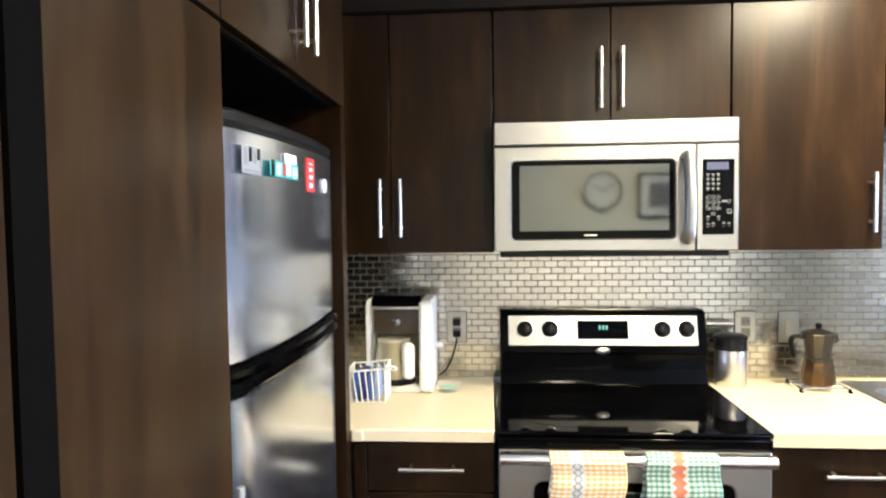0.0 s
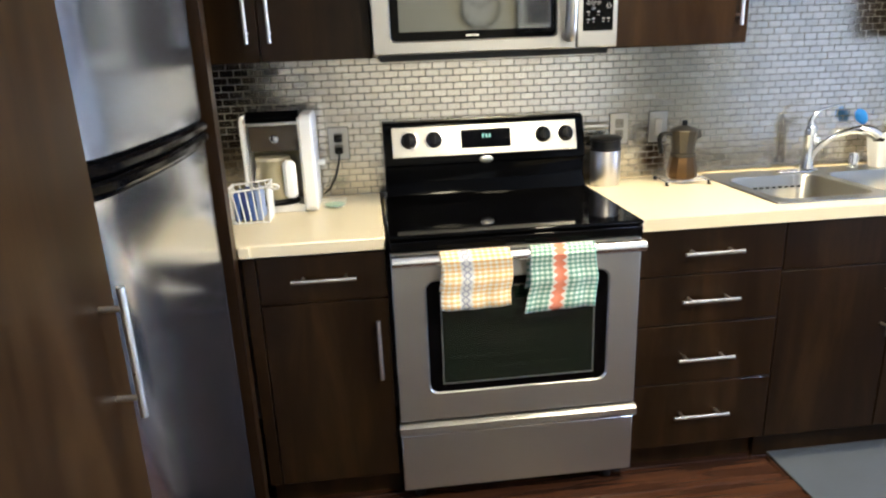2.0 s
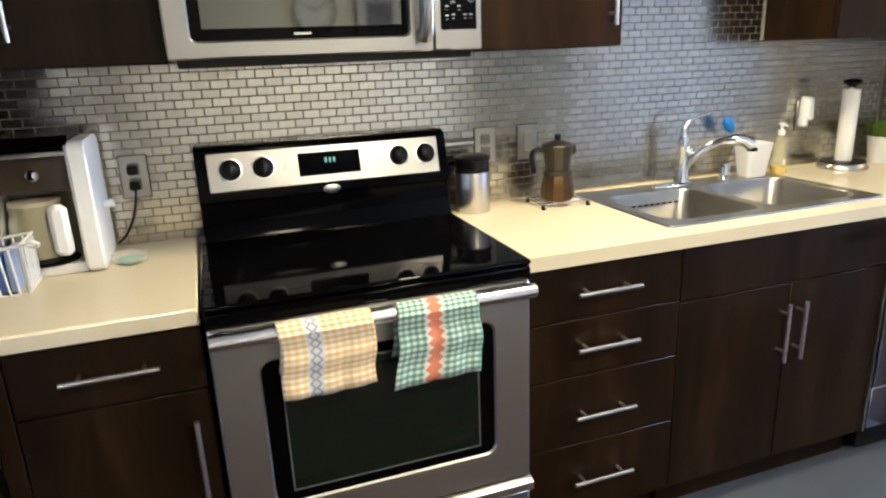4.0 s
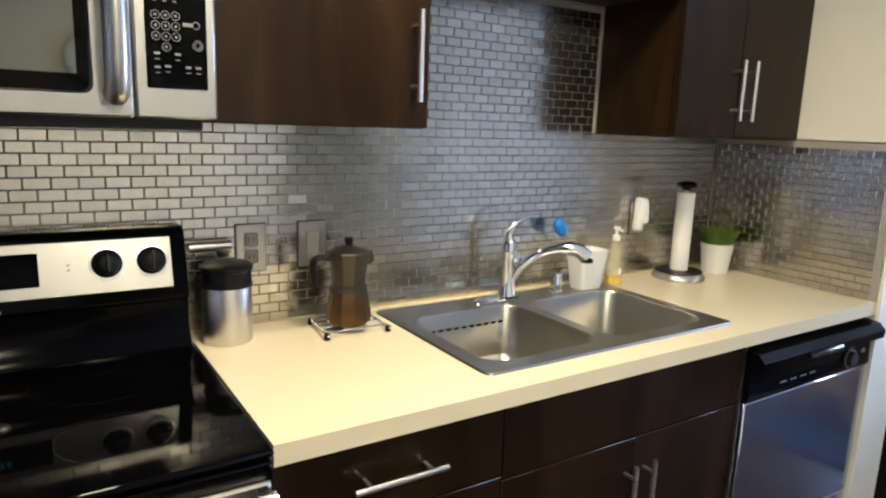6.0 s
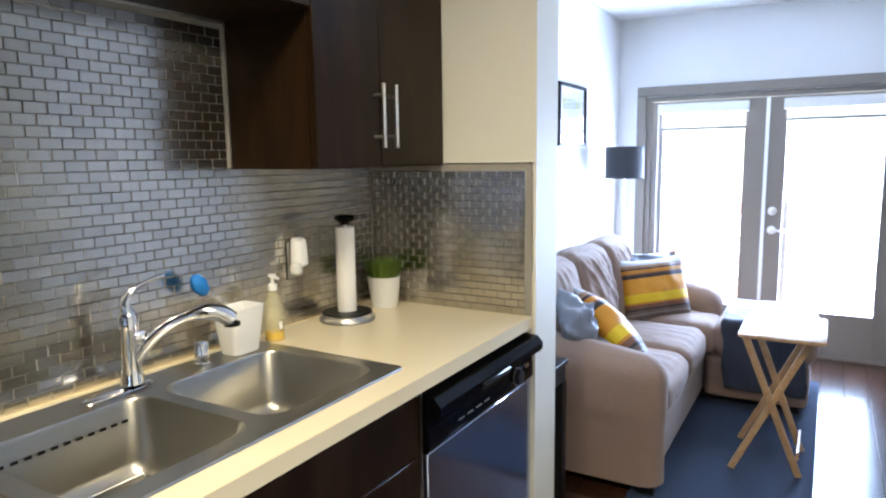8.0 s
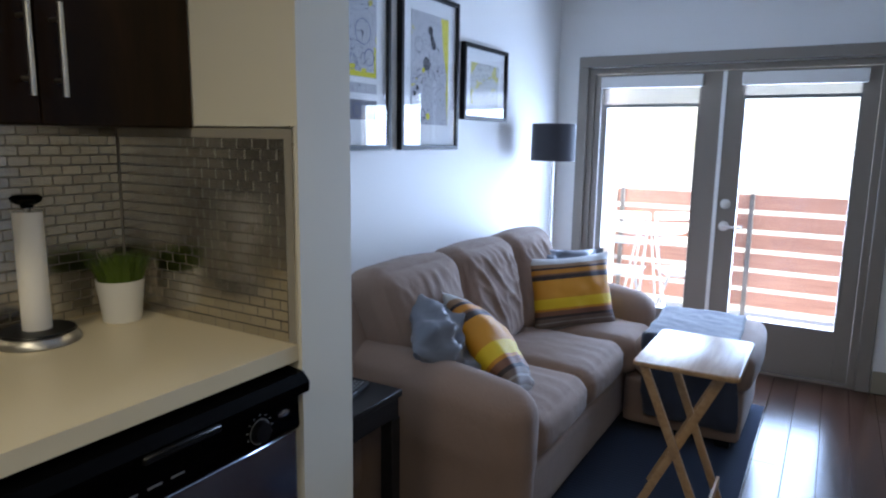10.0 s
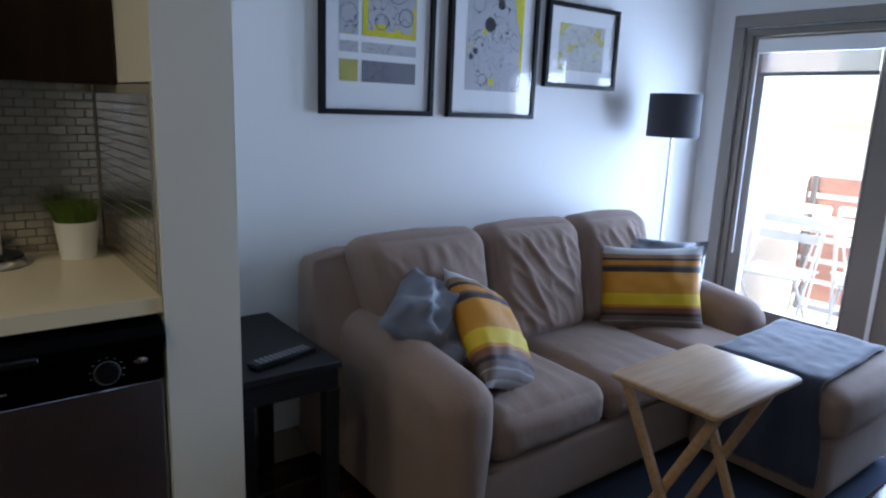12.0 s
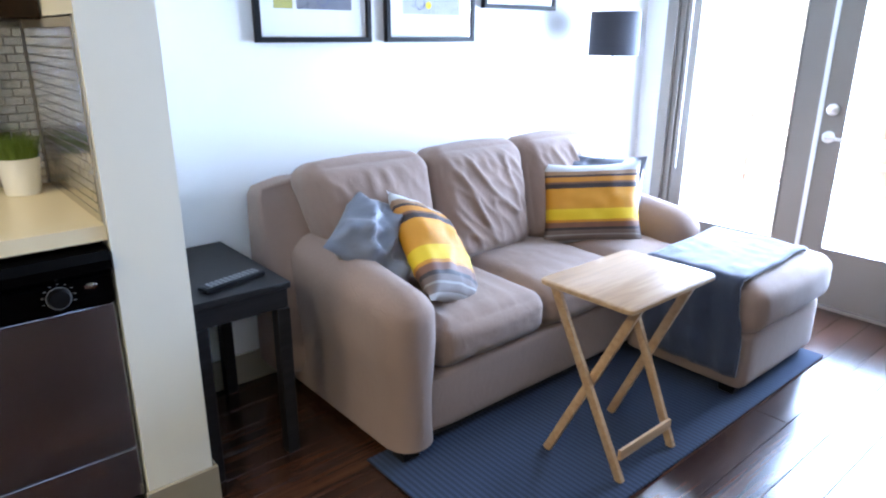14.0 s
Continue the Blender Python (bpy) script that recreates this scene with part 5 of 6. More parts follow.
bm.transform(Matrix.Translation((1.880, -0.060, 1.112)) @ Matrix.Rotation(radians(-36), 4, "Y") @ Matrix.Diagonal((0.021, 0.017, 0.033, 1)))
part("bristles", bm, BLUE, db, "round blue bristle head")
sb = thing("soap_bottle", (2.118, -0.085, 0.914), "clear pump bottle with a little amber soap beside the sink", "soap bottle")
lathed("bottle", [(0.026, 0.0), (0.028, 0.004), (0.028, 0.105), (0.022, 0.125), (0.011, 0.138), (0.011, 0.146)], (2.110, -0.085, 0.9142), material("yellowed_clear_plastic", (0.85, 0.80, 0.52), 0.08, Alpha=0.22), sb, "", 24)
lathed("soap", [(0.0, 0.0), (0.0265, 0.0), (0.0265, 0.024), (0.0, 0.024)], (2.110, -0.085, 0.9165), SOAP, sb, "amber liquid soap", 24)
bm = bmesh.new()
lathe(bm, [(0.0125, 0.0), (0.0125, 0.018), (0.005, 0.020), (0.005, 0.036), (0.011, 0.038), (0.011, 0.046), (0.0, 0.047)], (2.110, -0.085, 1.060), 18)
tube(bm, [(2.110, -0.085, 1.101), (2.100, -0.118, 1.097)], 0.0045, 8)
part("pump", bm, WHITE_PLASTIC, sb, "white pump")
boxed("label", (2.100, 2.112, -0.1142, -0.1135, 0.950, 0.972), WHITE_PLASTIC, sb, "small plain label")

tr = thing("towel_holder", (2.398, -0.120, 0.914), "upright black-based paper towel holder with a nearly used roll", "paper towel holder")
lathed("base", [(0.088, 0.0), (0.090, 0.003), (0.088, 0.012), (0.077, 0.023), (0.0, 0.024)], (2.398, -0.120, 0.9142), STEEL, tr, "metal rim", 44)
lathed("base_pad", [(0.081, 0.0), (0.078, 0.005), (0.022, 0.006), (0.0, 0.005)], (2.398, -0.120, 0.9385), BLACK_PLASTIC, tr, "black base pad", 44)
lathed("rod", [(0.006, 0.0), (0.006, 0.290), (0.0, 0.290)], (2.398, -0.120, 0.942), NICKEL, tr, "", 14)
bm = bmesh.new()
lathe(bm, [(0.012, 0.0), (0.014, 0.006), (0.030, 0.014), (0.034, 0.022), (0.026, 0.030), (0.0, 0.033)], (2.398, -0.120, 1.222), 24)
part("finial", bm, BLACK_GLOSS, tr, "glossy black knob")
rl = lathed("paper_roll", [(0.018, 0.0), (0.030, 0.0), (0.0305, 0.002), (0.0305, 0.268), (0.030, 0.270), (0.018, 0.270)], (2.398, -0.120, 0.944), PAPER, tr, "white paper roll, nearly used", 30)

pt = thing("grass_pot", (2.612, -0.115, 0.914), "small white pot of artificial green grass in the counter's corner", "potted plant")
lathed("pot", [(0.044, 0.0), (0.046, 0.002), (0.058, 0.104), (0.059, 0.108), (0.055, 0.108), (0.052, 0.090), (0.0, 0.088)], (2.612, -0.115, 0.9142), WHITE_CERAMIC, pt, "", 36)
bm = bmesh.new()
rnd = random.Random(7)
for i in range(520):
    a, rr = rnd.uniform(0, 2 * math.pi), 0.047 * math.sqrt(rnd.random())
    bx, by = 2.612 + rr * math.cos(a), -0.115 + rr * math.sin(a)
    lean, h = rnd.uniform(0.0, 0.4) + rr * 8, rnd.uniform(0.060, 0.100)
    b = a + rnd.uniform(-0.8, 0.8)
    dx, dy = math.cos(b) * lean * h * 0.9, math.sin(b) * lean * h * 0.9
    by2 = min(by + dy, -0.012)
    bx2 = min(bx + dx, 2.695)
    w = Vector((-math.sin(b), math.cos(b), 0)) * 0.0017
    base, mid, tip = Vector((bx, by, 1.004)), Vector(((bx * 0.55 + bx2 * 0.45), (by * 0.55 + by2 * 0.45), 1.004 + h * 0.62)), Vector((bx2, by2, 1.004 + h * rnd.uniform(0.8, 1.0)))
    v = [bm.verts.new(p) for p in (base - w, base + w, mid + w * 0.8, mid - w * 0.8, tip)]
    bm.faces.new((v[0], v[1], v[2], v[3]))
    bm.faces.new((v[3], v[2], v[4]))
part("grass", bm, GRASS, pt, "tuft of narrow green blades", kind="stuff")

ng = thing("night_light", (2.29, -0.02, 1.09), "white plug-in air freshener in an outlet on the tiled wall", "air freshener")
bm = bmesh.new()
ring_sweep(bm, [loop_pts(2.252 + s, 2.302 - s, -0.058 + s, -0.0140, 0.016, z, 4) for s, z in ((0.006, 1.100), (0.0, 1.106), (0.001, 1.150), (0.003, 1.182), (0.010, 1.190))])
bmesh.ops.recalc_face_normals(bm, faces=bm.faces)
part("housing", bm, WHITE_PLASTIC, ng)
lathed("bottle", [(0.012, 0.0), (0.018, 0.006), (0.018, 0.030), (0.010, 0.038)], (2.252, -0.045, 1.078), WHITE_CERAMIC, ng, "small milky refill bottle", 20)
outlet(2.254, 2.326, 1.060, 1.176, "outlet", "steel outlet cover behind the white plug-in")


# ---------------------------------------------------------------- ceiling light and the far side of the kitchen
cl = thing("ceiling_light", (1.14, -0.86, 2.37), "round warm ceiling light over the kitchen floor", "ceiling light")
lathed("housing", [(0.0, 0.0), (0.17, 0.0), (0.175, -0.02), (0.165, -0.025), (0.0, -0.025)], (1.14, -0.86, 2.4385), NICKEL, cl, "", 36)
lathed("diffuser", [(0.16, 0.0), (0.15, -0.02), (0.09, -0.036), (0.0, -0.042)], (1.14, -0.86, 2.4125), LAMP_GLOW, cl, "warm glowing glass", 36)
ck = thing("wall_clock", (0.853, -3.47, 1.714), "round pale-faced clock in a dark ring on the cream wall", "clock")
lathed("rim", [(0.136, 0.0), (0.149, 0.004), (0.149, 0.03), (0.143, 0.036), (0.136, 0.02)], (0.853, -3.489, 1.714), material("grey_clock_ring", (0.2, 0.2, 0.2), 0.4), ck, "", 48, Matrix.Rotation(radians(-90), 3, "X"))
face = lathed("face", [(0.0, 0.0), (0.137, 0.0), (0.137, 0.004), (0.0, 0.004)], (0.853, -3.484, 1.714), MAT, ck, "pale clock face", 48, Matrix.Rotation(radians(-90), 3, "X"))
bm = bmesh.new()
for i in range(12):
    a = radians(i * 30)
    tube(bm, [(0.853 + 0.104 * math.sin(a), -3.4785, 1.714 + 0.104 * math.cos(a)), (0.853 + 0.124 * math.sin(a), -3.4785, 1.714 + 0.124 * math.cos(a))], 0.004, 5)
for a, l in ((radians(300), 0.08), (radians(60), 0.11)):
    tube(bm, [(0.853, -3.476, 1.714), (0.853 + l * math.sin(a), -3.476, 1.714 + l * math.cos(a))], 0.004, 5)
part("clock_hand", bm, BLACKWOOD, ck, "dark hour marks and pointers")


def picture(name, x0, x1, z0, z1, y, mount, inner, label, art_mat, group, flip=1):
    """A frame on a wall: flip 1 faces -y, -1 faces +y. inner: the art's windows as fractions of the opening, in x and z."""
    ob = thing(name, ((x0 + x1) / 2, y, z0), label, "framed picture", group)
    s = -flip
    f = 0.020
    bm = bmesh.new()
    for a, b, c, d in ((x0, x1, z0, z0 + f), (x0, x1, z1 - f, z1), (x0, x0 + f, z0 + f, z1 - f), (x1 - f, x1, z0 + f, z1 - f)):
        ya, yb = sorted((y, y + s * 0.028))
        box(bm, a, b, ya, yb, c, d, 0.0012)
    part("frame", bm, BLACKWOOD, ob, "thin black frame")
    ya, yb = sorted((y + s * 0.006, y + s * 0.012))
    boxed("mount", (x0 + f, x1 - f, ya, yb, z0 + f, z1 - f), MAT, ob, "white card mount")
    for k, (a, b, c, d) in enumerate(inner):
        ya, yb = sorted((y + s * 0.0122, y + s * 0.0132))
        w, h = x1 - x0 - 2 * f, z1 - z0 - 2 * f
        boxed("print", (x0 + f + a * w, x0 + f + b * w, ya, yb, z0 + f + c * h, z0 + f + d * h), art_mat[k % len(art_mat)], ob, "abstract print in grey and yellow")
    ya, yb = sorted((y + s * 0.0215, y + s * 0.0225))
    g = boxed("glass", (x0 + f, x1 - f, ya, yb, z0 + f, z1 - f), GLASS, ob, "clear picture glass")
    g.visible_shadow = False
    return ob


def art(name, base, blot, line, scale, thresh):
    m = material(name, base, 0.85)
    v = coords(m)
    col = mix(m, noise_tex(m, v, scale, 5, 0.65), tuple(c * 0.72 for c in base), base)
    edge = node(m, "ShaderNodeMath")
    edge.operation = "GREATER_THAN"
    edge.inputs[1].default_value = thresh
    link(m, noise_tex(m, v, scale * 0.7, 2, 0.5, 1.2), edge.inputs[0])
    col = mix(m, edge.outputs[0], col, blot)
    scr = node(m, "ShaderNodeMath")
    scr.operation = "COMPARE"
    scr.inputs[1].default_value, scr.inputs[2].default_value = 0.5, 0.006
    link(m, noise_tex(m, v, scale * 0.9, 1, 0.4, 2.5), scr.inputs[0])
    col = mix(m, scr.outputs[0], col, line)
    link(m, col, bsdf(m).inputs["Base Color"])
    return m


ART_GREY = art("grey_art", (0.50, 0.50, 0.52), (0.55, 0.48, 0.04), (0.05, 0.05, 0.08), 9, 0.66)
ART_YEL = art("yellow_art", (0.50, 0.45, 0.12), (0.40, 0.40, 0.36), (0.10, 0.10, 0.10), 12, 0.60)
ART_DARK = art("dark_grey_art", (0.22, 0.215, 0.24), (0.30, 0.30, 0.31), (0.03, 0.03, 0.05), 10, 0.62)
ART_MIX = art("olive_art", (0.60, 0.60, 0.57), (0.55, 0.50, 0.16), (0.06, 0.06, 0.06), 15, 0.57)

YW = -0.0012
p1 = picture("framed_print", 3.432, 3.935, 1.338, 2.03, YW, 0.1,
             ((0.13, 0.30, 0.155, 0.275), (0.335, 0.86, 0.155, 0.275), (0.13, 0.30, 0.315, 0.375), (0.335, 0.86, 0.315, 0.375), (0.13, 0.30, 0.41, 0.88), (0.335, 0.86, 0.41, 0.88)),
             "large black-framed print of six grey and yellow fields above sofa", (ART_YEL, ART_DARK, ART_GREY, ART_GREY, ART_GREY, ART_GREY), "pictures over the sofa")
p2 = picture("framed_print", 4.012, 4.508, 1.338, 2.03, YW, 0.1, ((0.16, 0.86, 0.145, 0.90),),
             "large black-framed print with black spots and yellow edge above sofa", (ART_GREY,), "pictures over the sofa")
p3 = picture("framed_print", 4.568, 5.068, 1.488, 1.868, YW, 0.1, ((0.15, 0.84, 0.18, 0.80),),
             "smaller black-framed olive and grey abstract print, hanging over the sofa", (ART_MIX,), "pictures over the sofa")
picture("framed_print", 1.12, 1.48, 1.50, 1.85, SOUTH + 0.0012, 0.1, ((0.2, 0.8, 0.2, 0.8),), "square black-framed grey print beside the wall clock", (ART_DARK,), "pictures by the clock", -1)


def flat_spots(parent, name, spots, mat, label, y=YW - 0.0140):
    bm = bmesh.new()
    for x, z, r, r2 in spots:
        if r2:
            lathe(bm, [(r2, 0.0), (r, 0.0), (r, 0.0004), (r2, 0.0004)], (x, y, z), 28, TO_FRONT)
        else:
            lathe(bm, [(0.0, 0.0), (r, 0.0), (r, 0.0004), (0.0, 0.0004)], (x, y, z), 24, TO_FRONT)
    part(name, bm, mat, parent, label)


INK = material("ink_black", (0.02, 0.02, 0.025), 0.8)
INKBLUE = material("ink_blue", (0.09, 0.10, 0.22), 0.8)
YELLOW_INK = material("yellow_ink", (0.62, 0.55, 0.02), 0.8)
flat_spots(p2, "ink_spot", [(4.231, 1.724, 0.030, 0), (4.262, 1.872, 0.020, 0), (4.275, 1.840, 0.016, 0), (4.290, 1.812, 0.021, 0), (4.154, 1.612, 0.013, 0), (4.132, 1.588, 0.012, 0), (4.190, 1.640, 0.006, 0), (4.300, 1.560, 0.005, 0), (4.175, 1.530, 0.005, 0), (4.330, 1.700, 0.006, 0)], INK, "black ink spots")
flat_spots(p2, "ink_ring", [(4.197, 1.496, 0.026, 0.0235), (4.165, 1.80, 0.034, 0.0325)], INK, "thin ink ring")
flat_spots(p2, "yellow_spot", [(4.245, 1.490, 0.016, 0), (4.205, 1.694, 0.012, 0)], YELLOW_INK, "yellow spots", YW - 0.0137)
bm = bmesh.new()
pts = [(4.425, 1.44), (4.415, 1.52), (4.405, 1.60), (4.412, 1.68), (4.385, 1.76), (4.37, 1.84), (4.362, 1.90), (4.355, 1.94)]
v = [[bm.verts.new((x if k == 0 else 4.424, YW - 0.0136, z)) for k in (0, 1)] for x, z in pts]
for a, b in zip(v, v[1:]):
    if a[0].co.x < 4.424 or b[0].co.x < 4.424:
        bm.faces.new((a[0], a[1], b[1], b[0]))
ext = bmesh.ops.extrude_face_region(bm, geom=bm.faces[:])
bmesh.ops.translate(bm, vec=(0, -0.0003, 0), verts=[e for e in ext["geom"] if isinstance(e, bmesh.types.BMVert)])
bmesh.ops.recalc_face_normals(bm, faces=bm.faces)
part("yellow_edge", bm, YELLOW_INK, p2, "ragged yellow edge")
flat_spots(p1, "ink_ring", [(3.800, 1.705, 0.034, 0.030), (3.69, 1.680, 0.030, 0.027), (3.550, 1.70, 0.036, 0.034), (3.72, 1.497, 0.026, 0.023), (3.76, 1.80, 0.05, 0.047)], INKBLUE, "blue-black ink rings")
bm = bmesh.new()
for x, z, w, h in ((3.609, 1.627, 0.238, 0.020), (3.609, 1.6475, 0.022, 0.20), (3.66, 1.6475, 0.05, 0.024), (3.75, 1.6475, 0.03, 0.012), (3.832, 1.6475, 0.014, 0.10)):
    box(bm, x, x + w, YW - 0.0136, YW - 0.0133, z, z + h)
part("yellow_wash", bm, YELLOW_INK, p1, "yellow wash")

# ---------------------------------------------------------------- sofa
sf = thing("sofa", (4.3, -0.5, 0), "taupe microfibre sofa with a chaise end against the white wall", "sofa")
LEFT, RIGHT, SEAT0, SEAT1 = 3.405, 5.205, 3.585, 5.025


def upholstered(name, x0, x1, y0, y1, z0, z1, r, label="", n=12, **kw):
    bm = bmesh.new()
    m = Matrix.Translation(((x0 + x1) / 2, (y0 + y1) / 2, (z0 + z1) / 2)) @ kw.pop("tilt", Matrix())
    soft_box(bm, (x1 - x0, y1 - y0, z1 - z0), r, n, m=m, **kw)
    return part(name, bm, SOFA, sf, label, angle=70)


upholstered("seat_base", SEAT0 - 0.02, SEAT1 + 0.02, -0.865, -0.10, 0.052, 0.285, 0.03, "upholstered front rail", 14, wrinkle=0.003)
upholstered("back_frame", LEFT - 0.095, RIGHT + 0.02, -0.27, -0.03, 0.08, 0.855, 0.075, "upholstered back frame", 14, wrinkle=0.004,
            shape=lambda p, u: p + Vector((0, 0.07 * max(0, p.z) / 0.37 * (u.y < 0) * abs(u.y), 0)))


def arm_shape(p, u):
    t = (-(p.y) + 0.40) / 0.80            # 0 at the back, 1 at the front
    t = max(0.0, min(1.0, t))
    top = 0.655 - 0.075 * t ** 2.2
    z = 0.050 + (p.z + 0.28) / 0.56 * (top - 0.050)
    if u.z < 0:                           # square at the foot, upright edges still rounded
        x, y = u.x * 0.09, u.y * 0.40
        d = Vector((x - max(-0.002, min(0.002, x)), y - max(-0.312, min(0.312, y)), 0))
        q = Vector((x, y, 0)) - d
        if d.length > 1e-6:
            q += d.normalized() * 0.088 * min(1.0, max(abs(d.x), abs(d.y)) / 0.088)
        p = Vector((q.x, q.y, p.z))
        z = 0.050 + (u.z * 0.28 + 0.28) / 0.56 * (top - 0.050)
    return Vector((p.x + 0.008 * math.sin(u.z * 3) * (1 if u.x > 0 else -1), p.y, z - 0.35))


for x0, x1 in ((LEFT, SEAT0), (SEAT1, RIGHT)):
    upholstered("arm", x0, x1, -0.905, -0.105, 0.07, 0.63, 0.088, "rounded padded arm", 18, wrinkle=0.003, shape=arm_shape, puff=(0.006, 0.004, 0))
def seat_shape(seed):
    """Gathers that run back from the front seam across the top."""
    def shape(p, u):
        p = p.copy()
        top = max(0.0, u.z) ** 3
        near = max(0.0, min(1.0, -u.y - 0.15)) * (1 - max(0.0, -u.y - 0.8) * 3)
        p.z += top * near * 0.0055 * math.sin(u.x * 17 + seed + 1.5 * noise.noise(Vector((u.x * 3, u.y, seed)))) * (0.5 + noise.noise(Vector((u.x * 4, seed, 0))))
        return p
    return shape


for i, (x0, x1) in enumerate(((SEAT0, 4.122), (4.122, 4.655))):
    upholstered("seat_cushion", x0 + 0.004, x1 - 0.004, -0.885, -0.27, 0.285, 0.455, 0.062, "thick loose seat cushion", 30, puff=(0.004, 0.018, 0.022), wrinkle=0.005, wscale=9, seed=3.0 + i * 4, stretch=(1.8, 0.7, 1), shape=seat_shape(2.0 + i * 3))
upholstered("chaise_base", 4.665, 5.335, -1.405, -0.875, 0.050, 0.285, 0.03, "upholstered chaise base", 12, wrinkle=0.003)
upholstered("chaise_cushion", 4.659, 5.020, -0.93, -0.27, 0.285, 0.46, 0.05, "long chaise cushion", 14, puff=(0.0, 0.0, 0.018), wrinkle=0.008, wscale=5, seed=9)
upholstered("chaise_cushion", 4.652, 5.355, -1.432, -0.915, 0.285, 0.482, 0.06, "long chaise cushion", 18, puff=(0.01, 0.015, 0.012), wrinkle=0.006, wscale=5, seed=11)
def back_shape(seed, taper, folds):
    """Short gathers under the top seam, a few long slanting folds, and a foot that narrows between the arms."""
    def shape(p, u):
        p = p.copy()
        front = max(0.0, -u.y) ** 3
        low = 1 - (u.z + 1) / 2
        if u.x < 0:
            p.x += taper * low * -u.x
        band = max(0.0, 1 - abs(u.z - 0.60) / 0.34)
        p.y -= front * 0.0075 * band * abs(math.sin(u.x * 13 + seed + 1.2 * noise.noise(Vector((u.x * 3, seed, 0))))) * (0.6 + 0.5 * noise.noise(Vector((u.x * 5, seed, 4))))
        q = Vector(((u.x * 0.8 + u.z * 0.55) * 2.6 + seed, (u.z * 0.8 - u.x * 0.4) * 0.8, seed))
        middle = (1 - u.x ** 4) * max(0.0, 1 - u.z ** 4)
        p.y -= front * folds * middle * ((1 - abs(noise.noise(q))) ** 7 + 0.6 * (1 - abs(noise.noise(q * 2.1))) ** 7)
        return p
    return shape


for i, (x0, x1) in enumerate(((3.425, 4.005), (4.005, 4.545), (4.545, 5.035))):
    upholstered("back_cushion", x0 + 0.004, x1 - 0.004, -0.45, -0.24, 0.42, 0.915, 0.075, "plump loose back cushion with creases", 46, puff=(0.008, 0.045, 0.016), wrinkle=0.004, wscale=6.0,
                seed=20 + i * 7.3, shape=back_shape(3.1 + i * 2.7, (0.13, 0.0, 0.0)[i], (0.007, 0.017, 0.011)[i]), tilt=Matrix.Translation((0, 0.065, 0)) @ Matrix.Rotation(radians(-13), 4, "X"))
# Near-black sheets added as the shade in the gap below the sofa.
boxed("underside", (3.44, 5.17, -0.85, -0.12, 0.040, 0.060), UNDER_SOFA_SHADE, sf, "near-black sheet for the shade under the sofa")
boxed("underside", (4.70, 5.30, -1.37, -0.855, 0.040, 0.058), UNDER_SOFA_SHADE, sf, "near-black sheet for the shade under the sofa")
for x, y in ((3.465, -0.845), (5.14, -0.845), (3.465, -0.13), (5.14, -0.13), (4.73, -1.33), (5.26, -1.33)):
    boxed("foot", (x - 0.035, x + 0.035, y - 0.035, y + 0.03, 0.0125, 0.052), BLACK_PLASTIC, sf, "low black foot", 0.004)



def frame_of(centre, right, up):
    """A pose from two directions: local x to right, local z to up."""
    x = Vector(right).normalized()
    z = Vector(up)
    z = (z - x * z.dot(x)).normalized()
    y = z.cross(x)
    m = Matrix((x, y, z)).transposed().to_4x4()
    return Matrix.Translation(centre) @ m


def scatter(name, m, w, h, t, mat, label, seed, crease=0.012):
    bm = bmesh.new()
    pillow(bm, w, h, t, m, 24, seed, crease)
    ob = single(name, bm, mat, label, "pillow", "pillows on the sofa", angle=75)
    return ob


scatter("throw_pillow", frame_of((4.765, -0.565, 0.628), (0.72, -0.69, 0.05), (0.16, 0.22, 0.95)), 0.46, 0.385, 0.15, PILLOW_STRIPE, "ochre, yellow and brown striped pillow leaning in the chaise corner", 1.0)
scatter("throw_pillow", frame_of((4.930, -0.50, 0.640), (0.72, -0.66, -0.04), (0.12, 0.20, 0.95)), 0.41, 0.38, 0.12, GREYPILLOW, "grey-blue satin pillow tucked behind the striped one", 5.0, 0.045)
scatter("throw_pillow", frame_of((3.625, -0.48, 0.655), (0.72, -0.40, -0.66), (0.55, 0.55, 0.50)), 0.35, 0.35, 0.12, GREYPILLOW, "grey-blue satin pillow leaning on the sofa's arm", 8.0, 0.045)
scatter("throw_pillow", frame_of((3.812, -0.585, 0.596), (0.89, 0.12, -0.44), (0.34, 0.78, 0.53)), 0.33, 0.49, 0.16, PILLOW_STRIPE, "ochre striped pillow lying tilted over the sofa's arm end", 12.0, 0.013)

# blanket over the chaise
bm = bmesh.new()
rows = []
nx, ny = 46, 26
for j in range(ny + 1):
    y0 = -0.965 - 0.40 * j / ny
    row = []
    for i in range(nx + 1):
        s = i / nx * 1.02
        if s < 0.60:
            x, z = 5.262 - s, 0.510
        elif s < 0.66:
            a = (s - 0.60) / 0.06 * math.pi / 2
            x, z = 4.662 - 0.028 * math.sin(a), 0.514 - 0.028 * (1 - math.cos(a))
        else:
            x, z = 4.633, 0.486 - (s - 0.66)
        q = Vector((s * 7, y * 7, 2.0))
        w = noise.fractal(q, 0.8, 2, 3) * 0.011
        y = y0 + 0.018 * noise.noise(Vector((s * 5, 3.0, j / ny * 2))) * abs(2 * j / ny - 1)
        if s < 0.62:
            row.append(bm.verts.new((x, y + 0.05 * (0.5 - s), z + abs(w) - 0.018 * max(0.0, (s < 0.04)))))
        else:
            row.append(bm.verts.new((x - abs(w) * 1.5 - 0.01 * math.sin(y * 30) ** 2 * min(1, (s - 0.62) * 4), y + 0.05 * (0.5 - s) + w, z)))
    rows.append(row)
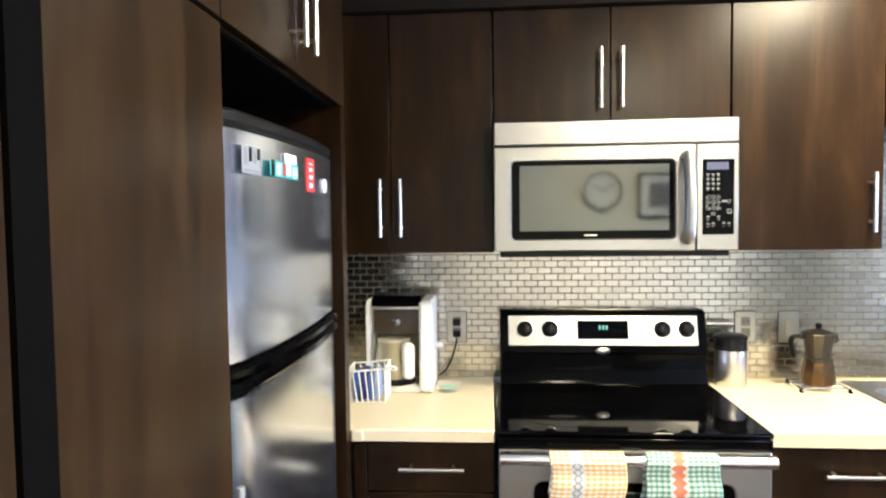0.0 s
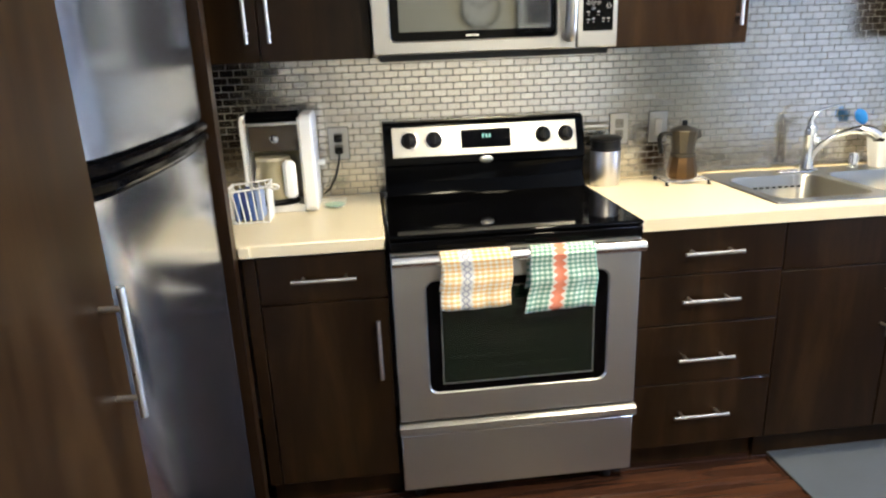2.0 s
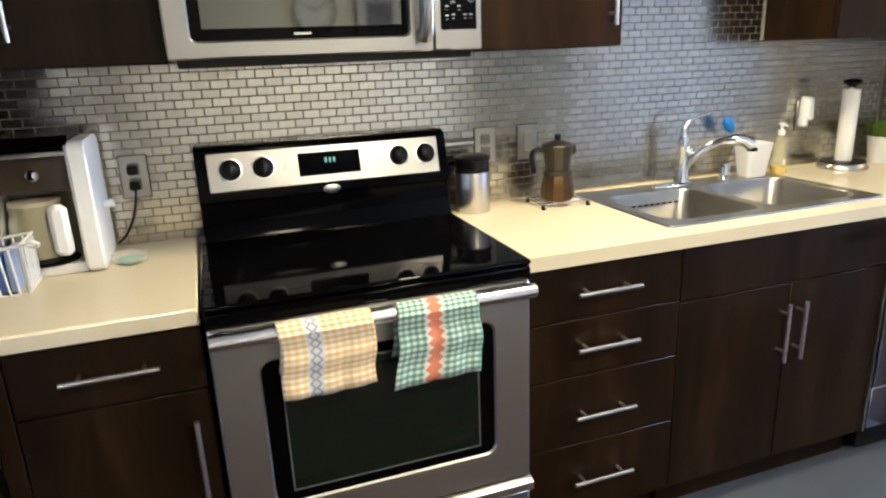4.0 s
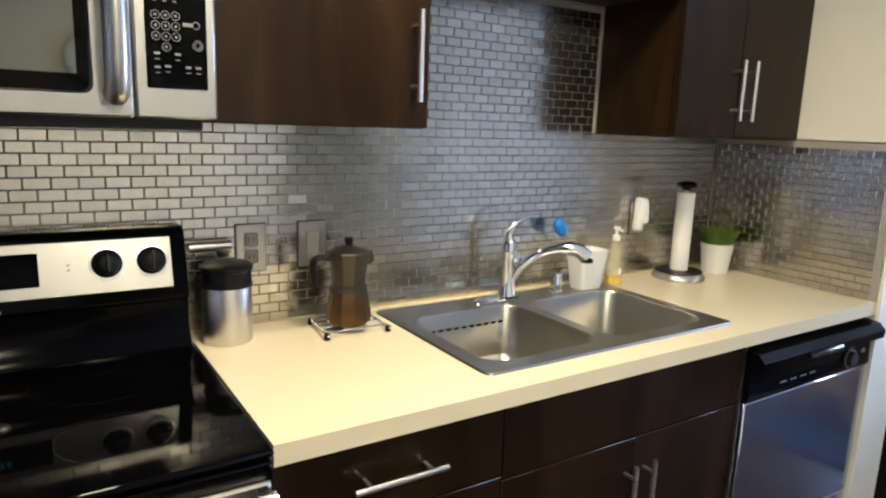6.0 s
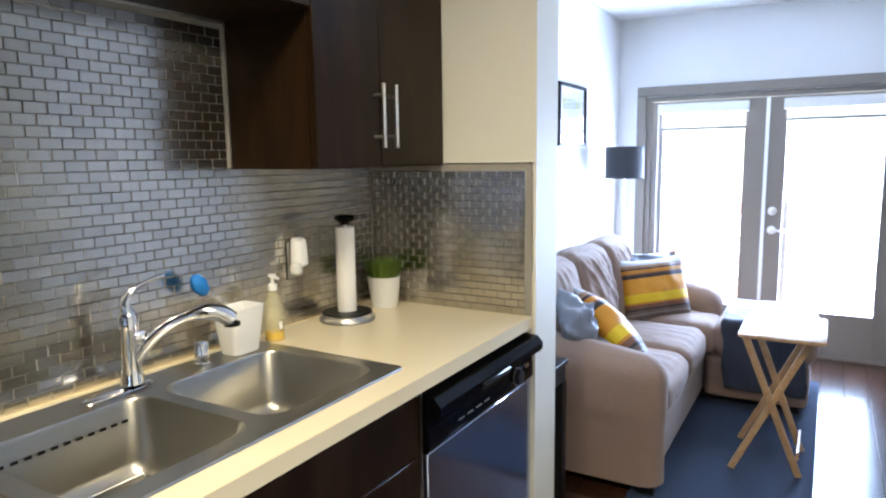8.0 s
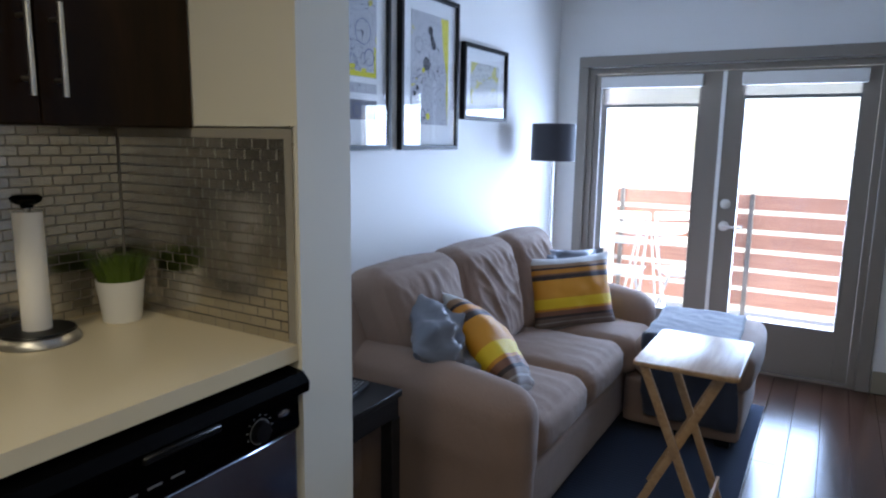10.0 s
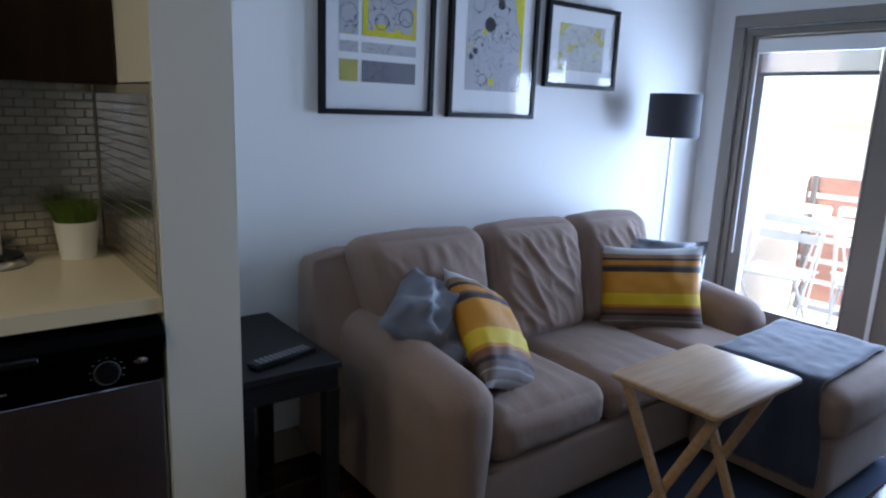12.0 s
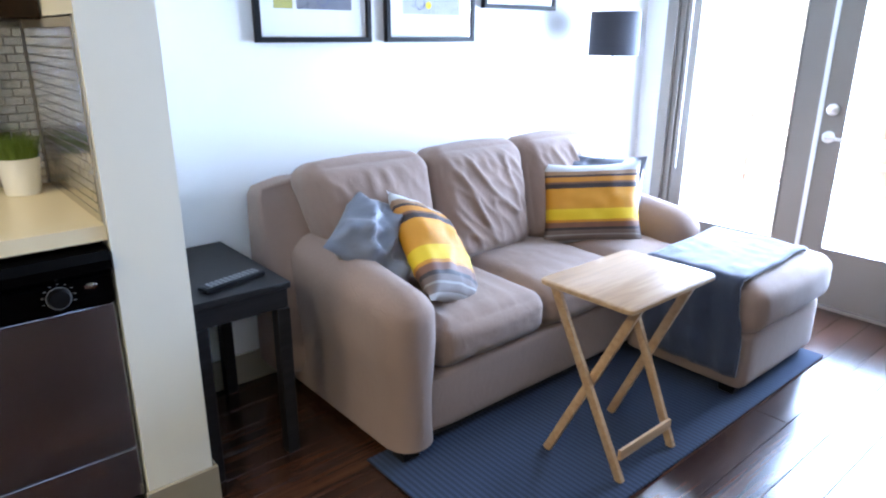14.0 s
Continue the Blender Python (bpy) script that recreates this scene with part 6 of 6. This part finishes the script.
for a, b in zip(rows, rows[1:]):
    for i in range(nx):
        bm.faces.new((a[i], a[i + 1], b[i + 1], b[i]))
bk2 = single("blanket", bm, BLANKET, "slate-blue fleece blanket draped across the chaise and down its side", "blanket", angle=80)
md = bk2.modifiers.new("thickness", "SOLIDIFY")
md.thickness, md.offset = 0.012, 0.0

# ---------------------------------------------------------------- rug, tray table, side table, lamp
bm = bmesh.new()
box(bm, 3.352, 5.348, -1.455, -0.775, 0.0015, 0.011, 0.003)
single("area_rug", bm, RUG, "ribbed blue-grey area rug under the sofa front", "rug")
bm = bmesh.new()
box(bm, 1.300, 2.30, -1.15, -0.555, 0.0015, 0.009, 0.003)
single("kitchen_mat", bm, MATCLOTH, "plain grey mat on the wood floor in front of the sink", "mat")

TX0, TX1, TY0, TY1, TZ = 3.762, 4.216, -1.470, -1.136, 0.665
tt = thing("tray_table", ((TX0 + TX1) / 2, (TY0 + TY1) / 2, 0.011), "pale wooden folding tray table standing on the blue-grey rug", "tray table")
bm = bmesh.new()
ring_sweep(bm, [[(x, y, z) for x, y in rounded(TX0 + s, TX1 - s, TY0 + s, TY1 - s, 0.022)] for s, z in ((0.004, TZ - 0.018), (0.0, TZ - 0.014), (0.0, TZ - 0.004), (0.004, TZ))])
bmesh.ops.recalc_face_normals(bm, faces=bm.faces)
part("tabletop", bm, TRAYWOOD, tt, "pale wooden top with rounded corners")


def bar(a, b, w, t, mat, parent, name, label=""):
    """A flat wooden bar from a to b; w across x, t across the other way."""
    a, b = Vector(a), Vector(b)
    d = (b - a).normalized()
    sx = Vector((1, 0, 0)) if abs(d.x) < 0.5 else Vector((0, 1, 0))
    sx = (sx - d * sx.dot(d)).normalized()
    sy = d.cross(sx)
    bm = bmesh.new()
    ring_sweep(bm, [[p + sx * (w / 2 * i) + sy * (t / 2 * j) for i, j in ((-1, -0.8), (-0.8, -1), (0.8, -1), (1, -0.8), (1, 0.8), (0.8, 1), (-0.8, 1), (-1, 0.8))] for p in (a, b)])
    bmesh.ops.recalc_face_normals(bm, faces=bm.faces)
    return part(name, bm, mat, parent, label)


for xa, xb in ((3.878, 3.900), (4.238, 4.216)):
    bar((xa - 0.012 if xa < 4 else xa - 0.010, TY1 + 0.012, 0.012), (xb if xa < 4 else xb - 0.045, TY0 + 0.05, TZ - 0.02), 0.018, 0.028, TRAYWOOD, tt, "leg")
for xa in (3.893, 4.205):
    bar((xa + 0.012 if xa < 4 else xa - 0.004, TY0 + 0.075, 0.012), (xa - 0.09 if xa < 4 else xa - 0.06, TY1 - 0.03, TZ - 0.02), 0.018, 0.028, TRAYWOOD, tt, "leg")
bar((3.902, TY0 + 0.084, 0.105), (4.188, TY0 + 0.084, 0.105), 0.012, 0.036, TRAYWOOD, tt, "stretcher")

stt = thing("side_table", (3.06, -0.30, 0), "black-brown wooden side table between the cream wall end and the sofa", "side table")
boxed("tabletop", (2.900, 3.222, -0.575, -0.020, 0.600, 0.622), DARKTABLE, stt, "", 0.002)
bm = bmesh.new()
for d in ((2.91, 3.212, -0.567, -0.550), (2.91, 3.212, -0.045, -0.028), (2.91, 2.926, -0.5495, -0.0455), (3.196, 3.212, -0.5495, -0.0455)):
    box(bm, d[0], d[1], d[2], d[3], 0.535, 0.5995, 0.001)
part("apron", bm, DARKTABLE, stt)
for x in (2.906, 3.172):
    for y in (-0.571, -0.066):
        boxed("leg", (x, x + 0.044, y, y + 0.044, 0.002, 0.5345), DARKTABLE, stt, "", 0.002)
rc = thing("remote_control", (3.07, -0.47, 0.622), "black remote control with rows of buttons on the side table", "remote control")
RM = Matrix.Translation((3.075, -0.475, 0.631)) @ Matrix.Rotation(radians(14), 4, "Z")
bm = bmesh.new()
box(bm, -0.110, 0.110, -0.025, 0.025, -0.0085, 0.009, 0.004, 2)
bm.transform(RM)
part("body", bm, BLACK_PLASTIC, rc)
bm = bmesh.new()
for i in range(11):
    for j in range(3):
        box(bm, -0.090 + i * 0.017, -0.081 + i * 0.017, -0.017 + j * 0.013, -0.010 + j * 0.013, 0.0092, 0.0115)
bm.transform(RM)
part("button", bm, material("button_grey", (0.22, 0.22, 0.23), 0.5), rc, "rows of grey buttons")

LX, LY = 5.325, -0.215
fl = thing("floor_lamp", (LX, LY, 0), "floor lamp with dark drum shade in the corner by the door", "floor lamp")
lathed("base", [(0.0, 0.0), (0.112, 0.0), (0.112, 0.012), (0.105, 0.018), (0.012, 0.022), (0.0, 0.022)], (LX, LY, 0.0015), NICKEL, fl, "round metal base", 36)
lathed("pole", [(0.0075, 0.0), (0.0075, 1.38), (0.0, 1.38)], (LX, LY, 0.024), NICKEL, fl, "thin satin pole", 14)
bm = bmesh.new()
lathe(bm, [(0.130, 0.0), (0.128, 0.215), (0.126, 0.215), (0.128, 0.0)], (LX, LY, 1.270), 48)
part("shade", bm, SHADE, fl, "dark grey drum shade")
bm = bmesh.new()
for k in range(3):
    a = radians(120 * k)
    tube(bm, [(LX, LY, 1.40), (LX + 0.127 * math.cos(a), LY + 0.127 * math.sin(a), 1.40)], 0.002, 6)
lathe(bm, [(0.012, 0.0), (0.028, 0.05), (0.024, 0.09), (0.0, 0.10)], (LX, LY, 1.345), 16)
part("bulb_fitting", bm, WHITE_PLASTIC, fl, "white bulb on its ring")

# ---------------------------------------------------------------- balcony doors
dr = new("door_frame")
ORIGIN[dr.name] = Vector((0, 0, 0))
tagged(dr, "taupe painted casing around the double balcony doors", "door frame", kind="structure")
bm = bmesh.new()
for a, b, c, d in ((D0 - 0.006, -0.145, 0.0, 1.862), (-1.94, D1 + 0.006, 0.0, 1.862), (-1.94, -0.145, 1.8625, 1.929)):
    box(bm, 5.908, 5.9285, a, b, c, d, 0.003)
part("casing", bm, TRIM, dr)
bm = bmesh.new()
for a, b, c, d in ((D0 - 0.045, D0 - 0.002, 0.0, 1.819), (D1 + 0.002, D1 + 0.045, 0.0, 1.819), (D1 + 0.002, D0 - 0.002, 1.8195, 1.855)):
    box(bm, 5.935, 6.045, a, b, c, d, 0.002)
box(bm, 5.93, 6.06, D1 + 0.003, D0 - 0.003, -0.011, 0.014, 0.004)
part("jamb", bm, TRIM, dr)


def leaf(name, y0, y1, g0, g1, label):
    ob = thing(name, (5.97, (y0 + y1) / 2, 0.016), label, "door", "balcony doors")
    bm = bmesh.new()
    X0, X1 = 5.948, 5.992
    for a, b, c, d in ((y0, g0, 0.018, 1.815), (g1, y1, 0.018, 1.815), (g0, g1, 0.018, 0.305), (g0, g1, 1.775, 1.815)):
        box(bm, X0, X1, min(a, b), max(a, b), c, d, 0.0015)
    part("door_frame", bm, TRIM, ob, "taupe painted stiles and rails")
    bm = bmesh.new()
    ya, yb = min(g0, g1), max(g0, g1)
    for a, b, c, d in ((ya, ya + 0.014, 0.305, 1.775), (yb - 0.014, yb, 0.305, 1.775), (ya + 0.014, yb - 0.014, 0.305, 0.319), (ya + 0.014, yb - 0.014, 1.761, 1.775)):
        box(bm, X0 - 0.004, X1 + 0.004, a, b, c, d, 0.002)
    part("glazing_bead", bm, TRIM, ob)
    g = boxed("pane", (5.968, 5.972, ya + 0.0145, yb - 0.0145, 0.3195, 1.7605), GLASS, ob, "clear glass pane")
    g.visible_shadow = False
    return ob


YA, YM, YB = D0 - 0.047, -1.040, D1 + 0.047
l1 = leaf("balcony_door", YA, YM + 0.002, -0.322, -0.910, "closed taupe framed glass balcony door with satin hinges")
l2 = leaf("balcony_door", YM - 0.002, YB, -1.150, -1.752, "closed taupe framed glass balcony door with a lever handle")
boxed("astragal", (5.940, 5.9475, YM - 0.014, YM + 0.010, 0.02, 1.813), WHITE_PLASTIC, l1, "pale meeting strip", 0.002)
for z in (0.25, 1.0, 1.65):
    tubed("hinge", [(5.944, YA + 0.012, z - 0.045), (5.944, YA + 0.012, z + 0.045)], 0.006, NICKEL, l1, "", 10)
TO_WEST = Matrix.Rotation(radians(-90), 3, "Y")
lathed("deadbolt", [(0.030, 0.0), (0.030, 0.008), (0.022, 0.014), (0.0, 0.015)], (5.9475, -1.100, 1.022), NICKEL, l2, "round satin deadbolt", 28, TO_WEST)
lathed("handle_rose", [(0.030, 0.0), (0.030, 0.008), (0.014, 0.014), (0.010, 0.045), (0.0, 0.046)], (5.9475, -1.100, 0.887), NICKEL, l2, "", 28, TO_WEST)
tubed("lever_handle", arc([(5.905, -1.098, 0.888), (5.902, -1.13, 0.887), (5.906, -1.175, 0.884), (5.910, -1.205, 0.885)], 5), 0.0085, NICKEL, l2, "satin lever", 12)

for g0, g1, drop in ((-0.300, -0.925, 1.625), (-1.140, -1.770, 1.668)):
    rb = thing("roller_blind", (5.93, (g0 + g1) / 2, drop), "short pale roller blind drawn up on the glass door", "roller blind", "roller blinds")
    boxed("cassette", (5.893, 5.9435, g1, g0, 1.725, 1.798), WHITE_CERAMIC, rb, "pale grey blind box", 0.006, 2)
    boxed("blind_fabric", (5.920, 5.9212, g1 + 0.025, g0 - 0.025, drop, 1.7245), MESHBLIND, rb, "thin beige woven fabric")
    boxed("bottom_bar", (5.9145, 5.9275, g1 + 0.022, g0 - 0.022, drop - 0.022, drop - 0.0005), GREY_PRINT, rb, "grey bottom bar", 0.002)
    if g0 > -1:
        tubed("pull_chain", [(5.905, g0 - 0.006, 1.724), (5.905, g0 - 0.006, 0.62)], 0.0035, WHITE_PLASTIC, rb, "white hanging wand", 8)

# ---------------------------------------------------------------- balcony
slab("balcony_floor", (6.051, 7.56, -4.6, 1.6, -0.16, -0.012), CONCRETE)
slab("balcony_end_wall", (6.06, 7.58, -0.02, 0.14, -0.011, 2.9), STUCCO)
slab("facade", (6.031, 6.0505, -9.0, D1 - 0.02, -0.011, 5.0), STUCCO)
slab("facade", (6.031, 6.0505, D0 + 0.02, -0.021, -0.011, 5.0), STUCCO)
slab("ground", (6.06, 400, -300, 300, -3.3, -3.2), painted("pale_ground", (0.30, 0.29, 0.26), 0.95, 0.3, 3))
rf = new("balcony_railing")
ORIGIN[rf.name] = Vector((7.42, -2.2, -0.012))
rf.location = (7.42, -2.2, -0.012)
tagged(rf, "balcony railing of horizontal red-brown boards on grey metal posts", "railing")
for i in range(6):
    z = 0.985 - 0.158 * i
    boxed("board", (7.40, 7.425, -4.55, -0.025, z - 0.118, z), SLATWOOD, rf, "red-brown horizontal board", 0.002)
for y in (-0.075, -1.11, -2.40, -3.70):
    boxed("post", (7.3705, 7.3985, y - 0.018, y + 0.018, -0.011, 0.995), material("grey_metal_post", (0.12, 0.12, 0.13), 0.5, 0.5), rf, "grey metal post", 0.002)

bt = thing("bistro_table", (6.95, -0.40, -0.012), "small round white metal bistro table on the balcony", "table")
lathed("top", [(0.0, 0.0), (0.29, 0.0), (0.30, 0.006), (0.30, 0.016), (0.29, 0.02), (0.0, 0.02)], (6.95, -0.40, 0.690), WHITE_PLASTIC, bt, "", 40)
for k in range(4):
    a = radians(45 + 90 * k)
    tubed("leg", [(6.95 + 0.07 * math.cos(a), -0.40 + 0.07 * math.sin(a), 0.690), (6.95 + 0.22 * math.cos(a), -0.40 + 0.22 * math.sin(a), -0.010)], 0.009, WHITE_PLASTIC, bt)
bp = thing("balcony_plant", (6.93, -0.33, 0.71), "small green plant in a white pot on the bistro table", "potted plant")
lathed("pot", [(0.035, 0.0), (0.05, 0.08), (0.045, 0.08), (0.0, 0.07)], (6.93, -0.33, 0.7105), WHITE_CERAMIC, bp, "", 24)
bm = bmesh.new()
rnd = random.Random(11)
for i in range(140):
    a, e, h = rnd.uniform(0, 6.28), rnd.uniform(0.3, 1.4), rnd.uniform(0.02, 0.055)
    c = Vector((6.93, -0.33, 0.785)) + Vector((math.cos(a) * math.cos(e), math.sin(a) * math.cos(e), math.sin(e))) * h
    w = Vector((rnd.uniform(-1, 1), rnd.uniform(-1, 1), rnd.uniform(-1, 1))).normalized() * 0.016
    u = w.cross(Vector((rnd.uniform(-1, 1), rnd.uniform(-1, 1), 1))).normalized() * 0.010
    bm.faces.new([bm.verts.new(p) for p in (c - w, c + u, c + w, c - u)])
part("leaves", bm, GRASS, bp, "small green leaves", kind="stuff")


def folding_chair(at, turn):
    m = Matrix.Translation(at) @ Matrix.Rotation(radians(turn), 4, "Z")
    ob = thing("folding_chair", at, "white slatted folding chair on the balcony", "chair", "balcony chairs")
    base = Vector(at)

    def put(name, bm, label=""):
        bm.transform(m)
        return part(name, bm, WHITE_PLASTIC, ob, label)

    for x in (-0.19, 0.19):
        bm = bmesh.new()
        tube(bm, [(x, 0.24, 0.0), (x, -0.20, 0.86)], 0.010, 8)
        put("back_leg", bm)
        bm = bmesh.new()
        tube(bm, [(x * 0.9, -0.24, 0.0), (x * 0.9, 0.18, 0.44)], 0.010, 8)
        put("front_leg", bm)
    for i in range(6):
        bm = bmesh.new()
        box(bm, -0.19, 0.19, -0.18 + i * 0.066, -0.13 + i * 0.066, 0.443, 0.458, 0.003)
        put("seat_slat", bm)
    for z in (0.66, 0.76, 0.84):
        bm = bmesh.new()
        y = 0.24 - 0.44 * z / 0.86
        box(bm, -0.19, 0.19, y - 0.022, y - 0.010, z - 0.03, z + 0.03, 0.003)
        put("back_slat", bm)
    return ob


folding_chair((6.70, -0.76, -0.011), 118)
folding_chair((6.50, -0.30, -0.011), 95)

# ---------------------------------------------------------------- floor planks
fo = single("floor", bmesh.new(), FLOORWOOD, kind="structure")
PW, rnd = 0.127, random.Random(3)
shared = {}


def plank_mesh(length):
    if length not in shared:
        bm = bmesh.new()
        box(bm, -length / 2 + 0.0008, length / 2 - 0.0008, -PW / 2 + 0.0008, PW / 2 - 0.0008, -0.0115, 0.0, 0.0014)
        shared[length] = mesh_of("plank", bm, FLOORWOOD, 20)
    return shared[length]


y = SOUTH + PW / 2 - 0.004
while y < 0.06:
    x, length = WEST, rnd.choice((0.4, 0.7, 1.0, 1.3))
    while x < EAST - 0.01:
        length = round(min(length, EAST - x), 2) if EAST - x - length > 0.3 else round(EAST - x, 2)
        ob = new("plank", plank_mesh(length))
        ob.location = (x + length / 2, y, rnd.uniform(-0.0003, 0.0003))
        ob.parent = fo
        x += length
        length = rnd.choice((1.1, 1.4, 1.7, 2.0))
    y += PW

# ---------------------------------------------------------------- steel mosaic
PX, PZ, TW, TH = 0.0502, 0.02465, 0.0487, 0.0235


def tile_mesh(w):
    bm = bmesh.new()
    box(bm, -w / 2, w / 2, -0.0022, 0.0, -TH / 2, TH / 2, 0.0012)
    return mesh_of("tile", bm, TILE, 30)


full, halfm = tile_mesh(TW), tile_mesh(TW / 2 - 0.0012)
rnd = random.Random(21)


def tile_spots(x0, x1, z0, z1, zbase=0.9145):
    """Centres of a running bond between two ends; the cut tiles at the ends are halves."""
    j0, j1 = round((z0 - zbase) / PZ), int((z1 - zbase) / PZ + 1e-6)
    for j in range(j0, j1):
        z = zbase + (j + 0.5) * PZ
        x = x0
        if j % 2:
            yield x + PX / 4, z, True
            x += PX / 2
        while x + PX <= x1 + 0.001:
            yield x + PX / 2, z, False
            x += PX
        if x + PX / 2 <= x1 + 0.001:
            yield x + PX / 4, z, True


back = slab("backsplash_back", (-0.70, 2.7045, -0.0028, -0.0003, 0.9145, 1.4065), GROUT)
up = slab("backsplash_sink", (1.234, 2.060, -0.0028, -0.0003, 1.4066, 1.792), GROUT)
side = slab("backsplash_side", (2.7032, 2.7057, -0.632, -0.0029, 0.9145, 1.4055), GROUT)
slab("trim", (2.7012, 2.7057, -0.636, -0.6325, 0.9145, 1.410), NICKEL)
slab("trim", (2.7012, 2.7057, -0.632, -0.312, 1.406, 1.410), NICKEL)
slab("trim", (2.0565, 2.0605, -0.0052, -0.0003, 1.4075, 1.797), NICKEL)
slab("trim", (1.2345, 2.056, -0.0052, -0.0003, 1.7925, 1.797), NICKEL)


def lay(name, spots, wall, place, near):
    bm = bmesh.new()
    singles = 0
    for x, z, is_half in spots:
        turn = Euler((radians(rnd.gauss(0, 0.5)), 0, radians(rnd.gauss(0, 0.55))))
        m = place(x, z) @ turn.to_matrix().to_4x4()
        if near(x, z) and singles < 300:
            ob = new("tile", halfm if is_half else full)
            ob.matrix_world = m
            ob.parent = wall
            singles += 1
        else:
            w = TW / 2 - 0.0012 if is_half else TW
            c = [m @ Vector(p) for p in ((-w / 2, 0, -TH / 2), (w / 2, 0, -TH / 2), (w / 2, 0, TH / 2), (-w / 2, 0, TH / 2))]
            k = 0.0012
            f = [m @ Vector(p) for p in ((-w / 2 + k, -0.0022, -TH / 2 + k), (w / 2 - k, -0.0022, -TH / 2 + k), (w / 2 - k, -0.0022, TH / 2 - k), (-w / 2 + k, -0.0022, TH / 2 - k))]
            a, b = [bm.verts.new(p) for p in c], [bm.verts.new(p) for p in f]
            bm.faces.new(b)
            for i in range(4):
                bm.faces.new((a[i], a[(i + 1) % 4], b[(i + 1) % 4], b[i]))
    if len(bm.verts):
        ob = new("tile_field", mesh_of("tile_field", bm, TILE, 20))
        ob.parent = wall
        tagged(ob, kind="stuff")


on_back = lambda x, z: Matrix.Translation((x, -0.0028, z))
on_side = lambda x, z: Matrix.Translation((2.7032, -x, z)) @ Matrix.Rotation(radians(-90), 4, "Z")
lay("back", list(tile_spots(-0.69, 2.702, 0.9145, 1.4075)), back, on_back, lambda x, z: 1.28 < x < 2.04)
lay("sink", list(tile_spots(1.240, 2.056, 1.4075, 1.790, 1.4075)), up, on_back, lambda x, z: True)
lay("side", list(tile_spots(0.008, 0.632, 0.9145, 1.4055)), side, on_side, lambda x, z: True)
